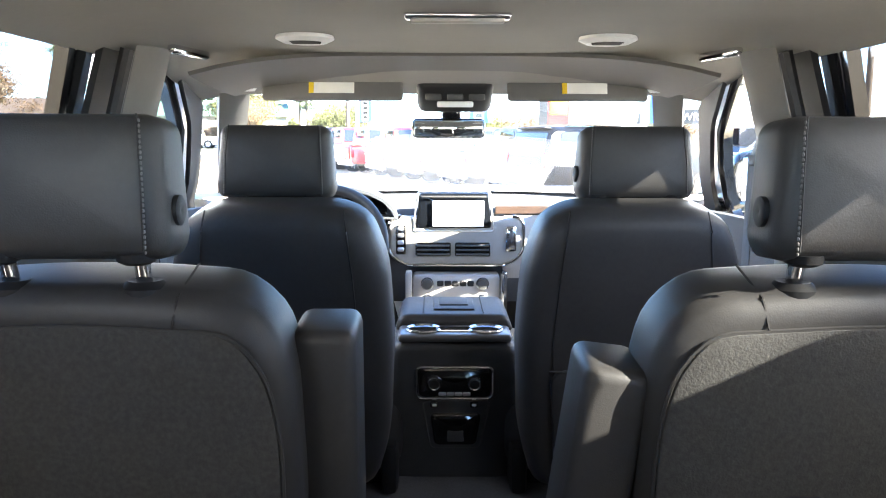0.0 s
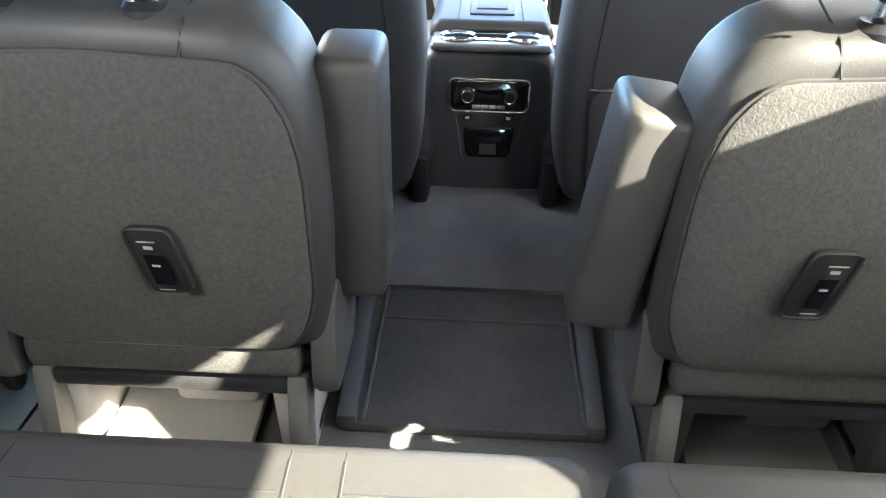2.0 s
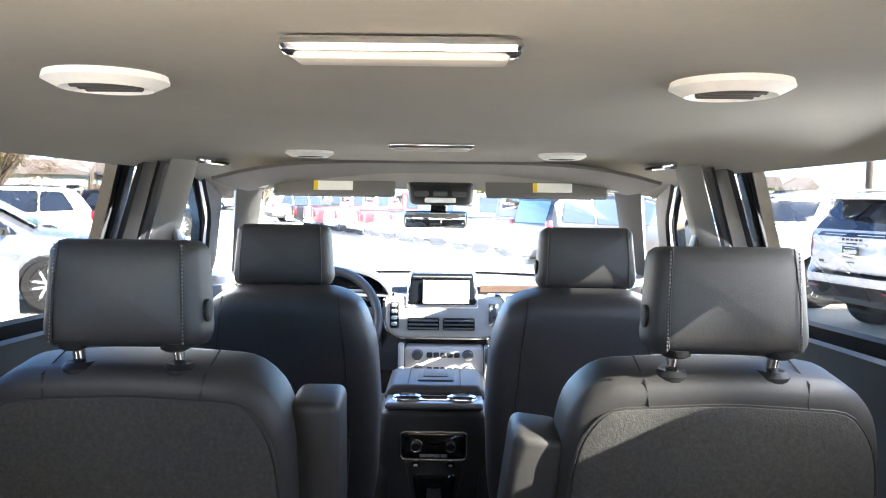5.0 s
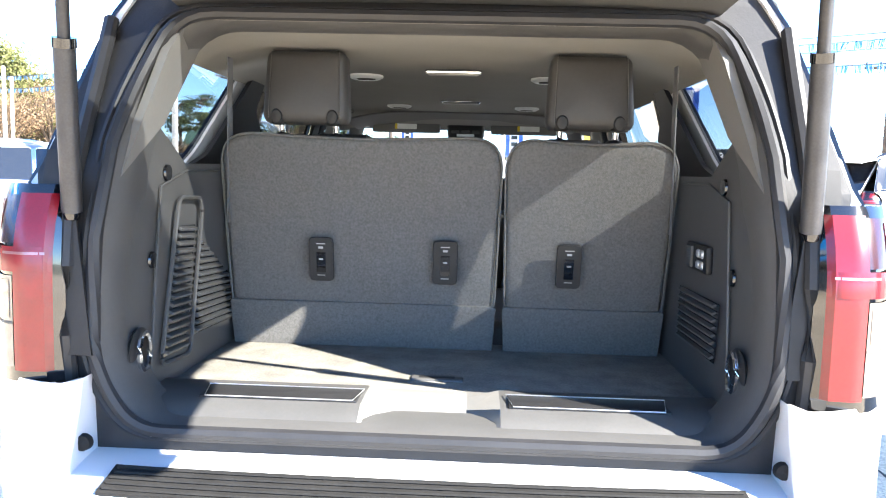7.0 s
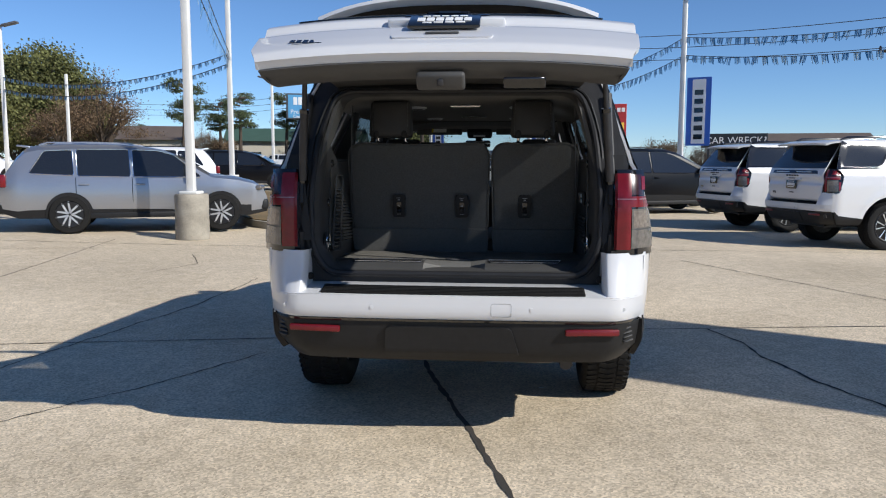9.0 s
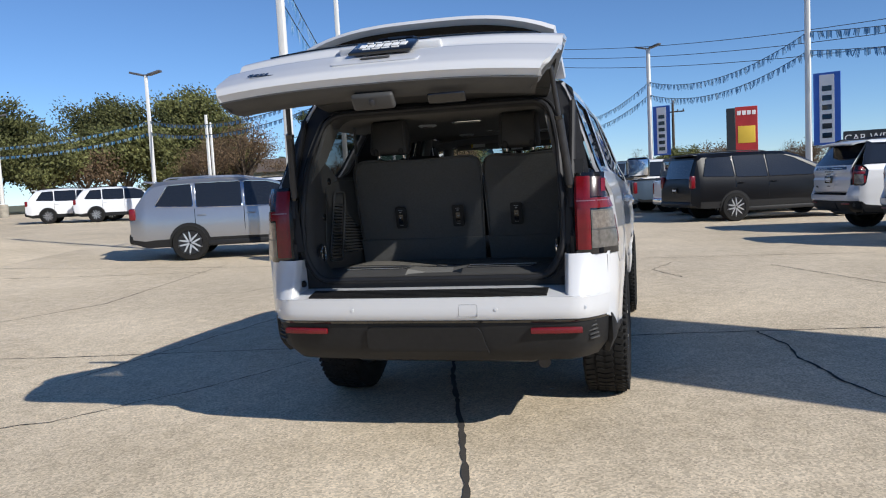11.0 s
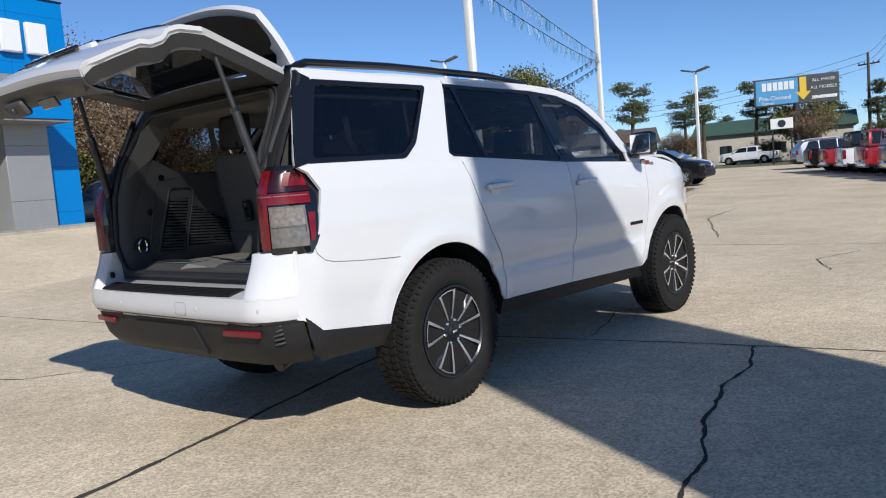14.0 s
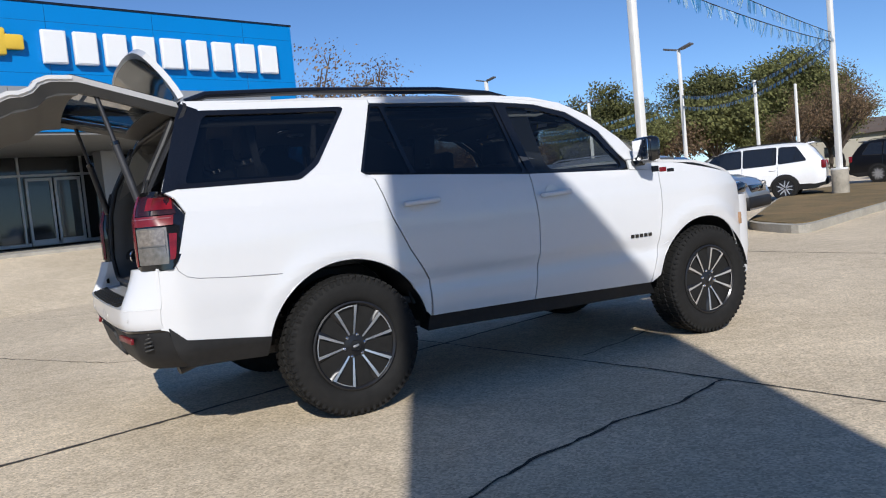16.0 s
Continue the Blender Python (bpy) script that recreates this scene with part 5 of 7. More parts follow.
# steering wheel
M = pose(-0.385, 3.47, 1.195, 66, 0, 0)
sw = ipart("steering_wheel", tube([tuple(M @ Vector((0.182 * math.cos(a), 0.182 * math.sin(a), 0))) for a in [k * math.tau / 40 for k in range(40)]], 0.016, 10, closed=True), LEATHER, label="black leather steering wheel")
ipart("wheel_hub", rbox((0.15, 0.12, 0.05), 0.03, 3, (-0.385, 3.50, 1.19), (-24, 0, 0)), BLACKP, sw)
for a in (10, 170, 270):
    q = rbox((0.15, 0.035, 0.02), 0.008, 2, (0.10, 0, 0))
    bmesh.ops.transform(q, matrix=M @ pose(0, 0, 0, 0, 0, a), verts=q.verts)
    ipart("wheel_spoke", q, TRIMG, sw)
bin_ = ipart("instrument_hood", loft([[(-0.385 + 0.21 * math.cos(a), y, 1.25 + 0.11 * math.sin(a)) for a in [k * math.pi / 10 for k in range(11)]] + [] for y in (3.70, 3.80, 3.95)], cap=False), DASHT, dash, thick=0.012)
ipart("instrument_display", rbox((0.34, 0.01, 0.12), 0.01, 2, (-0.385, 3.80, 1.255), (-12, 0, 0)), SCREENB, dash)
ipart("instrument_marks", rbox((0.10, 0.004, 0.03), 0.004, 1, (-0.33, 3.79, 1.25), (-12, 0, 0)), INK, dash)

# headliner, visors, lamps, handles, mirror
def head_z(x, y):
    z = interp(y, [(0.2, 1.745), (1.0, 1.75), (2.0, 1.745), (2.85, 1.742), (3.02, 1.735), (3.10, 1.712), (3.25, 1.685), (3.40, 1.655)])
    e = abs(x)
    return z - (0.052 * max(0, (e - 0.50) / 0.24) ** 2.2 if e > 0.5 else 0) * (1.0 if y < 3.0 else 0.4)


hl = ipart("headliner", grid(lambda y, x: (x, y, head_z(x, y)), [0.62 + 0.093 * i for i in range(31)], [-0.735 + 0.0525 * i for i in range(29)]), HEADL, label="pale grey cloth headliner", thick=0.01)
for y0, sp in ((2.80, 0.32), (1.62, 0.32)):
    for s in (-1, 1):
        v = ipart("roof_vent", lathe([(0.036, 0.0), (0.060, 0.001), (0.062, -0.006), (0.046, -0.014), (0.038, -0.006), (0.036, 0.0)], 28, pose(s * sp, y0, head_z(sp, y0) - 0.010)), INK, hl)
        ipart("vent_core", lathe([(0, -0.004), (0.038, -0.004), (0.038, 0.0), (0, 0.0)], 22, pose(s * sp, y0, head_z(sp, y0) - 0.013)), SCREENB, v)
        for i in range(3):
            ipart("vent_slat", rbox((0.062, 0.006, 0.008), 0.002, 1, (s * sp, y0 - 0.018 + 0.018 * i, head_z(sp, y0) - 0.020)), TRIMG, v)
for y0 in (2.50, 1.42):
    dl = ipart("dome_lamp", rbox((0.185, 0.040, 0.014), 0.006, 2, (-0.005, y0, 1.730)), CHROME, hl)
    ipart("dome_lens", rbox((0.165, 0.028, 0.014), 0.005, 2, (-0.005, y0, 1.725)), TRIML, dl)
for s in (-1, 1):
    ipart("coat_hook", rbox((0.022, 0.16, 0.02), 0.008, 2, (s * 0.605, 2.93, 1.712), (0, 0, s * 12)), CHROME, hl)
    h = ipart("grab_handle", tube([(s * 0.530, 3.27, 1.700), (s * 0.528, 3.275, 1.672), (s * 0.545, 3.28, 1.655), (s * 0.585, 3.29, 1.655), (s * 0.600, 3.29, 1.672), (s * 0.600, 3.28, 1.70)], 0.011, 8), INK, hl)
    ipart("handle_foot", rbox((0.035, 0.05, 0.03), 0.008, 2, (s * 0.598, 3.27, 1.690)), BLACKP, h)
    ipart("handle_foot", rbox((0.03, 0.05, 0.03), 0.008, 2, (s * 0.532, 3.27, 1.698)), BLACKP, h)
    vs_ = ipart("sun_visor", rbox((0.385, 0.022, 0.072), 0.010, 3, (s * 0.335 + 0.008, 3.283, 1.655), (-14, 0, 0)), VISORM, hl)
    vl = ipart("visor_label", rbox((0.115, 0.003, 0.030), 0.001, 1, (s * 0.345 + 0.008 + 0.012, 3.2715, 1.655), (-14, 0, 0)), PAPER, vs_)
    ipart("label_stripe", rbox((0.014, 0.0035, 0.030), 0.001, 1, (s * 0.345 + 0.008 - 0.047, 3.271, 1.655), (-14, 0, 0)), YELLOW, vs_)
    ipart("visor_clip", rbox((0.05, 0.03, 0.012), 0.004, 2, (s * 0.30, 3.16, 1.700)), TRIMG, hl)
    # windscreen pillar trim and side rails
    part("pillar_trim", loft([[(s * x, y, z) for x, y, z in ((0.62 + 0.18 * k, 3.41 + 0.55 * k, 1.76 - 0.36 * k), (0.65 + 0.17 * k, 3.35 + 0.53 * k, 1.77 - 0.37 * k), (0.70 + 0.16 * k, 3.35 + 0.50 * k, 1.765 - 0.375 * k), (0.735 + 0.15 * k, 3.44 + 0.50 * k, 1.76 - 0.37 * k))] for k in (0, 0.25, 0.5, 0.75, 1.0)]), PILLART, hl)
# headliner's front drop, coloured dark to carry the shade on its face
part("header_panel", grid(lambda t, k: (k * 0.66, 3.02 + 0.34 * t - 0.10 * abs(k) ** 3 * (1 - t), 1.818 - 0.045 * t - 0.06 * abs(k) ** 4 * (1 - 0.3 * t) - 0.006 * math.sin(t * 3.1)), [0, 0.1, 0.3, 0.6, 1.0], [-1 + 0.1 * i for i in range(21)]), VISORM, hl, thick=0.01)
oc = ipart("overhead_console", rbox((0.215, 0.16, 0.06), 0.025, 3, (0.008, 3.36, 1.650), (-28, 0, 0)), BLACKP, hl)
for x in (-0.06, 0.0, 0.06):
    ipart("console_button", rbox((0.045, 0.012, 0.018), 0.005, 2, (0.008 + x, 3.293, 1.632)), TRIMG, oc)
ipart("console_lens", rbox((0.10, 0.012, 0.016), 0.004, 2, (0.008, 3.290, 1.612)), INK, oc)
mi = ipart("rear_view_mirror", rbox((0.215, 0.03, 0.058), 0.014, 3, (-0.008, 3.42, 1.548)), GLOSSB, hl)
ipart("mirror_glass", rbox((0.20, 0.004, 0.046), 0.010, 2, (-0.008, 3.404, 1.548)), mat("mirror_silver", (0.75, 0.76, 0.76), 0.03, 1.0), mi)
ipart("mirror_stalk", rbox((0.06, 0.05, 0.08), 0.015, 2, (0.0, 3.45, 1.60)), GLOSSB, mi)

# inner sides: door cards, pillars, window surrounds
def on_inner(s, inn):
    return lambda y, z: (s * (min(side_x(max(0.45, min(y, 4.2)), z), 0.985) - inn), y, z)


for s in (-1, 1):
    part("door_card", plate([(1.75, 0.58), (3.95, 0.58), (3.95, 1.33), (3.6, 1.36), (2.62, 1.385), (1.56, 1.43)], [], on_inner(s, 0.10), 0.2, 0.12), TRIMG, car, thick=0.02)
    part("door_pull", rbox((0.06, 0.45, 0.05), 0.02, 2, (s * 0.86, 2.30, 1.10)), BLACKP, car)
    part("door_pull", rbox((0.06, 0.45, 0.05), 0.02, 2, (s * 0.86, 3.35, 1.10)), BLACKP, car)
    # back edge of the rear-door hole is shaped to bound sun on the chairs
    part("window_surround", plate([(1.50, 1.42), (3.80, 1.30), (3.47, 1.70), (3.20, 1.82), (2.55, 1.90), (0.60, 1.90), (0.42, 1.80), (0.36, 1.46)], [rounded([(0.50, 1.48), (0.60, 1.84), (1.46, 1.865), (1.20, 1.52), (1.04, 1.47)], 0.03, 4), rounded([(1.88, 1.45), (2.70, 1.41), (2.66, 1.845), (1.575, 1.855), (1.575, 1.70), (1.69, 1.645)], 0.02, 4), rounded([(2.90, 1.38), (3.66, 1.34), (3.41, 1.64), (3.16, 1.79), (2.86, 1.83)], 0.05, 4)], on_inner(s, 0.045), 0.15, 0.07), BLACKP, car, thick=0.015)
    # belt pillar cover, belt and guide
    bp = part("belt_pillar", grid(lambda z, t: (s * (interp(z, [(1.0, 0.86), (1.40, 0.82), (1.82, 0.70)]) - 0.035 * math.sin(t * math.pi)), 2.72 + 0.20 * t + (1.8 - z) * 0.03, z), [1.0 + 0.1 * i for i in range(9)], [0, 0.15, 0.35, 0.65, 0.85, 1.0]), PILLART, car)
    part("pillar_seal", tube([(s * 0.725, 2.715, 1.79), (s * 0.78, 2.72, 1.60), (s * 0.83, 2.73, 1.38)], 0.016, 8), SEAL, bp)
    part("belt_slot", rbox((0.015, 0.05, 0.14), 0.006, 2, (s * 0.735, 2.83, 1.60), (0, s * 16, 0)), BLACKP, bp)
    part("front_belt", grid(lambda t, k: (s * (0.715 - 0.0 * t), 2.83 + 0.045 * k + 0.02 * t, 1.56 - 0.75 * t), [0, 0.3, 0.6, 1.0], [-0.5, 0.5]), BELTW, bp, thick=0.003)
    # cargo side trim, up to the quarter window
    cs = part("cargo_side_trim", plate([(0.22, 0.88), (1.50, 0.88), (1.50, 1.47), (0.95, 1.48), (0.62, 1.48), (0.40, 1.60), (0.30, 1.50), (0.22, 1.20)], [], lambda y, z: (s * (0.700 + 0.02 * (z - 0.9) + 0.07 * max(0, (0.42 - y) / 0.2) * 0.3), y, z), 0.12, 0.10), TRIMG, car, thick=0.03, off=1.0)
    part("rear_pillar_trim", plate([(0.24, 1.45), (0.42, 1.58), (0.56, 1.80), (0.70, 1.86), (0.46, 1.87), (0.36, 1.75)], [], lambda y, z: (s * (0.735 - (z - 1.45) * 0.22), y, z), 0.1, 0.1), PILLART, car, thick=0.02)
    for py_, pz in ((0.385, 1.24), (0.485, 1.455)):
        part("trim_plug", lathe([(0, 0), (0.022, 0), (0.020, 0.006), (0, 0.007)], 14, pose(s * 0.708, py_, pz, 0, s * -90, 0)), GLOSSB, cs)
    part("tie_down", tube([(s * 0.692, 0.30 + 0.028 * math.cos(a), 1.03 + 0.045 * math.sin(a)) for a in [k * math.tau / 16 for k in range(16)]], 0.007, 6, closed=True), CHROME, cs)
    part("tie_down_cup", lathe([(0, 0), (0.05, 0), (0.058, 0.008), (0.05, 0.01), (0, 0.004)], 18, pose(s * 0.711, 0.30, 1.03, 0, s * -90, 0)), BLACKP, cs)
    part("trim_crease", tube([(s * 0.697, 0.34, 0.93), (s * 0.700, 0.38, 1.15), (s * 0.706, 0.44, 1.42), (s * 0.708, 0.62, 1.46), (s * 0.708, 0.90, 1.46)], 0.004, 5), TRIMG, cs)
    part("rear_belt", grid(lambda t, k: (s * (0.665 + 0.02 * t), 0.86 + 0.06 * t + 0.045 * k, 1.80 - 0.50 * t), [0, 0.5, 1], [-0.5, 0.5]), BELTW, car, thick=0.003)
    if s < 0:
        # two banks of slanted slats in one vent
        X = -0.698
        rim = rounded([(0.40, 0.97), (0.60, 0.955), (0.70, 1.35), (0.685, 1.385), (0.53, 1.39)], 0.03, 4)
        part("vent_rim", tube([(X + 0.004, y, z) for y, z in rim], 0.006, 6, closed=True), TRIMG, cs)
        part("vent_back", plate([(0.425, 0.985), (0.585, 0.975), (0.66, 1.31), (0.52, 1.315)], [], lambda y, z: (X - 0.001, y, z), 1, 1), SCREENB, cs)
        part("vent_back", plate([(0.625, 1.0), (0.99, 0.985), (0.99, 1.12), (0.68, 1.27)], [], lambda y, z: (X - 0.001, y, z), 1, 1), SCREENB, cs)
        for i in range(17):
            z = 0.992 + 0.0195 * i
            a, c = 0.43 + 0.095 * (z - 0.99) / 0.32, 0.585 + 0.07 * (z - 0.99) / 0.32
            part("vent_slat", rbox((0.016, c - a, 0.009), 0.002, 1, (X + 0.004, (a + c) / 2, z), (-4, 25, 0)), TRIMG, cs)
        for i in range(14):
            z = 1.005 + 0.0195 * i
            a, c = 0.63 + 0.05 * (z - 1.0) / 0.27, min(0.985, 0.985 - 0.30 * (z - 1.12) / 0.15)
            if c - a > 0.02:
                part("vent_slat", rbox((0.016, c - a, 0.009), 0.002, 1, (X + 0.004, (a + c) / 2, z), (-4, 25, 0)), TRIMG, cs)
    else:
        X = 0.698
        sk = part("socket_panel", rbox((0.02, 0.20, 0.075), 0.008, 2, (X, 0.64, 1.262)), BLACKP, cs)
        part("socket_cover", rbox((0.02, 0.06, 0.06), 0.006, 2, (X - 0.008, 0.69, 1.262)), TRIMG, sk)
        for i in range(4):
            part("switch", rbox((0.012, 0.024, 0.022), 0.004, 1, (X - 0.010, 0.575 + 0.032 * (i % 2), 1.276 - 0.030 * (i // 2))), ALLOY, sk)
        part("vent_back", plate([(0.46, 1.01), (0.82, 1.01), (0.82, 1.16), (0.44, 1.165)], [], lambda y, z: (X + 0.001, y, z), 1, 1), SCREENB, cs)
        for i in range(8):
            part("vent_slat", rbox((0.014, 0.34, 0.008), 0.002, 1, (X - 0.003, 0.635, 1.155 - 0.019 * i), (-1, -25, 0)), TRIMG, cs)

# cargo floor and sill
cf = part("cargo_floor", rbox((1.42, 0.74, 0.04), 0.012, 2, (0, 0.83, 0.887)), CARPETF, car, "grey carpeted cargo floor")
hn = part("floor_handle", rbox((0.145, 0.045, 0.012), 0.016, 3, (-0.005, 0.60, 0.907)), TRIMG, cf)
part("handle_slot", rbox((0.105, 0.028, 0.014), 0.01, 2, (-0.005, 0.602, 0.908)), BLACKP, cf)
sill = part("cargo_sill", loft([[(x, y, z) for y, z in ((0.48, 0.86), (0.48, 0.910), (0.45, 0.925), (0.29, 0.925), (0.245, 0.905), (0.20, 0.865), (0.19, 0.80), (0.48, 0.80))] for x in (-0.70, -0.35, -0.17)]), TRIMG, car, "black plastic sill with scuff plates")
part("sill_half", loft([[(x, y, z) for y, z in ((0.48, 0.86), (0.48, 0.910), (0.45, 0.925), (0.29, 0.925), (0.245, 0.905), (0.20, 0.865), (0.19, 0.80), (0.48, 0.80))] for x in (0.16, 0.35, 0.70)]), TRIMG, sill)
# pocket and its slanted walls in paler grey, for the sunlight they catch
part("latch_pocket", loft([[(x, y, z) for y, z in ((0.48, 0.86), (0.48, 0.910), (0.40, 0.920), (0.355, 0.90), (0.315, 0.850), (0.20, 0.845), (0.19, 0.80), (0.48, 0.80))] for x in (-0.085, 0.0, 0.08)]), PILLART, sill)
for a, c in ((-0.17, -0.085), (0.16, 0.08)):
    part("pocket_side", loft([[(x, y, z) for y, z in (((0.48, 0.86), (0.48, 0.910), (0.45, 0.925), (0.29, 0.925), (0.245, 0.905), (0.20, 0.865), (0.19, 0.80), (0.48, 0.80)) if x == a else ((0.48, 0.86), (0.48, 0.910), (0.40, 0.920), (0.355, 0.90), (0.315, 0.850), (0.20, 0.845), (0.19, 0.80), (0.48, 0.80)))] for x in (a, c)]), PILLART, sill)
part("striker", tube([(-0.005, 0.235, 0.84), (-0.005, 0.235, 0.885), (-0.005, 0.285, 0.89), (-0.005, 0.295, 0.845)], 0.006, 8), CHROME, sill)
for s in (-1, 1):
    sc = part("scuff_plate", rbox((0.38, 0.10, 0.008), 0.003, 2, (s * 0.37, 0.345, 0.9265)), BLACKP, sill)
    part("scuff_rim", tube([(s * 0.19, 0.295, 0.931), (s * 0.545, 0.295, 0.931), (s * 0.565, 0.395, 0.931), (s * 0.175, 0.395, 0.931)], 0.0016, 5, closed=True), ALLOY, sc)

# third-row bench: 60/40 backs with carpet, leather cushions
def third_row(x0, x1, levers, c0, c1):
    w = x1 - x0
    cx = (x0 + x1) / 2
    lean = pose(cx, 0.975, 0.955, 9.5, 0, 0)
    H = 0.632
    o = rounded([(-w / 2 + 0.03, 0), (w / 2 - 0.03, 0), (w / 2 - 0.012, 0.12), (w / 2 - 0.002, H - 0.075), (w / 2 - 0.022, H - 0.022), (w / 2 - 0.075, H), (w * 0.24, H - 0.006), (0, H - 0.012), (-w * 0.24, H - 0.006), (-w / 2 + 0.075, H), (-w / 2 + 0.022, H - 0.022), (-w / 2 + 0.002, H - 0.075), (-w / 2 + 0.012, 0.12)], 0.025, 3)
    st = part("third_row_seat", slab(o, 0.055, 0.02, 3, lean), CARPETB, car, "third-row seat with a grey carpeted back and leather front")
    part("back_leather", slab([(x * 0.985, z * 0.985) for x, z in o], 0.022, 0.010, 3, lean @ pose(0, 0.048, 0.0)), LEATHER, st)
    part("fold_flap", slab(rounded([(-w / 2 + 0.015, -0.065), (w / 2 - 0.015, -0.065), (w / 2 - 0.006, 0.10), (-w / 2 + 0.006, 0.10)], 0.012, 2), 0.02, 0.006, 2, lean @ pose(0, -0.012, 0)), CARPETB, st)
    part("back_piping", tube([tuple(lean @ Vector((x, 0.0, z))) for x, z in o], 0.004, 5, closed=True), CARPETB, st)
    for lx in levers:
        lever_bezel(st, lx, 0.905, 1.195, 0.165, 0.0, 0.072, 0.135, put=part)
    for hx in [h for h in (-0.432, 0.418) if x0 < h < x1]:
        headrest(hx, 0.835, 1.612, 0.262, 0.218, 0.10, st, 0, -4, put=part, post=0.075, corner=0.06)
        for d in (-1, 1):
            part("post_sleeve", lathe([(0, 0), (0.018, 0.0), (0.015, 0.006), (0, 0.008)], 16, pose(hx + d * 0.084, 0.837, 1.628, 98, 0, 0) @ Matrix.Diagonal((1, 1.25, 1, 1))), BLACKP, st)
    # cushion with bolsters and seams
    wc = c1 - c0
    cu_ = part("seat_cushion", slab(rounded([(-wc / 2, 0.0), (wc / 2, 0.0), (wc / 2, 0.10), (wc / 2 - 0.02, 0.125), (-wc / 2 + 0.02, 0.125), (-wc / 2, 0.10)], 0.02, 3), 0.62, 0.035, 4, pose((c0 + c1) / 2, 1.06, 0.855, 3, 0, 0)), LEATHER, st)
    part("seat_base", rbox((w * 0.9, 0.45, 0.26), 0.03, 2, (cx, 1.30, 0.74)), BLACKP, st)
    return st, cu_


lft, lc = third_row(-0.70, 0.167, (-0.388, -0.002), -0.69, 0.118)
rgt, rc = third_row(0.173, 0.695, (0.378,), 0.130, 0.69)
top = lambda y: 0.9795 + (y - 1.06) * 0.0524
nose = [(1.645, top(1.645) - 0.002), (1.662, top(1.66) - 0.012), (1.672, 0.985)]


def cushion_line(pts, cushion, wrap=True, r=0.0035, m=LEATHER):
    line = [(x, y, top(y)) for x, y in pts]
    if wrap:
        line += [(pts[-1][0], y, z) for y, z in nose]
    part("cushion_seam", seam(line, r), m, cushion)


for x in (-0.215, -0.155):
    cushion_line([(x + 0.012, 1.12), (x + 0.006, 1.4), (x, 1.63)], lc)
cushion_line([(-0.15, 1.59), (0.11, 1.59)], lc, False, 0.003, STITCH)
cushion_line([(-0.50, 1.59), (-0.22, 1.59)], lc, False, 0.003, STITCH)
cushion_line([(-0.56, 1.15), (-0.545, 1.4), (-0.52, 1.63)], lc, True, 0.003, STITCH)
cushion_line([(0.25, 1.15), (0.25, 1.5), (0.235, 1.555), (0.205, 1.58), (0.19, 1.63)], rc, True, 0.003, STITCH)
cushion_line([(0.27, 1.58), (0.62, 1.58)], rc, False, 0.003, STITCH)
cushion_line([(-0.178, 1.15), (-0.180, 1.5), (-0.19, 1.56), (-0.205, 1.585)], lc, False, 0.002, STITCH)
# ---- parked vehicles of the lot ----
def paint(name, col, metal=0.2):
    dark = max(col) < 0.02
    return mat(name, col, 0.3, metal, coat=0.05 if dark else 0.7, var=0.06, scale=2, spec=0.2 if dark else 0.5)


SILVER, PWHITE, PBLACK, PRED = paint("silver_paint", (0.36, 0.37, 0.40), 0.75), paint("lot_white_paint", (0.75, 0.75, 0.76), 0.0), paint("lot_black_paint", (0.006, 0.006, 0.007), 0.0), paint("lot_red_paint", (0.35, 0.012, 0.018))
PSLATE, PBROWN, PMAROON = paint("slate_blue_paint", (0.07, 0.10, 0.14)), paint("grey_brown_paint", (0.07, 0.065, 0.06), 0.5), paint("maroon_paint", (0.09, 0.008, 0.014))
CARGLASS = mat("car_window", (0.012, 0.014, 0.018), 0.06, coat=0.5)


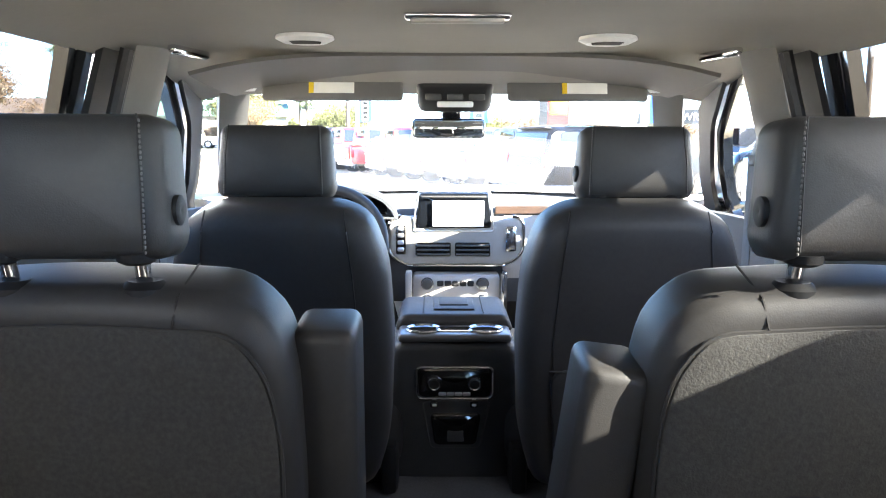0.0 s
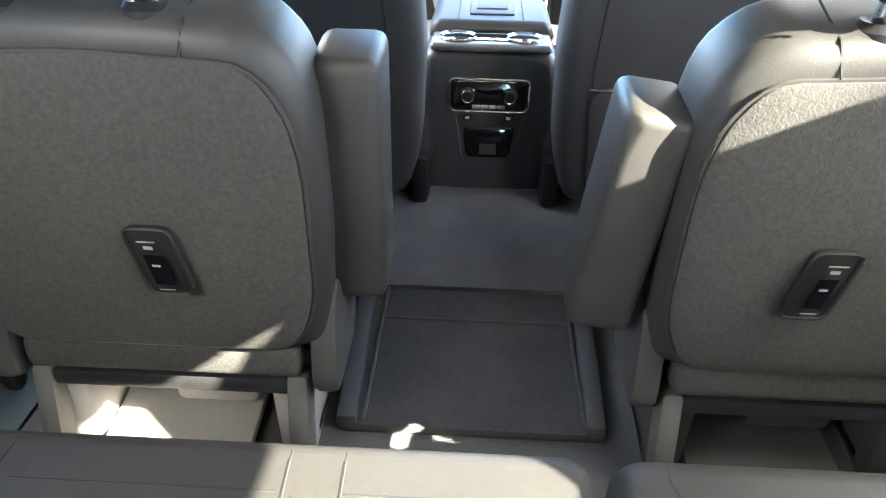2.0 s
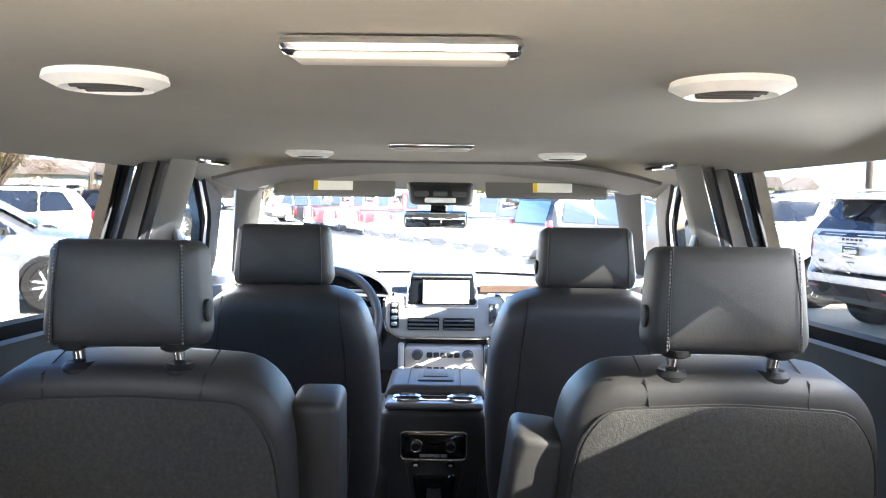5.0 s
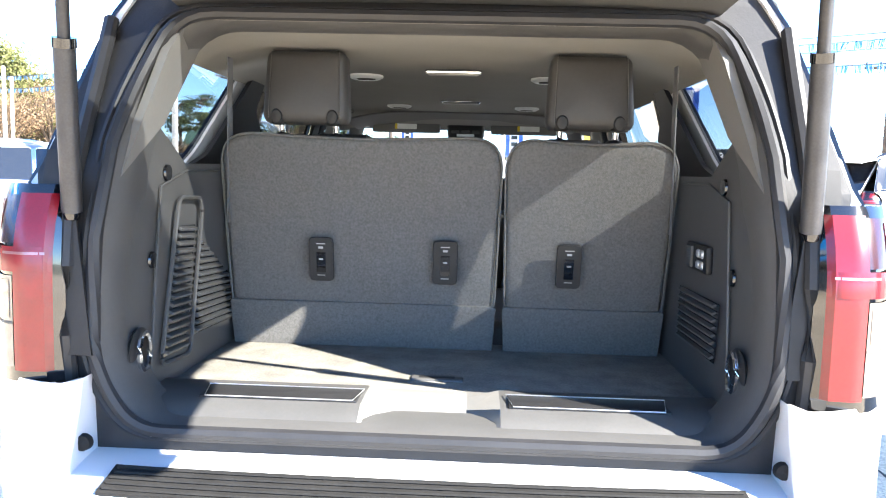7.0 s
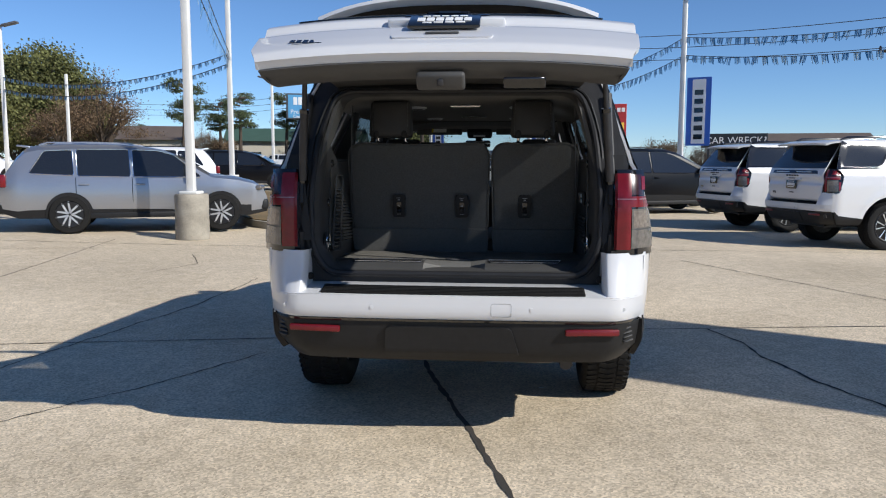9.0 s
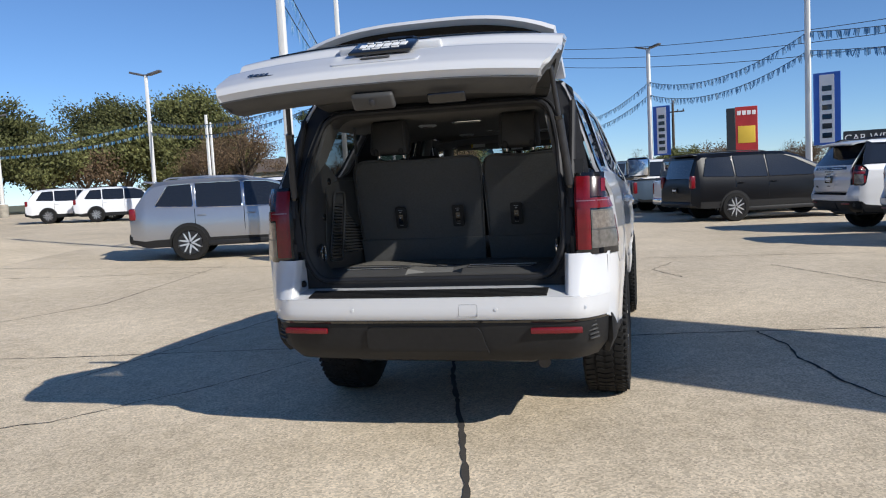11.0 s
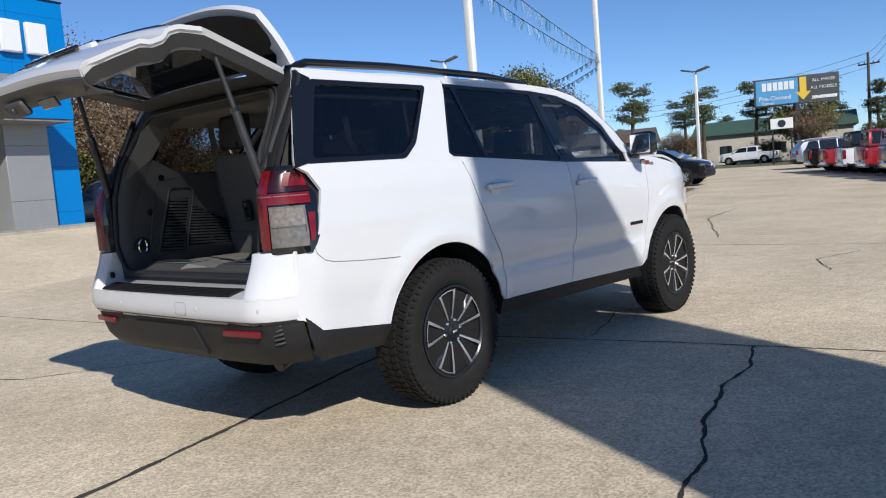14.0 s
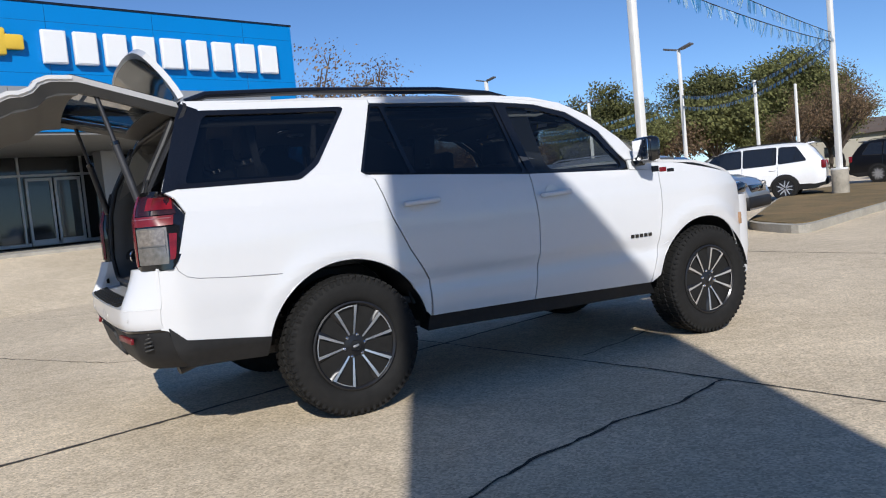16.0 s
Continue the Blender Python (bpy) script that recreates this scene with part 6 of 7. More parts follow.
def parked(name, label, paintm, x, y, heading, L=4.9, W=1.95, H=1.78, kind="suv", wb=2.85, clad=True, group="vehicles parked in the lot"):
    """A parked car or pickup. heading: degrees turned to the left from straight ahead."""
    z0 = gz(x, y)
    c = thing(name, label, "pickup truck" if kind == "truck" else "car", (x, y, z0), heading, group)
    hw = W / 2
    r = 0.37 if L < 5 else 0.41
    if kind == "truck":
        top = [(0.0, 1.16), (0.02, 1.18), (1.85, 1.20), (1.90, H), (2.2, H + 0.02), (3.4, H), (3.75, H - 0.1), (4.45, 1.30), (5.55, 1.20), (5.78, 1.05), (L, 0.8)]
        belt = 1.24
    else:
        top = [(0.0, 0.92), (0.05, 1.09), (0.30, H - 0.23), (0.46, H - 0.07), (0.70, H - 0.02), (1.2, H), (1.9, H), (2.4, H - 0.025), (2.85, H - 0.10), (3.25, H - 0.26), (L * 0.775, 1.11), (L * 0.88, 1.05), (L * 0.95, 0.96), (L * 0.985, 0.84), (L, 0.66)]
        belt = 1.06 if H < 1.85 else 1.20
        if H > 1.85:
            top = [(0.0, 0.95), (0.04, 1.14), (0.24, H - 0.12), (0.40, H - 0.015), (1.6, H), (2.9, H - 0.02), (3.3, H - 0.13), (L * 0.79, 1.25), (L * 0.94, 1.15), (L * 0.985, 0.98), (L, 0.72)]

    def width(yy, z):
        w = hw * interp(yy, [(0, 0.90), (0.25, 0.98), (1.0, 1.0), (L - 0.9, 1.0), (L - 0.25, 0.92), (L, 0.80)])
        w *= interp(z, [(0.25, 0.93), (0.5, 0.99), (0.85, 1.0), (belt, 0.97), (H, 0.76 if kind != "truck" else 0.80)])
        return w

    ys = sorted({round(L * i / 44, 3) for i in range(45)} | {t[0] for t in top})
    rings = []
    for yy in ys:
        zt = interp(yy, top)
        zb = interp(yy, [(0, 0.42), (0.3, 0.30), (L - 0.4, 0.28), (L, 0.36)]) + (0.10 if H > 1.85 else 0.0)
        zs = [zb + (zt - zb) * f for f in (0, 0.12, 0.3, 0.5, 0.65, 0.8, 0.93)]
        half = [(width(yy, z), z) for z in zs] + [(width(yy, zt) * 0.86, zt - 0.008), (width(yy, zt) * 0.45, zt + 0.012)]
        rings.append([(w, yy - L / 2, z) for w, z in half] + [(-w, yy - L / 2, z) for w, z in half[::-1]])
    b = loft(rings)
    for f in b.faces:
        f.material_index = 1 if clad and f.calc_center_median().z < 0.44 + (0.06 if H > 1.85 else 0.0) else 0
    body = part("body", b, [paintm, BLACKP], c)
    ya, yr = L / 2 - (L - wb) * 0.46, 0
    yf, yb = wb / 2 + (0.12 if kind != "truck" else 0.2), -wb / 2 + (0.12 if kind != "truck" else 0.2)
    for s in (1, -1):
        def wall(out):
            return lambda u, v: (s * (width(u + L / 2, v) + out), u, v)
        if kind == "truck":
            wins = [[(1.98, belt + 0.03), (2.90, belt + 0.02), (2.85, H - 0.09), (2.02, H - 0.08)], [(2.98, belt + 0.02), (4.15, belt), (3.72, H - 0.16), (3.35, H - 0.10), (2.95, H - 0.09)]]
        else:
            wins = [[(0.50 if H < 1.85 else 0.36, belt + 0.08), (1.27, belt + 0.04), (1.24, H - 0.11), (0.76 if H < 1.85 else 0.52, H - 0.13)], [(1.33, belt + 0.03), (2.26, belt + 0.01), (2.24, H - 0.10), (1.30, H - 0.10)], [(2.31, belt + 0.01), (L * 0.735, belt), (3.08, H - 0.21), (2.78, H - 0.12), (2.29, H - 0.10)]]
        for w in wins:
            part("window_trim", tube([wall(0.006)(u, v) for u, v in rounded([(u - L / 2, v) for u, v in w], 0.05, 3)], 0.009, 5, closed=True), GLOSSB if paintm is not SILVER else CHROME, body)
            part("side_window", plate(rounded([(u - L / 2, v) for u, v in w], 0.05, 3), [], wall(0.006), 0.4, 0.12), CARGLASS, body)
        for yy in ((2.93, 1.75) if kind == "truck" else (2.29, 1.30)):
            part("door_seam", tube([(s * (width(yy, z) + 0.001), yy - L / 2, z) for z in (0.40, 0.7, 0.95, belt)], 0.006, 4), GLOSSB, body)
            part("door_handle", rbox((0.03, 0.18, 0.03), 0.01, 1, (s * (width(yy, 0.95) + 0.015), yy - L / 2 + 0.14, belt - 0.13)), paintm, body)
        for yc in (yb, yf):
            part("wheel_arch", plate([(yc - (r + 0.045) * math.cos(math.radians(d)), r + (r + 0.045) * math.sin(math.radians(d))) for d in range(-12, 193, 12)], [], lambda u, v: (s * (width(u + L / 2, max(v, 0.3)) + 0.012), u, v), 0.5, 0.5), BLACKP, body)
            wl = part("wheel", lathe([(0.0, 0.10), (r * 0.66, 0.11), (r * 0.70, 0.125), (r * 0.93, 0.12), (r, 0.08), (r, -0.10), (0, -0.10)], 28, pose(s * (hw - 0.10), yc, r, 0, 90 * s, 0)), RUBBER, c)
            part("rim", lathe([(0, 0.112), (r * 0.62, 0.114), (r * 0.66, 0.122), (r * 0.64, 0.128), (0, 0.116)], 28, pose(s * (hw - 0.098), yc, r, 0, 90 * s, 0)), DARKAL, wl)
            for k in range(5):
                for dd in (-1, 1):
                    q = rbox((0.014, r * 0.10, r * 0.60), 0.004, 1, (0, dd * r * 0.11, r * 0.34), (dd * -9, 0, 0))
                    bmesh.ops.transform(q, matrix=pose(s * (hw + 0.022), yc, r) @ Matrix.Rotation(k * math.tau / 5 + 0.3, 4, "X"), verts=q.verts)
                    part("spoke", q, ALLOY, wl)
        part("mirror", rbox((0.20, 0.11, 0.15), 0.04, 3, (s * (hw + 0.06), (L * 0.70 if kind != "truck" else 4.15) - L / 2, belt + 0.07)), GLOSSB if paintm is not PWHITE else paintm, c)
        zt = 1.0 if kind == "truck" else belt - 0.06
        part("tail_light", rbox((0.16, 0.13, 0.40 if kind == "truck" else (0.34 if H > 1.85 else 0.24)), 0.03, 2, (s * (hw * 0.90 - 0.03), -L / 2 + 0.06, zt - (0.08 if kind == "truck" else 0.0))), REDLENS, c)
        part("headlight", rbox((0.30, 0.30, 0.10), 0.04, 3, (s * (hw * 0.76), L / 2 - 0.22, 0.84), (0, 0, s * -22)), CLEARL, c)
        if clad:
            part("sill_trim", rbox((0.05, L - 2.4, 0.11), 0.02, 2, (s * (hw * 0.96), 0, 0.34)), BLACKP, c)
        part("roof_rail", tube([(s * hw * 0.62, y_ - L / 2, z_ + H) for y_, z_ in (((0.66, -0.02), (0.80, 0.025), (1.5, 0.035), (2.2, 0.020), (2.5, -0.03)) if kind != "truck" else ((2.0, -0.03), (2.6, 0.03), (3.2, 0.0)))], 0.015, 6), BLACKP if paintm is not SILVER else ALLOY, c)
    # glass fore and aft, bumpers, plate
    if kind == "truck":
        part("rear_window", rbox((W * 0.62, 0.02, 0.34), 0.02, 2, (0, 1.875 - L / 2, H - 0.27)), CARGLASS, c)
        part("windscreen", grid(lambda t, k: (k * width(3.8 + t * 0.6, belt + 0.2) * 0.9, 3.72 + t * 0.74 - L / 2 + 0.02, H - 0.085 - t * 0.40 + 0.02), [0, 0.5, 1], [-1, -0.5, 0, 0.5, 1]), CARGLASS, c)
        part("bed_floor", rbox((W * 0.84, 1.75, 0.03), 0.01, 1, (0, 0.95 - L / 2, 1.185 + 0.012)), BLACKP, c)
        part("tailgate", rbox((W * 0.72, 0.04, 0.50), 0.02, 2, (0, -L / 2 - 0.01, 0.92)), paintm, c)
    else:
        part("rear_window", grid(lambda t, k: (k * width(0.2, H - 0.3) * 0.86, -L / 2 + (0.075 + 0.33 * t - 0.018 if H < 1.85 else 0.055 + 0.17 * t - 0.022) + 0.02 * k * k, belt + 0.04 + (H - 0.16 - belt - 0.04) * t), [0, 0.5, 1], [-1, -0.6, 0, 0.6, 1]), CARGLASS, c)
        part("windscreen", grid(lambda t, k: (k * width(3.3, H - 0.3) * 0.92, 3.10 - L / 2 + (L * 0.78 - 3.13) * t + 0.02, H - 0.165 - t * (H - 0.165 - 1.16) + 0.018), [0, 0.5, 1], [-1, -0.5, 0, 0.5, 1]), CARGLASS, c)
        part("spoiler", rbox((W * 0.66, 0.24, 0.04), 0.018, 2, (0, -L / 2 + (0.40 if H < 1.85 else 0.26), H - 0.05), (-8, 0, 0)), paintm, c)
    part("rear_bumper", rbox((W * 0.90, 0.26, 0.24 if kind == "truck" or H < 1.85 else 0.17), 0.07, 3, (0, -L / 2 + 0.08, 0.50 if H < 1.85 or kind == "truck" else 0.52)), CHROME if kind == "truck" else BLACKP, c)
    part("front_bumper", rbox((W * 0.84, 0.26, 0.26), 0.08, 3, (0, L / 2 - 0.10, 0.50)), BLACKP, c)
    part("grille", rbox((W * 0.56, 0.10, 0.20), 0.03, 2, (0, L / 2 - 0.06, 0.74)), GLOSSB, c)
    pl_ = part("number_plate", rbox((0.30, 0.012, 0.15), 0.006, 1, (0, -L / 2 - 0.035, 0.92 if kind != "truck" else 0.62)), GLOSSB, c)
    part("plate_bar", rbox((0.22, 0.006, 0.05), 0.002, 1, (0, -L / 2 - 0.043, 0.92 if kind != "truck" else 0.62)), INK, pl_)
    return c


parked("silver_suv", "silver three-row family suv parked beside a light pole", SILVER, -7.2, 11.55, -66, 4.85, 1.95, 1.69, wb=2.75)


def twin_suv(x, y, heading):
    """Another of the same model, shut, built from the same panels."""
    t = thing("white_suv", "white full-size suv with dark rear glass in an angled bay", "car", (x, y, gz(x, y)), heading, "vehicles parked in the lot")
    keep = {"quarter_panel", "rear_door", "front_door", "fender", "roof_side", "window_frame", "quarter_frame", "window_pane", "pillar_panel", "rocker", "wheel_liner", "arch_lip", "door_handle", "wing_mirror", "roof_rail", "roof", "windshield", "bonnet", "front_bumper", "grille", "headlight", "underbody", "rear_bumper", "rear_valance", "valance_side", "step_pad", "tail_lamp", "tailgate", "wheel", "exhaust_pipe"}
    skip = {"gate_trim", "gate_lower_trim", "latch_housing", "latch", "pull_slot", "bumper_ledge"}

    def clone(ob, parent):
        o = ob.copy()
        scene.collection.objects.link(o)
        o.parent = parent
        if o.name.split(".")[0] in ("window_pane", "windshield", "rear_window"):
            o.material_slots[0].link = "OBJECT"
            o.material_slots[0].material = CARGLASS
        for ch in ob.children:
            if ch.name.split(".")[0] not in skip:
                clone(ch, o)
        return o

    for ob in list(car.children):
        if ob.name.split(".")[0] in keep:
            o = clone(ob, t)
            if ob is gate:
                o.matrix_local = pose(0, HY, HZ, 0, 0, 0)
    # black box added to stand for the shade inside the shut cabin
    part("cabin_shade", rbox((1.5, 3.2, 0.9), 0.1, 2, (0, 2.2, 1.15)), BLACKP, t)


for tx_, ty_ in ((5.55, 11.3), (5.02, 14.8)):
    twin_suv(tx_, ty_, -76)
parked("black_suv", "long black suv with bright wheels in an angled bay", PBLACK, 4.5, 20.4, -66, 5.6, 2.05, 1.92, wb=3.3)
for i, (pm, lab) in enumerate([(PWHITE, "white crew-cab pickup truck seen from behind"), (PSLATE, "slate blue crew-cab pickup truck"), (PWHITE, "white crew-cab pickup truck seen from behind"), (PSLATE, "slate blue crew-cab pickup truck"), (PRED, "red crew-cab pickup truck in the row"), (PWHITE, "white crew-cab pickup truck seen from behind"), (PRED, "red crew-cab pickup truck in the row"), (PBLACK, "black crew-cab pickup truck in the row")]):
    parked("pickup_truck", lab, pm, 4.4 - 1.4 * i, 23.6 + 2.6 * i, -66, 5.85, 2.05, 1.90, "truck", 3.7, group="row of pickup trucks")
parked("minivan", "silver wagon at the far edge of the lot", SILVER, -8.6, 48.6, -62, 4.9, 1.95, 1.74)
parked("pickup_truck", "white pickup truck by the far fence", PWHITE, -24.6, 80.0, 96, 5.6, 1.95, 1.80, "truck", 3.5)
parked("white_crossover", "white crossover with a dark roof line on the lot", PWHITE, -11.41, 19.82, 122, 4.85, 1.95, 1.70)
parked("black_crossover", "black crossover with dark wheels beyond the island", PBLACK, -11.45, 30.1, -82, 4.85, 1.95, 1.70)
parked("white_sedan", "white sedan behind the black crossover", PWHITE, -13.0, 34.4, -80, 4.6, 1.85, 1.55)
parked("grey_sedan", "grey sedan in the back of the lot", PSLATE, -15.6, 38.8, -80, 4.6, 1.85, 1.52)
parked("white_crossover", "white crossover facing the lot aisle", PWHITE, -25.9, 28.7, -60, 4.6, 1.86, 1.66)
parked("white_crossover", "white crossover facing the lot aisle", PWHITE, -23.6, 29.2, -60, 4.6, 1.86, 1.66)
parked("maroon_crossover", "dark red crossover by a light pole", PMAROON, -43.5, 35.5, 60, 4.6, 1.86, 1.62)
parked("black_sedan", "black car at the far side of the lot", PBLACK, -45.0, 30.5, 60, 4.7, 1.86, 1.50)
parked("brown_suv", "grey-brown older suv seen from the rear corner", PBROWN, -23.8, 11.9, 104, 5.1, 2.0, 1.92, wb=2.95)
parked("black_sedan", "black car behind the brown suv", PBLACK, -29.5, 18.0, 96, 4.7, 1.86, 1.5)

# ---- poles, lamps, banners ----
POLEW = mat("white_pole_paint", (0.74, 0.73, 0.70), 0.5, var=0.12, scale=3, bump=0.1, bscale=40)
BASEC = mat("pole_base_concrete", (0.40, 0.36, 0.29), 0.9, var=0.45, scale=4, bump=0.6, bscale=50, fine=0.2)
LAMPH = mat("lamp_head_grey", (0.10, 0.10, 0.11), 0.5, var=0.2, scale=10)
WOODP = mat("pole_timber", (0.10, 0.075, 0.055), 0.9, var=0.4, scale=3, bump=0.5, bscale=40)
BANB = mat("banner_blue", (0.04, 0.13, 0.52), 0.7, var=0.15, scale=3)
BANW = mat("banner_white", (0.72, 0.73, 0.75), 0.7, var=0.08, scale=3)
FLAGB = mat("pennant_blue", (0.05, 0.24, 0.50), 0.45, 0.0, var=0.5, scale=1.2)
FLAGS = mat("pennant_silver", (0.45, 0.62, 0.74), 0.4, 0.1, var=0.4, scale=1.2)
WIRE = mat("wire_dark", (0.03, 0.03, 0.03), 0.6)


def light_pole(x, y, h, w=0.16, square=True, base=True, turn=0.0, head=True, foot=0.31):
    z = gz(x, y)
    p = thing("light_pole", "white steel lot light pole on a round concrete base" if base else "white steel lot light pole with twin lamp heads", "light pole", (x, y, z), turn, "light poles")
    part("pole", rbox((w, w, h), 0.02, 2, (0, 0, h / 2), taper=(0.8, 0.8)), POLEW, p)
    if base:
        part("base", lathe([(0.0, 0.0), (foot, 0.0), (foot - 0.01, 0.45), (foot - 0.005, 0.80), (foot - 0.025, 0.83), (0.0, 0.83)], 28), BASEC, p)
        part("base_plate", rbox((0.34, 0.34, 0.06), 0.02, 2, (0, 0, 0.855)), POLEW, p)
    if head:
        for s in (1, -1):
            part("lamp_head", rbox((0.62, 0.32, 0.09), 0.03, 2, (s * 0.42, 0, h + 0.10), (0, s * -14, 0)), LAMPH, p)
        part("bracket", rbox((0.30, 0.08, 0.08), 0.02, 2, (0, 0, h + 0.02)), LAMPH, p)
    return p


light_pole(-5.53, 10.05, 10.4, 0.15)
light_pole(-8.5, 20.4, 10.6, 0.15, foot=0.24)
light_pole(-37.2, 27.5, 7.8, 0.24, turn=20)
light_pole(-39.0, 37.4, 6.4, 0.22, turn=30)
light_pole(-20.65, 27.3, 6.6, 0.16, base=False, turn=10)
light_pole(-21.4, 33.3, 5.3, 0.15, base=False, head=False)
light_pole(-31, 49.7, 6.4, 0.18, base=False, head=False)
light_pole(-12.3, 37.2, 5.5, 0.15, base=False, turn=0)
light_pole(-40, 20, 8.0, 0.2, base=False, turn=50)


def banner(x, y, h, z1, z0, w=1.0):
    p = light_pole(x, y, h, 0.22, base=False, turn=-25)
    b_ = part("banner", rbox((w, 0.02, z1 - z0), 0.004, 1, (0.18 + w / 2, 0, (z0 + z1) / 2)), BANB, p, "blue and white vertical banner")
    part("banner_panel", rbox((w * 0.55, 0.026, (z1 - z0) * 0.94), 0.004, 1, (0.18 + w / 2, 0, (z0 + z1) / 2)), BANW, b_)
    for i in range(6):
        part("print_bar", rbox((w * 0.36, 0.032, (z1 - z0) * 0.075), 0.004, 1, (0.18 + w / 2, 0, z1 - (z1 - z0) * (0.22 + 0.13 * i))), GLOSSB, b_)
    return p


banner(7.2, 28.7, 8.1, 4.9, 2.2, 0.95)
banner(1.4, 41.4, 8.2, 5.0, 2.3, 1.0)
banner(-6.2, 60.9, 8.4, 5.2, 2.5, 1.05)


def pennants(a, c, sag, n, seed, drop=1.0, group="pennant strings"):
    """A string of small flags that hangs between two poles."""
    rnd = random.Random(seed)
    a, c = Vector(a), Vector(c)
    at = lambda t: a.lerp(c, t) - Vector((0, 0, sag * 4 * t * (1 - t)))
    o = part("pennant_string", tube([at(i / 24) for i in range(25)], 0.012, 4), WIRE)
    tagged(o, "string of blue and silver pennants between poles", "pennants", group)
    b1, b2 = bmesh.new(), bmesh.new()
    L = (c - a).length
    w = L / n * 0.5
    for i in range(n):
        p, q = at((i + 0.1) / n), at((i + 0.75) / n)
        sw = Vector((rnd.uniform(-0.1, 0.1), rnd.uniform(-0.1, 0.1), 0))
        for k in range(6):
            u, v = p.lerp(q, k / 6), p.lerp(q, (k + 0.85) / 6)
            d = Vector((0, 0, -drop * rnd.uniform(0.22, 0.34))) + sw * drop * rnd.uniform(0.4, 1.2)
            bb = b1 if rnd.random() < 0.6 else b2
            bb.faces.new([bb.verts.new(z) for z in (u, v, v.lerp(u, 0.1) + d, u.lerp(v, 0.1) + d * 0.9)])
    tagged(part("blue_fringe", b1, FLAGB, o, smooth=False), kind="stuff")
    tagged(part("silver_fringe", b2, FLAGS, o, smooth=False), kind="stuff")


P1, P2, B0, B1, B2 = (-5.53, 10.05), (-8.5, 20.4), (7.2, 28.7), (1.4, 41.4), (-6.2, 60.9)
for i, (a, za, c, zc, sag, n) in enumerate([(P2, 4.85, P1, 5.6, 0.08, 34), (P2, 4.6, P1, 5.1, 0.12, 34), (P2, 4.8, (-20.65, 27.3), 4.9, 0.6, 44), (P2, 4.5, (-20.65, 27.3), 4.4, 0.6, 44),
                                            ((-20.65, 27.3), 4.9, (-37.2, 27.5), 5.0, 0.7, 52), ((-37.2, 27.5), 5.6, (-39.0, 37.4), 5.4, 0.4, 30), ((-20.65, 27.3), 4.4, (-37.2, 27.5), 4.6, 0.7, 52),
                                            (B0, 6.4, (20, 16), 7.0, 0.8, 50), (B0, 5.7, (20, 16), 6.2, 0.8, 50), (B0, 6.4, B1, 6.4, 0.8, 40), (B0, 5.7, B1, 5.7, 0.8, 40), (B1, 6.4, B2, 6.2, 1.0, 50), (B1, 5.7, B2, 5.6, 1.0, 50)]):
    pennants((*a, za), (*c, zc), sag, n, i, 0.5 if 2 <= i <= 6 else 1.0)


def utility_pole(x, y, h, arm=True):
    p = thing("utility_pole", "weathered timber utility pole with wires", "utility pole", (x, y, gz(x, y) - 0.1), -20, "utility poles")
    part("pole", tube([(0, 0, 0), (0, 0, h)], [0.19, 0.13], 10), WOODP, p)
    if arm:
        part("crossarm", rbox((2.4, 0.12, 0.14), 0.02, 1, (0, 0.1, h - 1.2)), WOODP, p)
        for xx in (-1.1, -0.5, 0.5, 1.1):
            part("insulator", lathe([(0, 0), (0.05, 0), (0.07, 0.08), (0.04, 0.2), (0, 0.22)], 8, pose(xx, 0.1, h - 1.13)), LAMPH, p)
    return p


UP = [(19.9, 37.6, 8.6), (-7.5, 66, 12.6), (-16, 92, 11), (4, 84, 9), (-48, 27, 9)]
for ux, uy, uh in UP:
    utility_pole(ux, uy, uh)
for a, c, sag in ((UP[0], UP[1], 0.8), (UP[1], UP[2], 0.8), (UP[2], (-60, 110, 10), 1.2), (UP[0], (60, 30, 10), 1.2), ((-48, 27, 9), (-60, 110, 9), 1.5)):
    for k in range(3):
        pts = []
        for i in range(17):
            t = i / 16
            pts.append((a[0] + (c[0] - a[0]) * t, a[1] + (c[1] - a[1]) * t, a[2] + (c[2] - a[2]) * t - 0.4 - 0.75 * k - sag * 4 * t * (1 - t) + 0.5))
        tagged(part("overhead_wire", tube(pts, 0.02, 4), WIRE), "dark overhead wire between poles", "wire", "overhead wires")
tr = part("transformer", lathe([(0, 0), (0.3, 0), (0.3, 0.9), (0.2, 1.0), (0, 1.0)], 14, pose(-48.2, 26.6, 5.6)), POLEW)
tagged(tr, "pale grey pole transformer can", "transformer")
copy_thing(tr, pose(0.75, 0.3, 0.1))

# ---- signs beyond the lot ----
SIGNK, SIGNY, SIGNBL = mat("sign_black", (0.02, 0.025, 0.03), 0.5, var=0.2, scale=2), mat("sign_yellow", (0.75, 0.50, 0.05), 0.5, var=0.1, scale=2), mat("sign_blue", (0.10, 0.33, 0.60), 0.5, var=0.2, scale=1)
SIGNG = mat("sign_grey", (0.07, 0.075, 0.08), 0.5, var=0.2, scale=2)
SIGNR = mat("sign_red", (0.45, 0.03, 0.03), 0.5, var=0.3, scale=1.5)
bb = thing("billboard", "tall roadside billboard in black, blue and yellow on a steel post", "billboard", (-19.7, 79.2, gz(-19.7, 79.2) + 0.5), 18)
part("post", tube([(0, 0, -1.3), (0, 0, 5.2)], 0.3, 12), STEEL, bb)
part("panel", rbox((7.6, 0.4, 2.7), 0.03, 1, (0, 0, 6.4)), SIGNG, bb)
part("blue_field", rbox((3.8, 0.05, 2.4), 0.01, 1, (-1.7, -0.22, 6.4)), SIGNBL, bb)
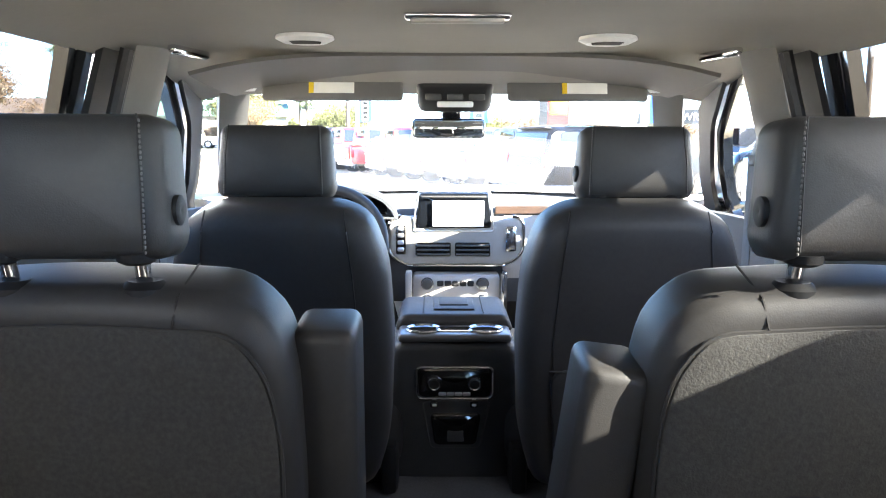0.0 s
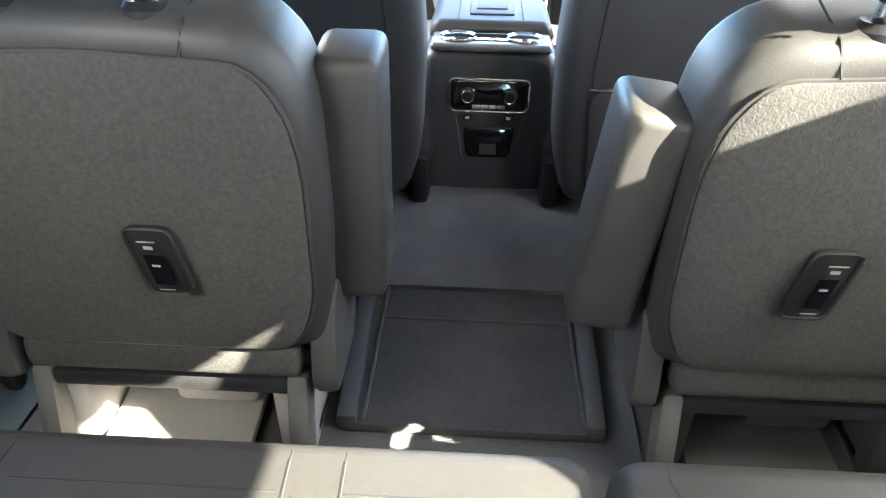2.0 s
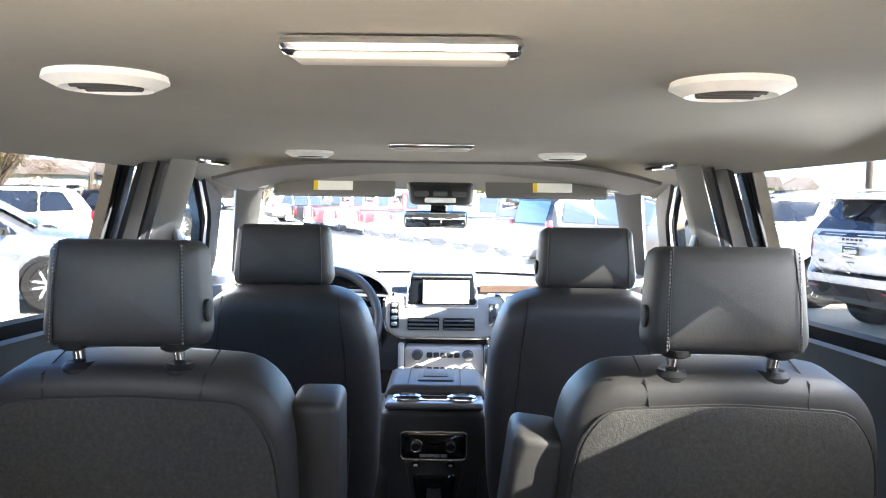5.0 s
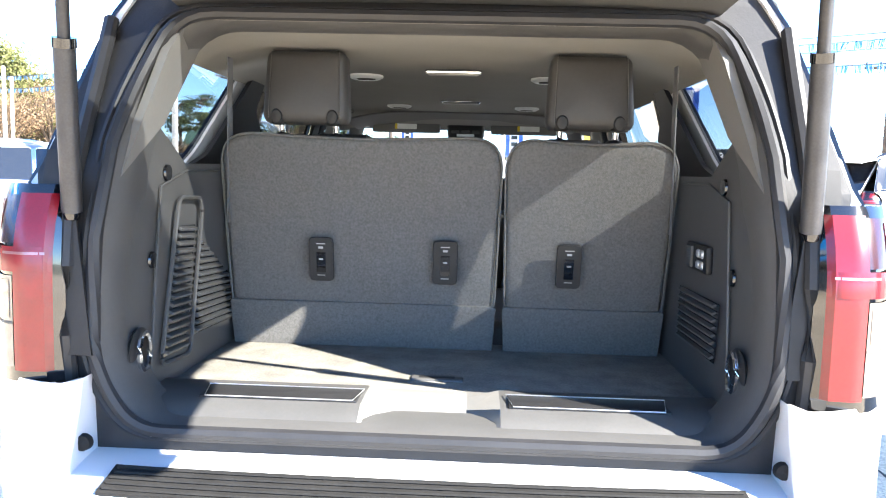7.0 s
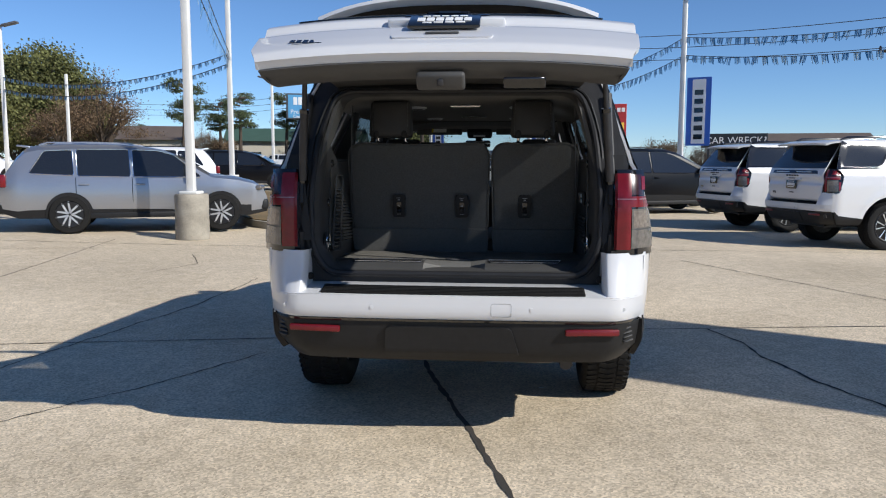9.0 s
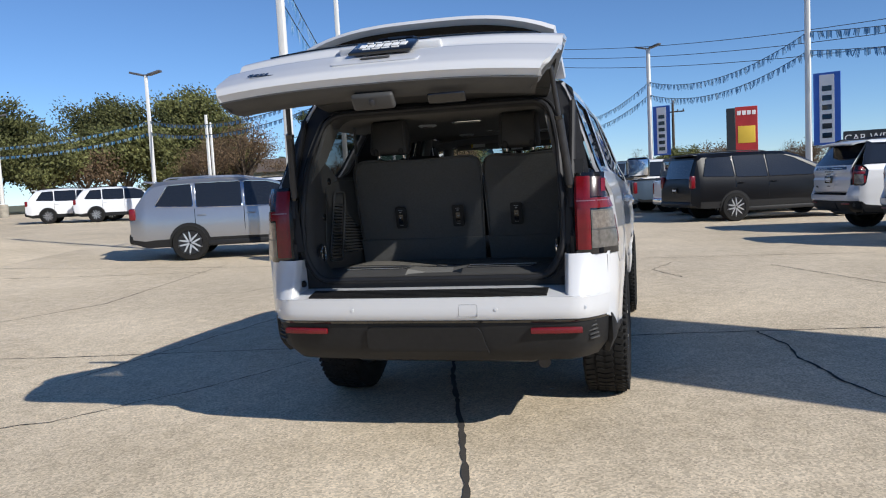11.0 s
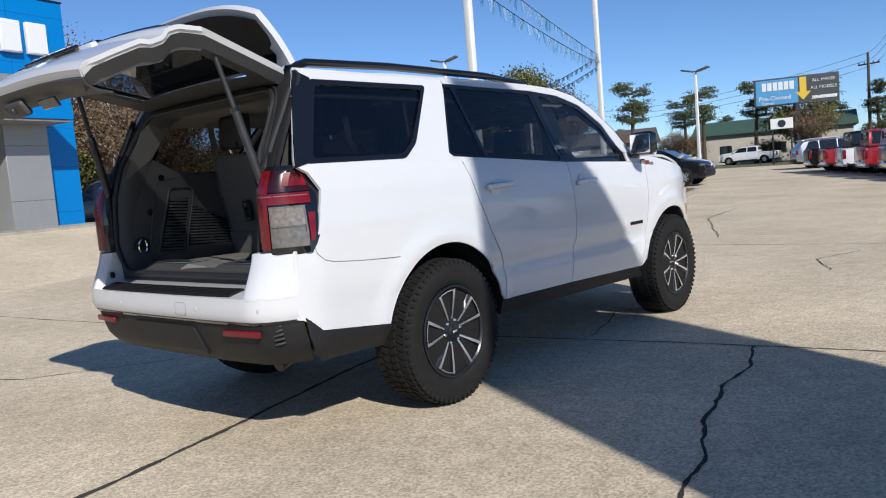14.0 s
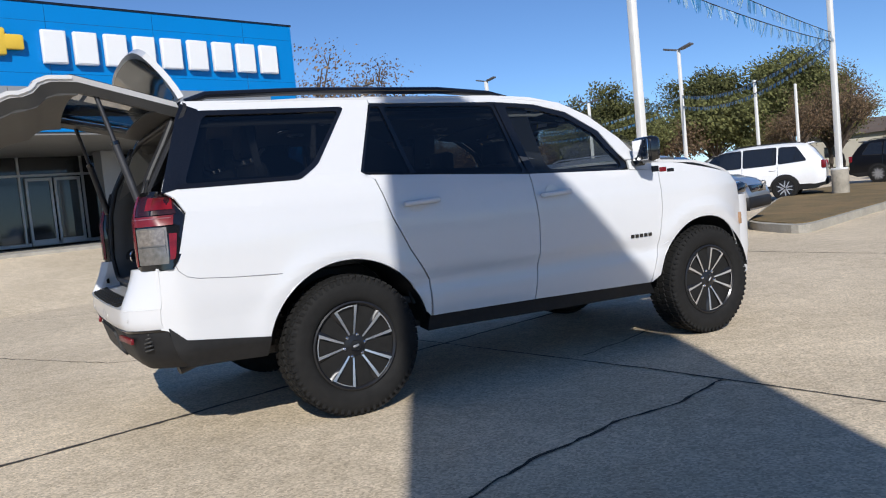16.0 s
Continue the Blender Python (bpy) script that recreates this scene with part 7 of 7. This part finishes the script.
part("yellow_arrow", plate([(0.35, 7.6), (0.95, 7.6), (0.95, 6.2), (1.35, 6.2), (0.65, 5.4), (-0.05, 6.2), (0.35, 6.2)][::-1], [], lambda x, z: (x, -0.26, z), 5, 5), SIGNY, bb, thick=0.02)
for wx, wz, w, h in ((-1.6, 6.95, 3.0, 0.8),):
    n = 6
    for i in range(n):
        part("print_bar", rbox((w / n * 0.8, 0.03, h), 0.01, 1, (wx - w / 2 + w / n * (i + 0.5), -0.26, wz)), INK, bb)
for txt, tx, tz, ts in (("ALL MAKES", 2.45, 7.2, 0.40), ("ALL MODELS", 2.45, 6.5, 0.40), ("Pre-Owned", -1.9, 5.78, 0.62), ("Center", -2.5, 5.36, 0.42)):
    cu = bpy.data.curves.new("lettering", "FONT")
    cu.body, cu.size, cu.extrude, cu.align_x = txt, ts, 0.01, "CENTER"
    t_ = new("lettering", cu)
    t_.data.materials.append(INK)
    t_.parent = bb
    t_.matrix_local = pose(tx, -0.27, tz - 0.15, 90, 0, 0)
part("print_bar", rbox((2.2, 0.03, 0.3), 0.01, 1, (2.5, -0.22, 5.55)), INK, bb)
rs = thing("roadside_sign", "red and black roadside food advertising sign", "sign", (7.5, 50.5, gz(7.5, 50.5)), -8)
part("post", tube([(0, 0, 0), (0, 0, 3.0)], 0.12, 8), STEEL, rs)
part("panel", rbox((1.35, 0.25, 3.2), 0.02, 1, (0, 0, 3.8)), SIGNR, rs)
part("side_panel", rbox((0.55, 0.3, 3.1), 0.02, 1, (-0.95, 0, 3.8)), SIGNK, rs)
part("picture_field", rbox((1.05, 0.05, 1.1), 0.02, 3, (0, -0.12, 3.6)), SIGNY, rs)
for i in range(4):
    part("print_bar", rbox((0.22, 0.04, 0.28), 0.01, 1, (-0.45 + 0.3 * i, -0.12, 5.0)), INK, rs)
cw = thing("wall_sign", "dark roadside sign with white lettering", "sign", (13.1, 42.1, gz(13.1, 42.1)), -16)
part("panel", rbox((3.4, 0.2, 0.75), 0.02, 1, (0, 0, 2.85)), SIGNK, cw)
for sx in (-1.8, 1.8):
    part("post", tube([(sx * 0.8, 0, -0.6), (sx * 0.8, 0, 2.5)], 0.07, 6), STEEL, cw)
cu = bpy.data.curves.new("lettering", "FONT")
cu.body, cu.size, cu.extrude, cu.align_x = "CAR WRECK?", 0.54, 0.01, "CENTER"
t_ = new("lettering", cu)
t_.data.materials.append(INK)
t_.parent = cw
t_.matrix_local = pose(0, -0.115, 2.66, 90, 0, 0)
ss = thing("shop_sign", "small white shop sign on twin posts", "sign", (-16.6, 64.5, gz(-16.6, 64.5)), 16)
part("panel", rbox((1.7, 0.15, 0.85), 0.02, 1, (0, 0, 3.3)), INK, ss)
part("dark_oval", lathe([(0, 0), (0.30, 0), (0.30, 0.03), (0, 0.03)], 20, pose(0, -0.07, 3.3, 90, 0, 0)), SIGNK, ss)
for sx in (-1.0, 1.0):
    part("post", tube([(sx * 0.7, 0, 0), (sx * 0.7, 0, 2.9)], 0.06, 6), STEEL, ss)

# ---- showroom ----
BLUEP = mat("blue_metal_panel", (0.004, 0.20, 0.56), 0.35, 0.1, var=0.06, scale=1.0)
GREYP = mat("silver_metal_panel", (0.33, 0.33, 0.33), 0.4, 0.3, var=0.08, scale=1.0)
SOFFIT = mat("soffit_grey", (0.20, 0.20, 0.20), 0.7, var=0.1, scale=2)
SHOPG = mat("shop_glass", (0.018, 0.02, 0.022), 0.05, coat=0.5)
ALUF = mat("aluminium_frame", (0.42, 0.42, 0.42), 0.4, 0.5, var=0.1, scale=4)
shop = thing("showroom", "car dealership showroom with blue metal fascia over a glass front", "building", (-17.7, 7.74, 0.55), 14.1)
shop.scale = (0.87, 0.87, 0.87)
# local: the front runs from y = 0 towards negative y, and faces positive x


def sbox(name, y0, y1, z0, z1, x0, x1, m, parent=shop, bev=0.01):
    return part(name, rbox((abs(x1 - x0), abs(y1 - y0), z1 - z0), bev, 1, ((x0 + x1) / 2, (y0 + y1) / 2, (z0 + z1) / 2)), m, parent)


sbox("fascia", -28, 0, 4.85, 7.25, -10, 0.0, BLUEP)
sbox("end_wall", -1.35, -0.02, -0.4, 4.85, -10, -0.02, BLUEP)
port = sbox("silver_portal", -28, -1.35, 4.35, 4.85, -3.0, 0.45, GREYP)
sbox("portal_leg", -2.75, -1.35, -0.4, 4.35, -3.0, 0.45, GREYP, port)
for i in range(9):
    sbox("portal_joint", -3.6 - 2.9 * i, -3.59 - 2.9 * i, 4.36, 4.84, 0.44, 0.455, GLOSSB, port)
for zz in (1.2, 2.8):
    sbox("portal_joint", -2.75, -1.35, zz, zz + 0.012, 0.44, 0.455, GLOSSB, port)
sbox("recess_wall", -28, -2.75, 3.9, 4.35, -3.0, -0.8, SOFFIT)
sbox("canopy", -28, -1.2, 3.48, 3.9, -5.2, 1.5, BLUEP)
sbox("soffit", -28, -1.3, 3.40, 3.48, -5.2, 1.45, SOFFIT)
sbox("back_wall", -28, -1.35, 0, 4.35, -10, -5.2, SOFFIT)
for yy in (-5.6, -13.5, -20):
    sbox("column", yy - 0.35, yy + 0.35, -0.1, 3.40, -3.6, -2.9, GREYP)
for i in range(9):
    sbox("fascia_joint", -3.1 * i - 1.9, -3.1 * i - 1.885, 4.86, 7.24, -0.01, 0.004, GLOSSB)
for zz in (5.3, 6.75):
    sbox("fascia_joint", -28, 0, zz, zz + 0.014, -0.01, 0.004, GLOSSB)
sbox("fascia_cap", -28, 0.03, 7.25, 7.31, -10, 0.03, GLOSSB)
for zz in (0.8, 2.2, 3.4):
    sbox("wall_joint", -1.34, -0.02, zz, zz + 0.012, -0.03, -0.016, GLOSSB)
front = sbox("glass_front", -28, -2.0, 0.45, 3.40, -4.65, -4.6, SHOPG)
for i in range(13):
    sbox("mullion", -2.08 - 2.0 * i, -2.0 - 2.0 * i, 0.45, 3.40, -4.65, -4.53, ALUF, front)
sbox("transom", -28, -2.0, 2.75, 2.83, -4.65, -4.53, ALUF, front)
sbox("low_rail", -28, -2.0, 0.45, 0.57, -4.65, -4.53, ALUF, front)
for yy in (-7.9, -7.0):
    dr = sbox("glass_door", yy, yy + 0.85, 0.46, 2.7, -4.60, -4.55, SHOPG, shop)
    for a, c in ((yy, yy + 0.09), (yy + 0.76, yy + 0.85)):
        sbox("door_stile", a, c, 0.46, 2.7, -4.57, -4.49, ALUF, dr)
    sbox("door_rail", yy, yy + 0.85, 0.46, 0.66, -4.57, -4.49, ALUF, dr)
    sbox("door_rail", yy, yy + 0.85, 2.6, 2.7, -4.57, -4.49, ALUF, dr)
sbox("walkway", -28, 0.3, -0.9, 0.40, -4.65, 2.2, CURBM)
part("apron", rbox((7.0, 34.0, 0.25), 0.02, 1, (5.1, -12.0, -0.27), (0, 9.0, 0)), CONC, shop)
# sign: raised white shapes in place of the brand's letters, gold emblem
for i in range(9):
    yb = -0.79 - 0.86 * (8 - i)
    lt = part("sign_block", rbox((0.16, 0.66, 0.94), 0.03, 2, (0.12, yb - 0.30, 6.025)), INK, shop)
    part("block_face", rbox((0.02, 0.60, 0.88), 0.008, 1, (0.205, yb - 0.30, 6.025)), INK, lt)
em = part("sign_emblem", rbox((0.16, 1.5, 0.42), 0.06, 2, (0.12, -9.5, 6.1)), SIGNY, shop)
part("emblem_core", rbox((0.17, 0.6, 0.75), 0.06, 2, (0.12, -9.5, 6.1)), SIGNY, em)
# low buildings far off
ROOFG, ROOFGR = mat("far_roof_brown", (0.13, 0.10, 0.08), 0.8, var=0.3, scale=1), mat("far_roof_green", (0.05, 0.10, 0.07), 0.7, var=0.2, scale=1)
SIDING = mat("far_siding", (0.50, 0.46, 0.38), 0.8, var=0.15, scale=1)
for hx, hy, hw_, hd, hh, rz, rm in ((-60, 50, 8, 6, 2.3, 35, ROOFG), (-74, 40, 9, 7, 2.4, 40, ROOFG), (-26, 92, 16, 10, 3.4, 15, ROOFGR), (-44, 82, 14, 10, 3.2, 20, ROOFG), (-80, 20, 16, 10, 3.2, 60, ROOFG), (34, 96, 18, 10, 3.5, -10, ROOFG)):
    hs_ = thing("low_house", "low pale building with a pitched roof beyond the lot", "building", (hx, hy, gz(hx, hy)), rz, "far buildings")
    part("wall", rbox((hw_, hd, hh), 0.02, 1, (0, 0, hh / 2)), SIDING, hs_)
    b = bmesh.new()
    v = [b.verts.new(p) for p in ((-hw_ / 2 - 0.5, -hd / 2 - 0.5, hh), (hw_ / 2 + 0.5, -hd / 2 - 0.5, hh), (hw_ / 2 + 0.5, hd / 2 + 0.5, hh), (-hw_ / 2 - 0.5, hd / 2 + 0.5, hh), (-hw_ / 2 - 0.5, 0, hh + 1.7), (hw_ / 2 + 0.5, 0, hh + 1.7))]
    for f in ((0, 1, 5, 4), (2, 3, 4, 5), (0, 4, 3), (1, 2, 5), (0, 3, 2, 1)):
        b.faces.new([v[i] for i in f])
    part("roof", b, rm, hs_, smooth=False)
    for k in (-0.3, 0.05, 0.35):
        wi = part("window", rbox((1.3, 0.06, 1.1), 0.02, 1, (k * hw_, -hd / 2 - 0.02, 1.6)), CARGLASS, hs_)

# ---- trees ----
BARK = mat("bark", (0.10, 0.075, 0.055), 0.95, var=0.5, scale=4, bump=0.8, bscale=30)


def leafy(name, light, dark):
    """Leaves whose colour differs from clump to clump and along the crown."""
    m = mat(name, light, 0.7, col2=dark, scale=0.7, spec=0.2)
    n, l = m.node_tree.nodes, m.node_tree.links
    base = n["Principled BSDF"].inputs["Base Color"]
    src = base.links[0].from_socket
    ge = n.new("ShaderNodeNewGeometry")
    mr = n.new("ShaderNodeMapRange")
    mr.inputs[3].default_value, mr.inputs[4].default_value = 0.45, 1.55
    l.new(ge.outputs["Random Per Island"], mr.inputs[0])
    oi = n.new("ShaderNodeObjectInfo")
    m2 = n.new("ShaderNodeMapRange")
    m2.inputs[3].default_value, m2.inputs[4].default_value = 0.75, 1.25
    l.new(oi.outputs["Random"], m2.inputs[0])
    mu = n.new("ShaderNodeMath")
    mu.operation = "MULTIPLY"
    l.new(mr.outputs[0], mu.inputs[0])
    l.new(m2.outputs[0], mu.inputs[1])
    hs = n.new("ShaderNodeHueSaturation")
    l.new(mu.outputs[0], hs.inputs["Value"])
    l.new(src, hs.inputs["Color"])
    l.new(hs.outputs[0], base)
    return m


LEAFG = leafy("oak_leaves", (0.15, 0.15, 0.055), (0.065, 0.072, 0.024))
LEAFB = leafy("brown_leaves", (0.18, 0.12, 0.072), (0.10, 0.07, 0.042))
LEAFP = leafy("pine_needles", (0.10, 0.12, 0.055), (0.045, 0.06, 0.025))


def tree_meshes(seed, h, spread, leafm, n_limb, n_leaf, leaf, style="oak"):
    """Trunk with limbs and a ragged crown of many small leaf clumps; about h high."""
    rnd = random.Random(seed)
    wood = bmesh.new()
    tips = []
    th = h * (0.75 if style == "pine" else 0.35)
    lean = Vector((rnd.uniform(-0.05, 0.05), rnd.uniform(-0.05, 0.05), 1))
    trunk = [lean * (th * i / 5) + Vector((rnd.uniform(-0.06, 0.06) * i * 0.3, rnd.uniform(-0.06, 0.06) * i * 0.3, 0)) for i in range(6)]
    tube(trunk, [h * 0.030 * (1 - 0.10 * i) for i in range(6)], 8, wood)
    for k in range(n_limb):
        a = k * 2.399 + rnd.uniform(-0.4, 0.4)
        st = trunk[-1] if style != "pine" else lean * h * rnd.uniform(0.55, 0.95)
        if style == "oak" or style == "bare":
            st = trunk[rnd.choice((3, 4, 5))]
        up = rnd.uniform(0.25, 1.0) if style != "pine" else rnd.uniform(-0.05, 0.3)
        ln = spread * rnd.uniform(0.5, 1.0) * (1.1 - 0.3 * up)
        end = st + Vector((math.cos(a) * ln, math.sin(a) * ln, up * (h - st.z) * (0.95 if style != "pine" else 0.3)))
        mid = st.lerp(end, 0.5) + Vector((rnd.uniform(-0.3, 0.3), rnd.uniform(-0.3, 0.3), rnd.uniform(0, 0.5)))
        tube([st, mid, end], [h * 0.014, h * 0.008, h * 0.003], 5, wood)
        tips += [mid.lerp(end, f) for f in (0.2, 0.6, 1.0)]
        for j in range(4 if style == "bare" else 2):
            q = mid.lerp(end, rnd.uniform(0.1, 0.9))
            e2 = q + Vector((rnd.uniform(-1, 1), rnd.uniform(-1, 1), rnd.uniform(0.1, 1.0))) * spread * 0.35
            tube([q, q.lerp(e2, 0.5) + Vector((0, 0, 0.1)), e2], [h * 0.005, h * 0.003, h * 0.0015], 4, wood)
            tips.append(e2)
    tips.append(Vector((0, 0, h * 0.97)))
    vs, fs = [], []
    for i in range(n_leaf):
        c = rnd.choice(tips)
        rr = spread * (0.17 if style != "pine" else 0.20)
        p = c + Vector((rnd.gauss(0, rr), rnd.gauss(0, rr), rnd.gauss(0, rr * (0.6 if style != "pine" else 0.35))))
        p.z = max(p.z, h * 0.12)
        d = Vector((rnd.uniform(-1, 1), rnd.uniform(-1, 1), rnd.uniform(-0.6, 0.8))).normalized()
        u = d.orthogonal().normalized()
        v = d.cross(u)
        s = leaf * rnd.uniform(0.6, 1.5)
        n = len(vs)
        vs += [p + u * s, p + v * s * 0.6, p - u * s, p - v * s * 0.6]
        fs.append((n, n + 1, n + 2, n + 3))
    wm = bpy.data.meshes.new("trunk")
    wood.to_mesh(wm)
    wood.free()
    wm.materials.append(BARK)
    lm = bpy.data.meshes.new("crown")
    lm.from_pydata(vs, [], fs)
    lm.materials.append(leafm)
    return wm, lm


SPEC = {"oak": (tree_meshes(1, 9.5, 4.2, LEAFG, 26, 40000, 0.105), "dark green live oak with a broad ragged crown"), "oak2": (tree_meshes(2, 8.5, 3.2, LEAFG, 22, 26000, 0.10), "dark green oak with an uneven crown"), "brown": (tree_meshes(3, 9.0, 3.4, LEAFB, 24, 8000, 0.07, "bare"), "winter tree with sparse brown leaves"), "pine": (tree_meshes(4, 13.0, 2.2, LEAFP, 18, 5200, 0.11, "pine"), "tall thin pine with tufted branches"), "scrub": (tree_meshes(5, 5.5, 3.2, LEAFB, 18, 7000, 0.085, "bare"), "brownish winter scrub at the edge of the lot"), "bush": (tree_meshes(6, 5.5, 3.4, LEAFG, 18, 15000, 0.11), "dense green thicket beyond the lot")}


def tree(kind, x, y, sc=1.0, rz=0.0):
    (wm, lm), lab = SPEC[kind]
    t = thing("tree", lab, "tree", (x, y, gz(x, y) - 0.1), rz, "trees round the lot")
    t.scale = (sc, sc, sc)
    for nm, me in (("trunk", wm), ("crown", lm)):
        o = new(nm, me)
        o.parent = t


rnd = random.Random(11)
for k_, x, y, sc in (("oak", -41.0, 62.0, 1.08), ("oak", -46.5, 58.0, 1.0), ("oak", -38.6, 64.5, 0.86), ("oak2", -51.5, 54, 0.95), ("pine", -23.5, 51.8, 0.55), ("oak2", -54, 50, 0.62), ("pine", -27, 74, 0.62), ("pine", -24, 80, 0.66), ("pine", -20, 88, 0.7), ("pine", -15, 92, 0.62), ("pine", -30.5, 78, 0.6), ("bush", -20, 82, 1.0), ("bush", -10, 88, 0.9), ("brown", -33, 5.5, 0.95), ("brown", -36, 11.5, 0.9), ("brown", -40, 16, 1.15), ("brown", -43, 21, 1.1), ("brown", -50, 17, 1.1), ("brown", -37.5, 21.5, 0.98), ("brown", -34.5, 18.5, 0.85), ("oak2", -60, 44, 0.9), ("oak", -66, 58, 0.9)):
    tree(k_, x, y, sc, rnd.uniform(0, 360))
for i in range(13):
    a = radians(8 + 1.75 * i)
    d = 100 + 12 * (i % 3)
    tree(("oak2", "brown", "oak2", "pine")[i % 4], 3 - d * math.sin(a), -2 + d * math.cos(a), (0.52, 0.6, 0.5, 0.5)[i % 4], 47.0 * i)
for i in range(44):
    a = radians(-28 + 118 * i / 43)
    d = rnd.uniform(72, 100) if a < 0.5 else rnd.uniform(56, 74)
    tree(rnd.choice(("scrub", "bush", "brown", "scrub") if a < 0.42 else ("scrub", "brown", "scrub", "brown") if a < 0.57 else ("scrub", "bush", "oak2", "bush") if a < 0.85 else ("scrub", "bush", "oak2", "brown")), -d * math.sin(a), d * math.cos(a), rnd.uniform(0.4, 0.7) if a < 0.45 else (rnd.uniform(0.6, 0.95) if a < 0.66 else rnd.uniform(0.85, 1.2)), rnd.uniform(0, 360))

# unseen slab, added to cast the shade that falls across the car's side
py = thing("sign_pylon", "unseen grey slab added to shade the car's side", "pylon", (0, 0, 0), 0)
b = plate([(-2.35, 0.0), (-0.15, 0.0), (-0.15, 6.15), (-2.35, 8.5)], [], lambda y, z: (9.0, y, z + (gz(9, y) - 0.1 if z == 0 else 0)), 10, 20)
part("slab", b, GREYP, py, thick=0.4)
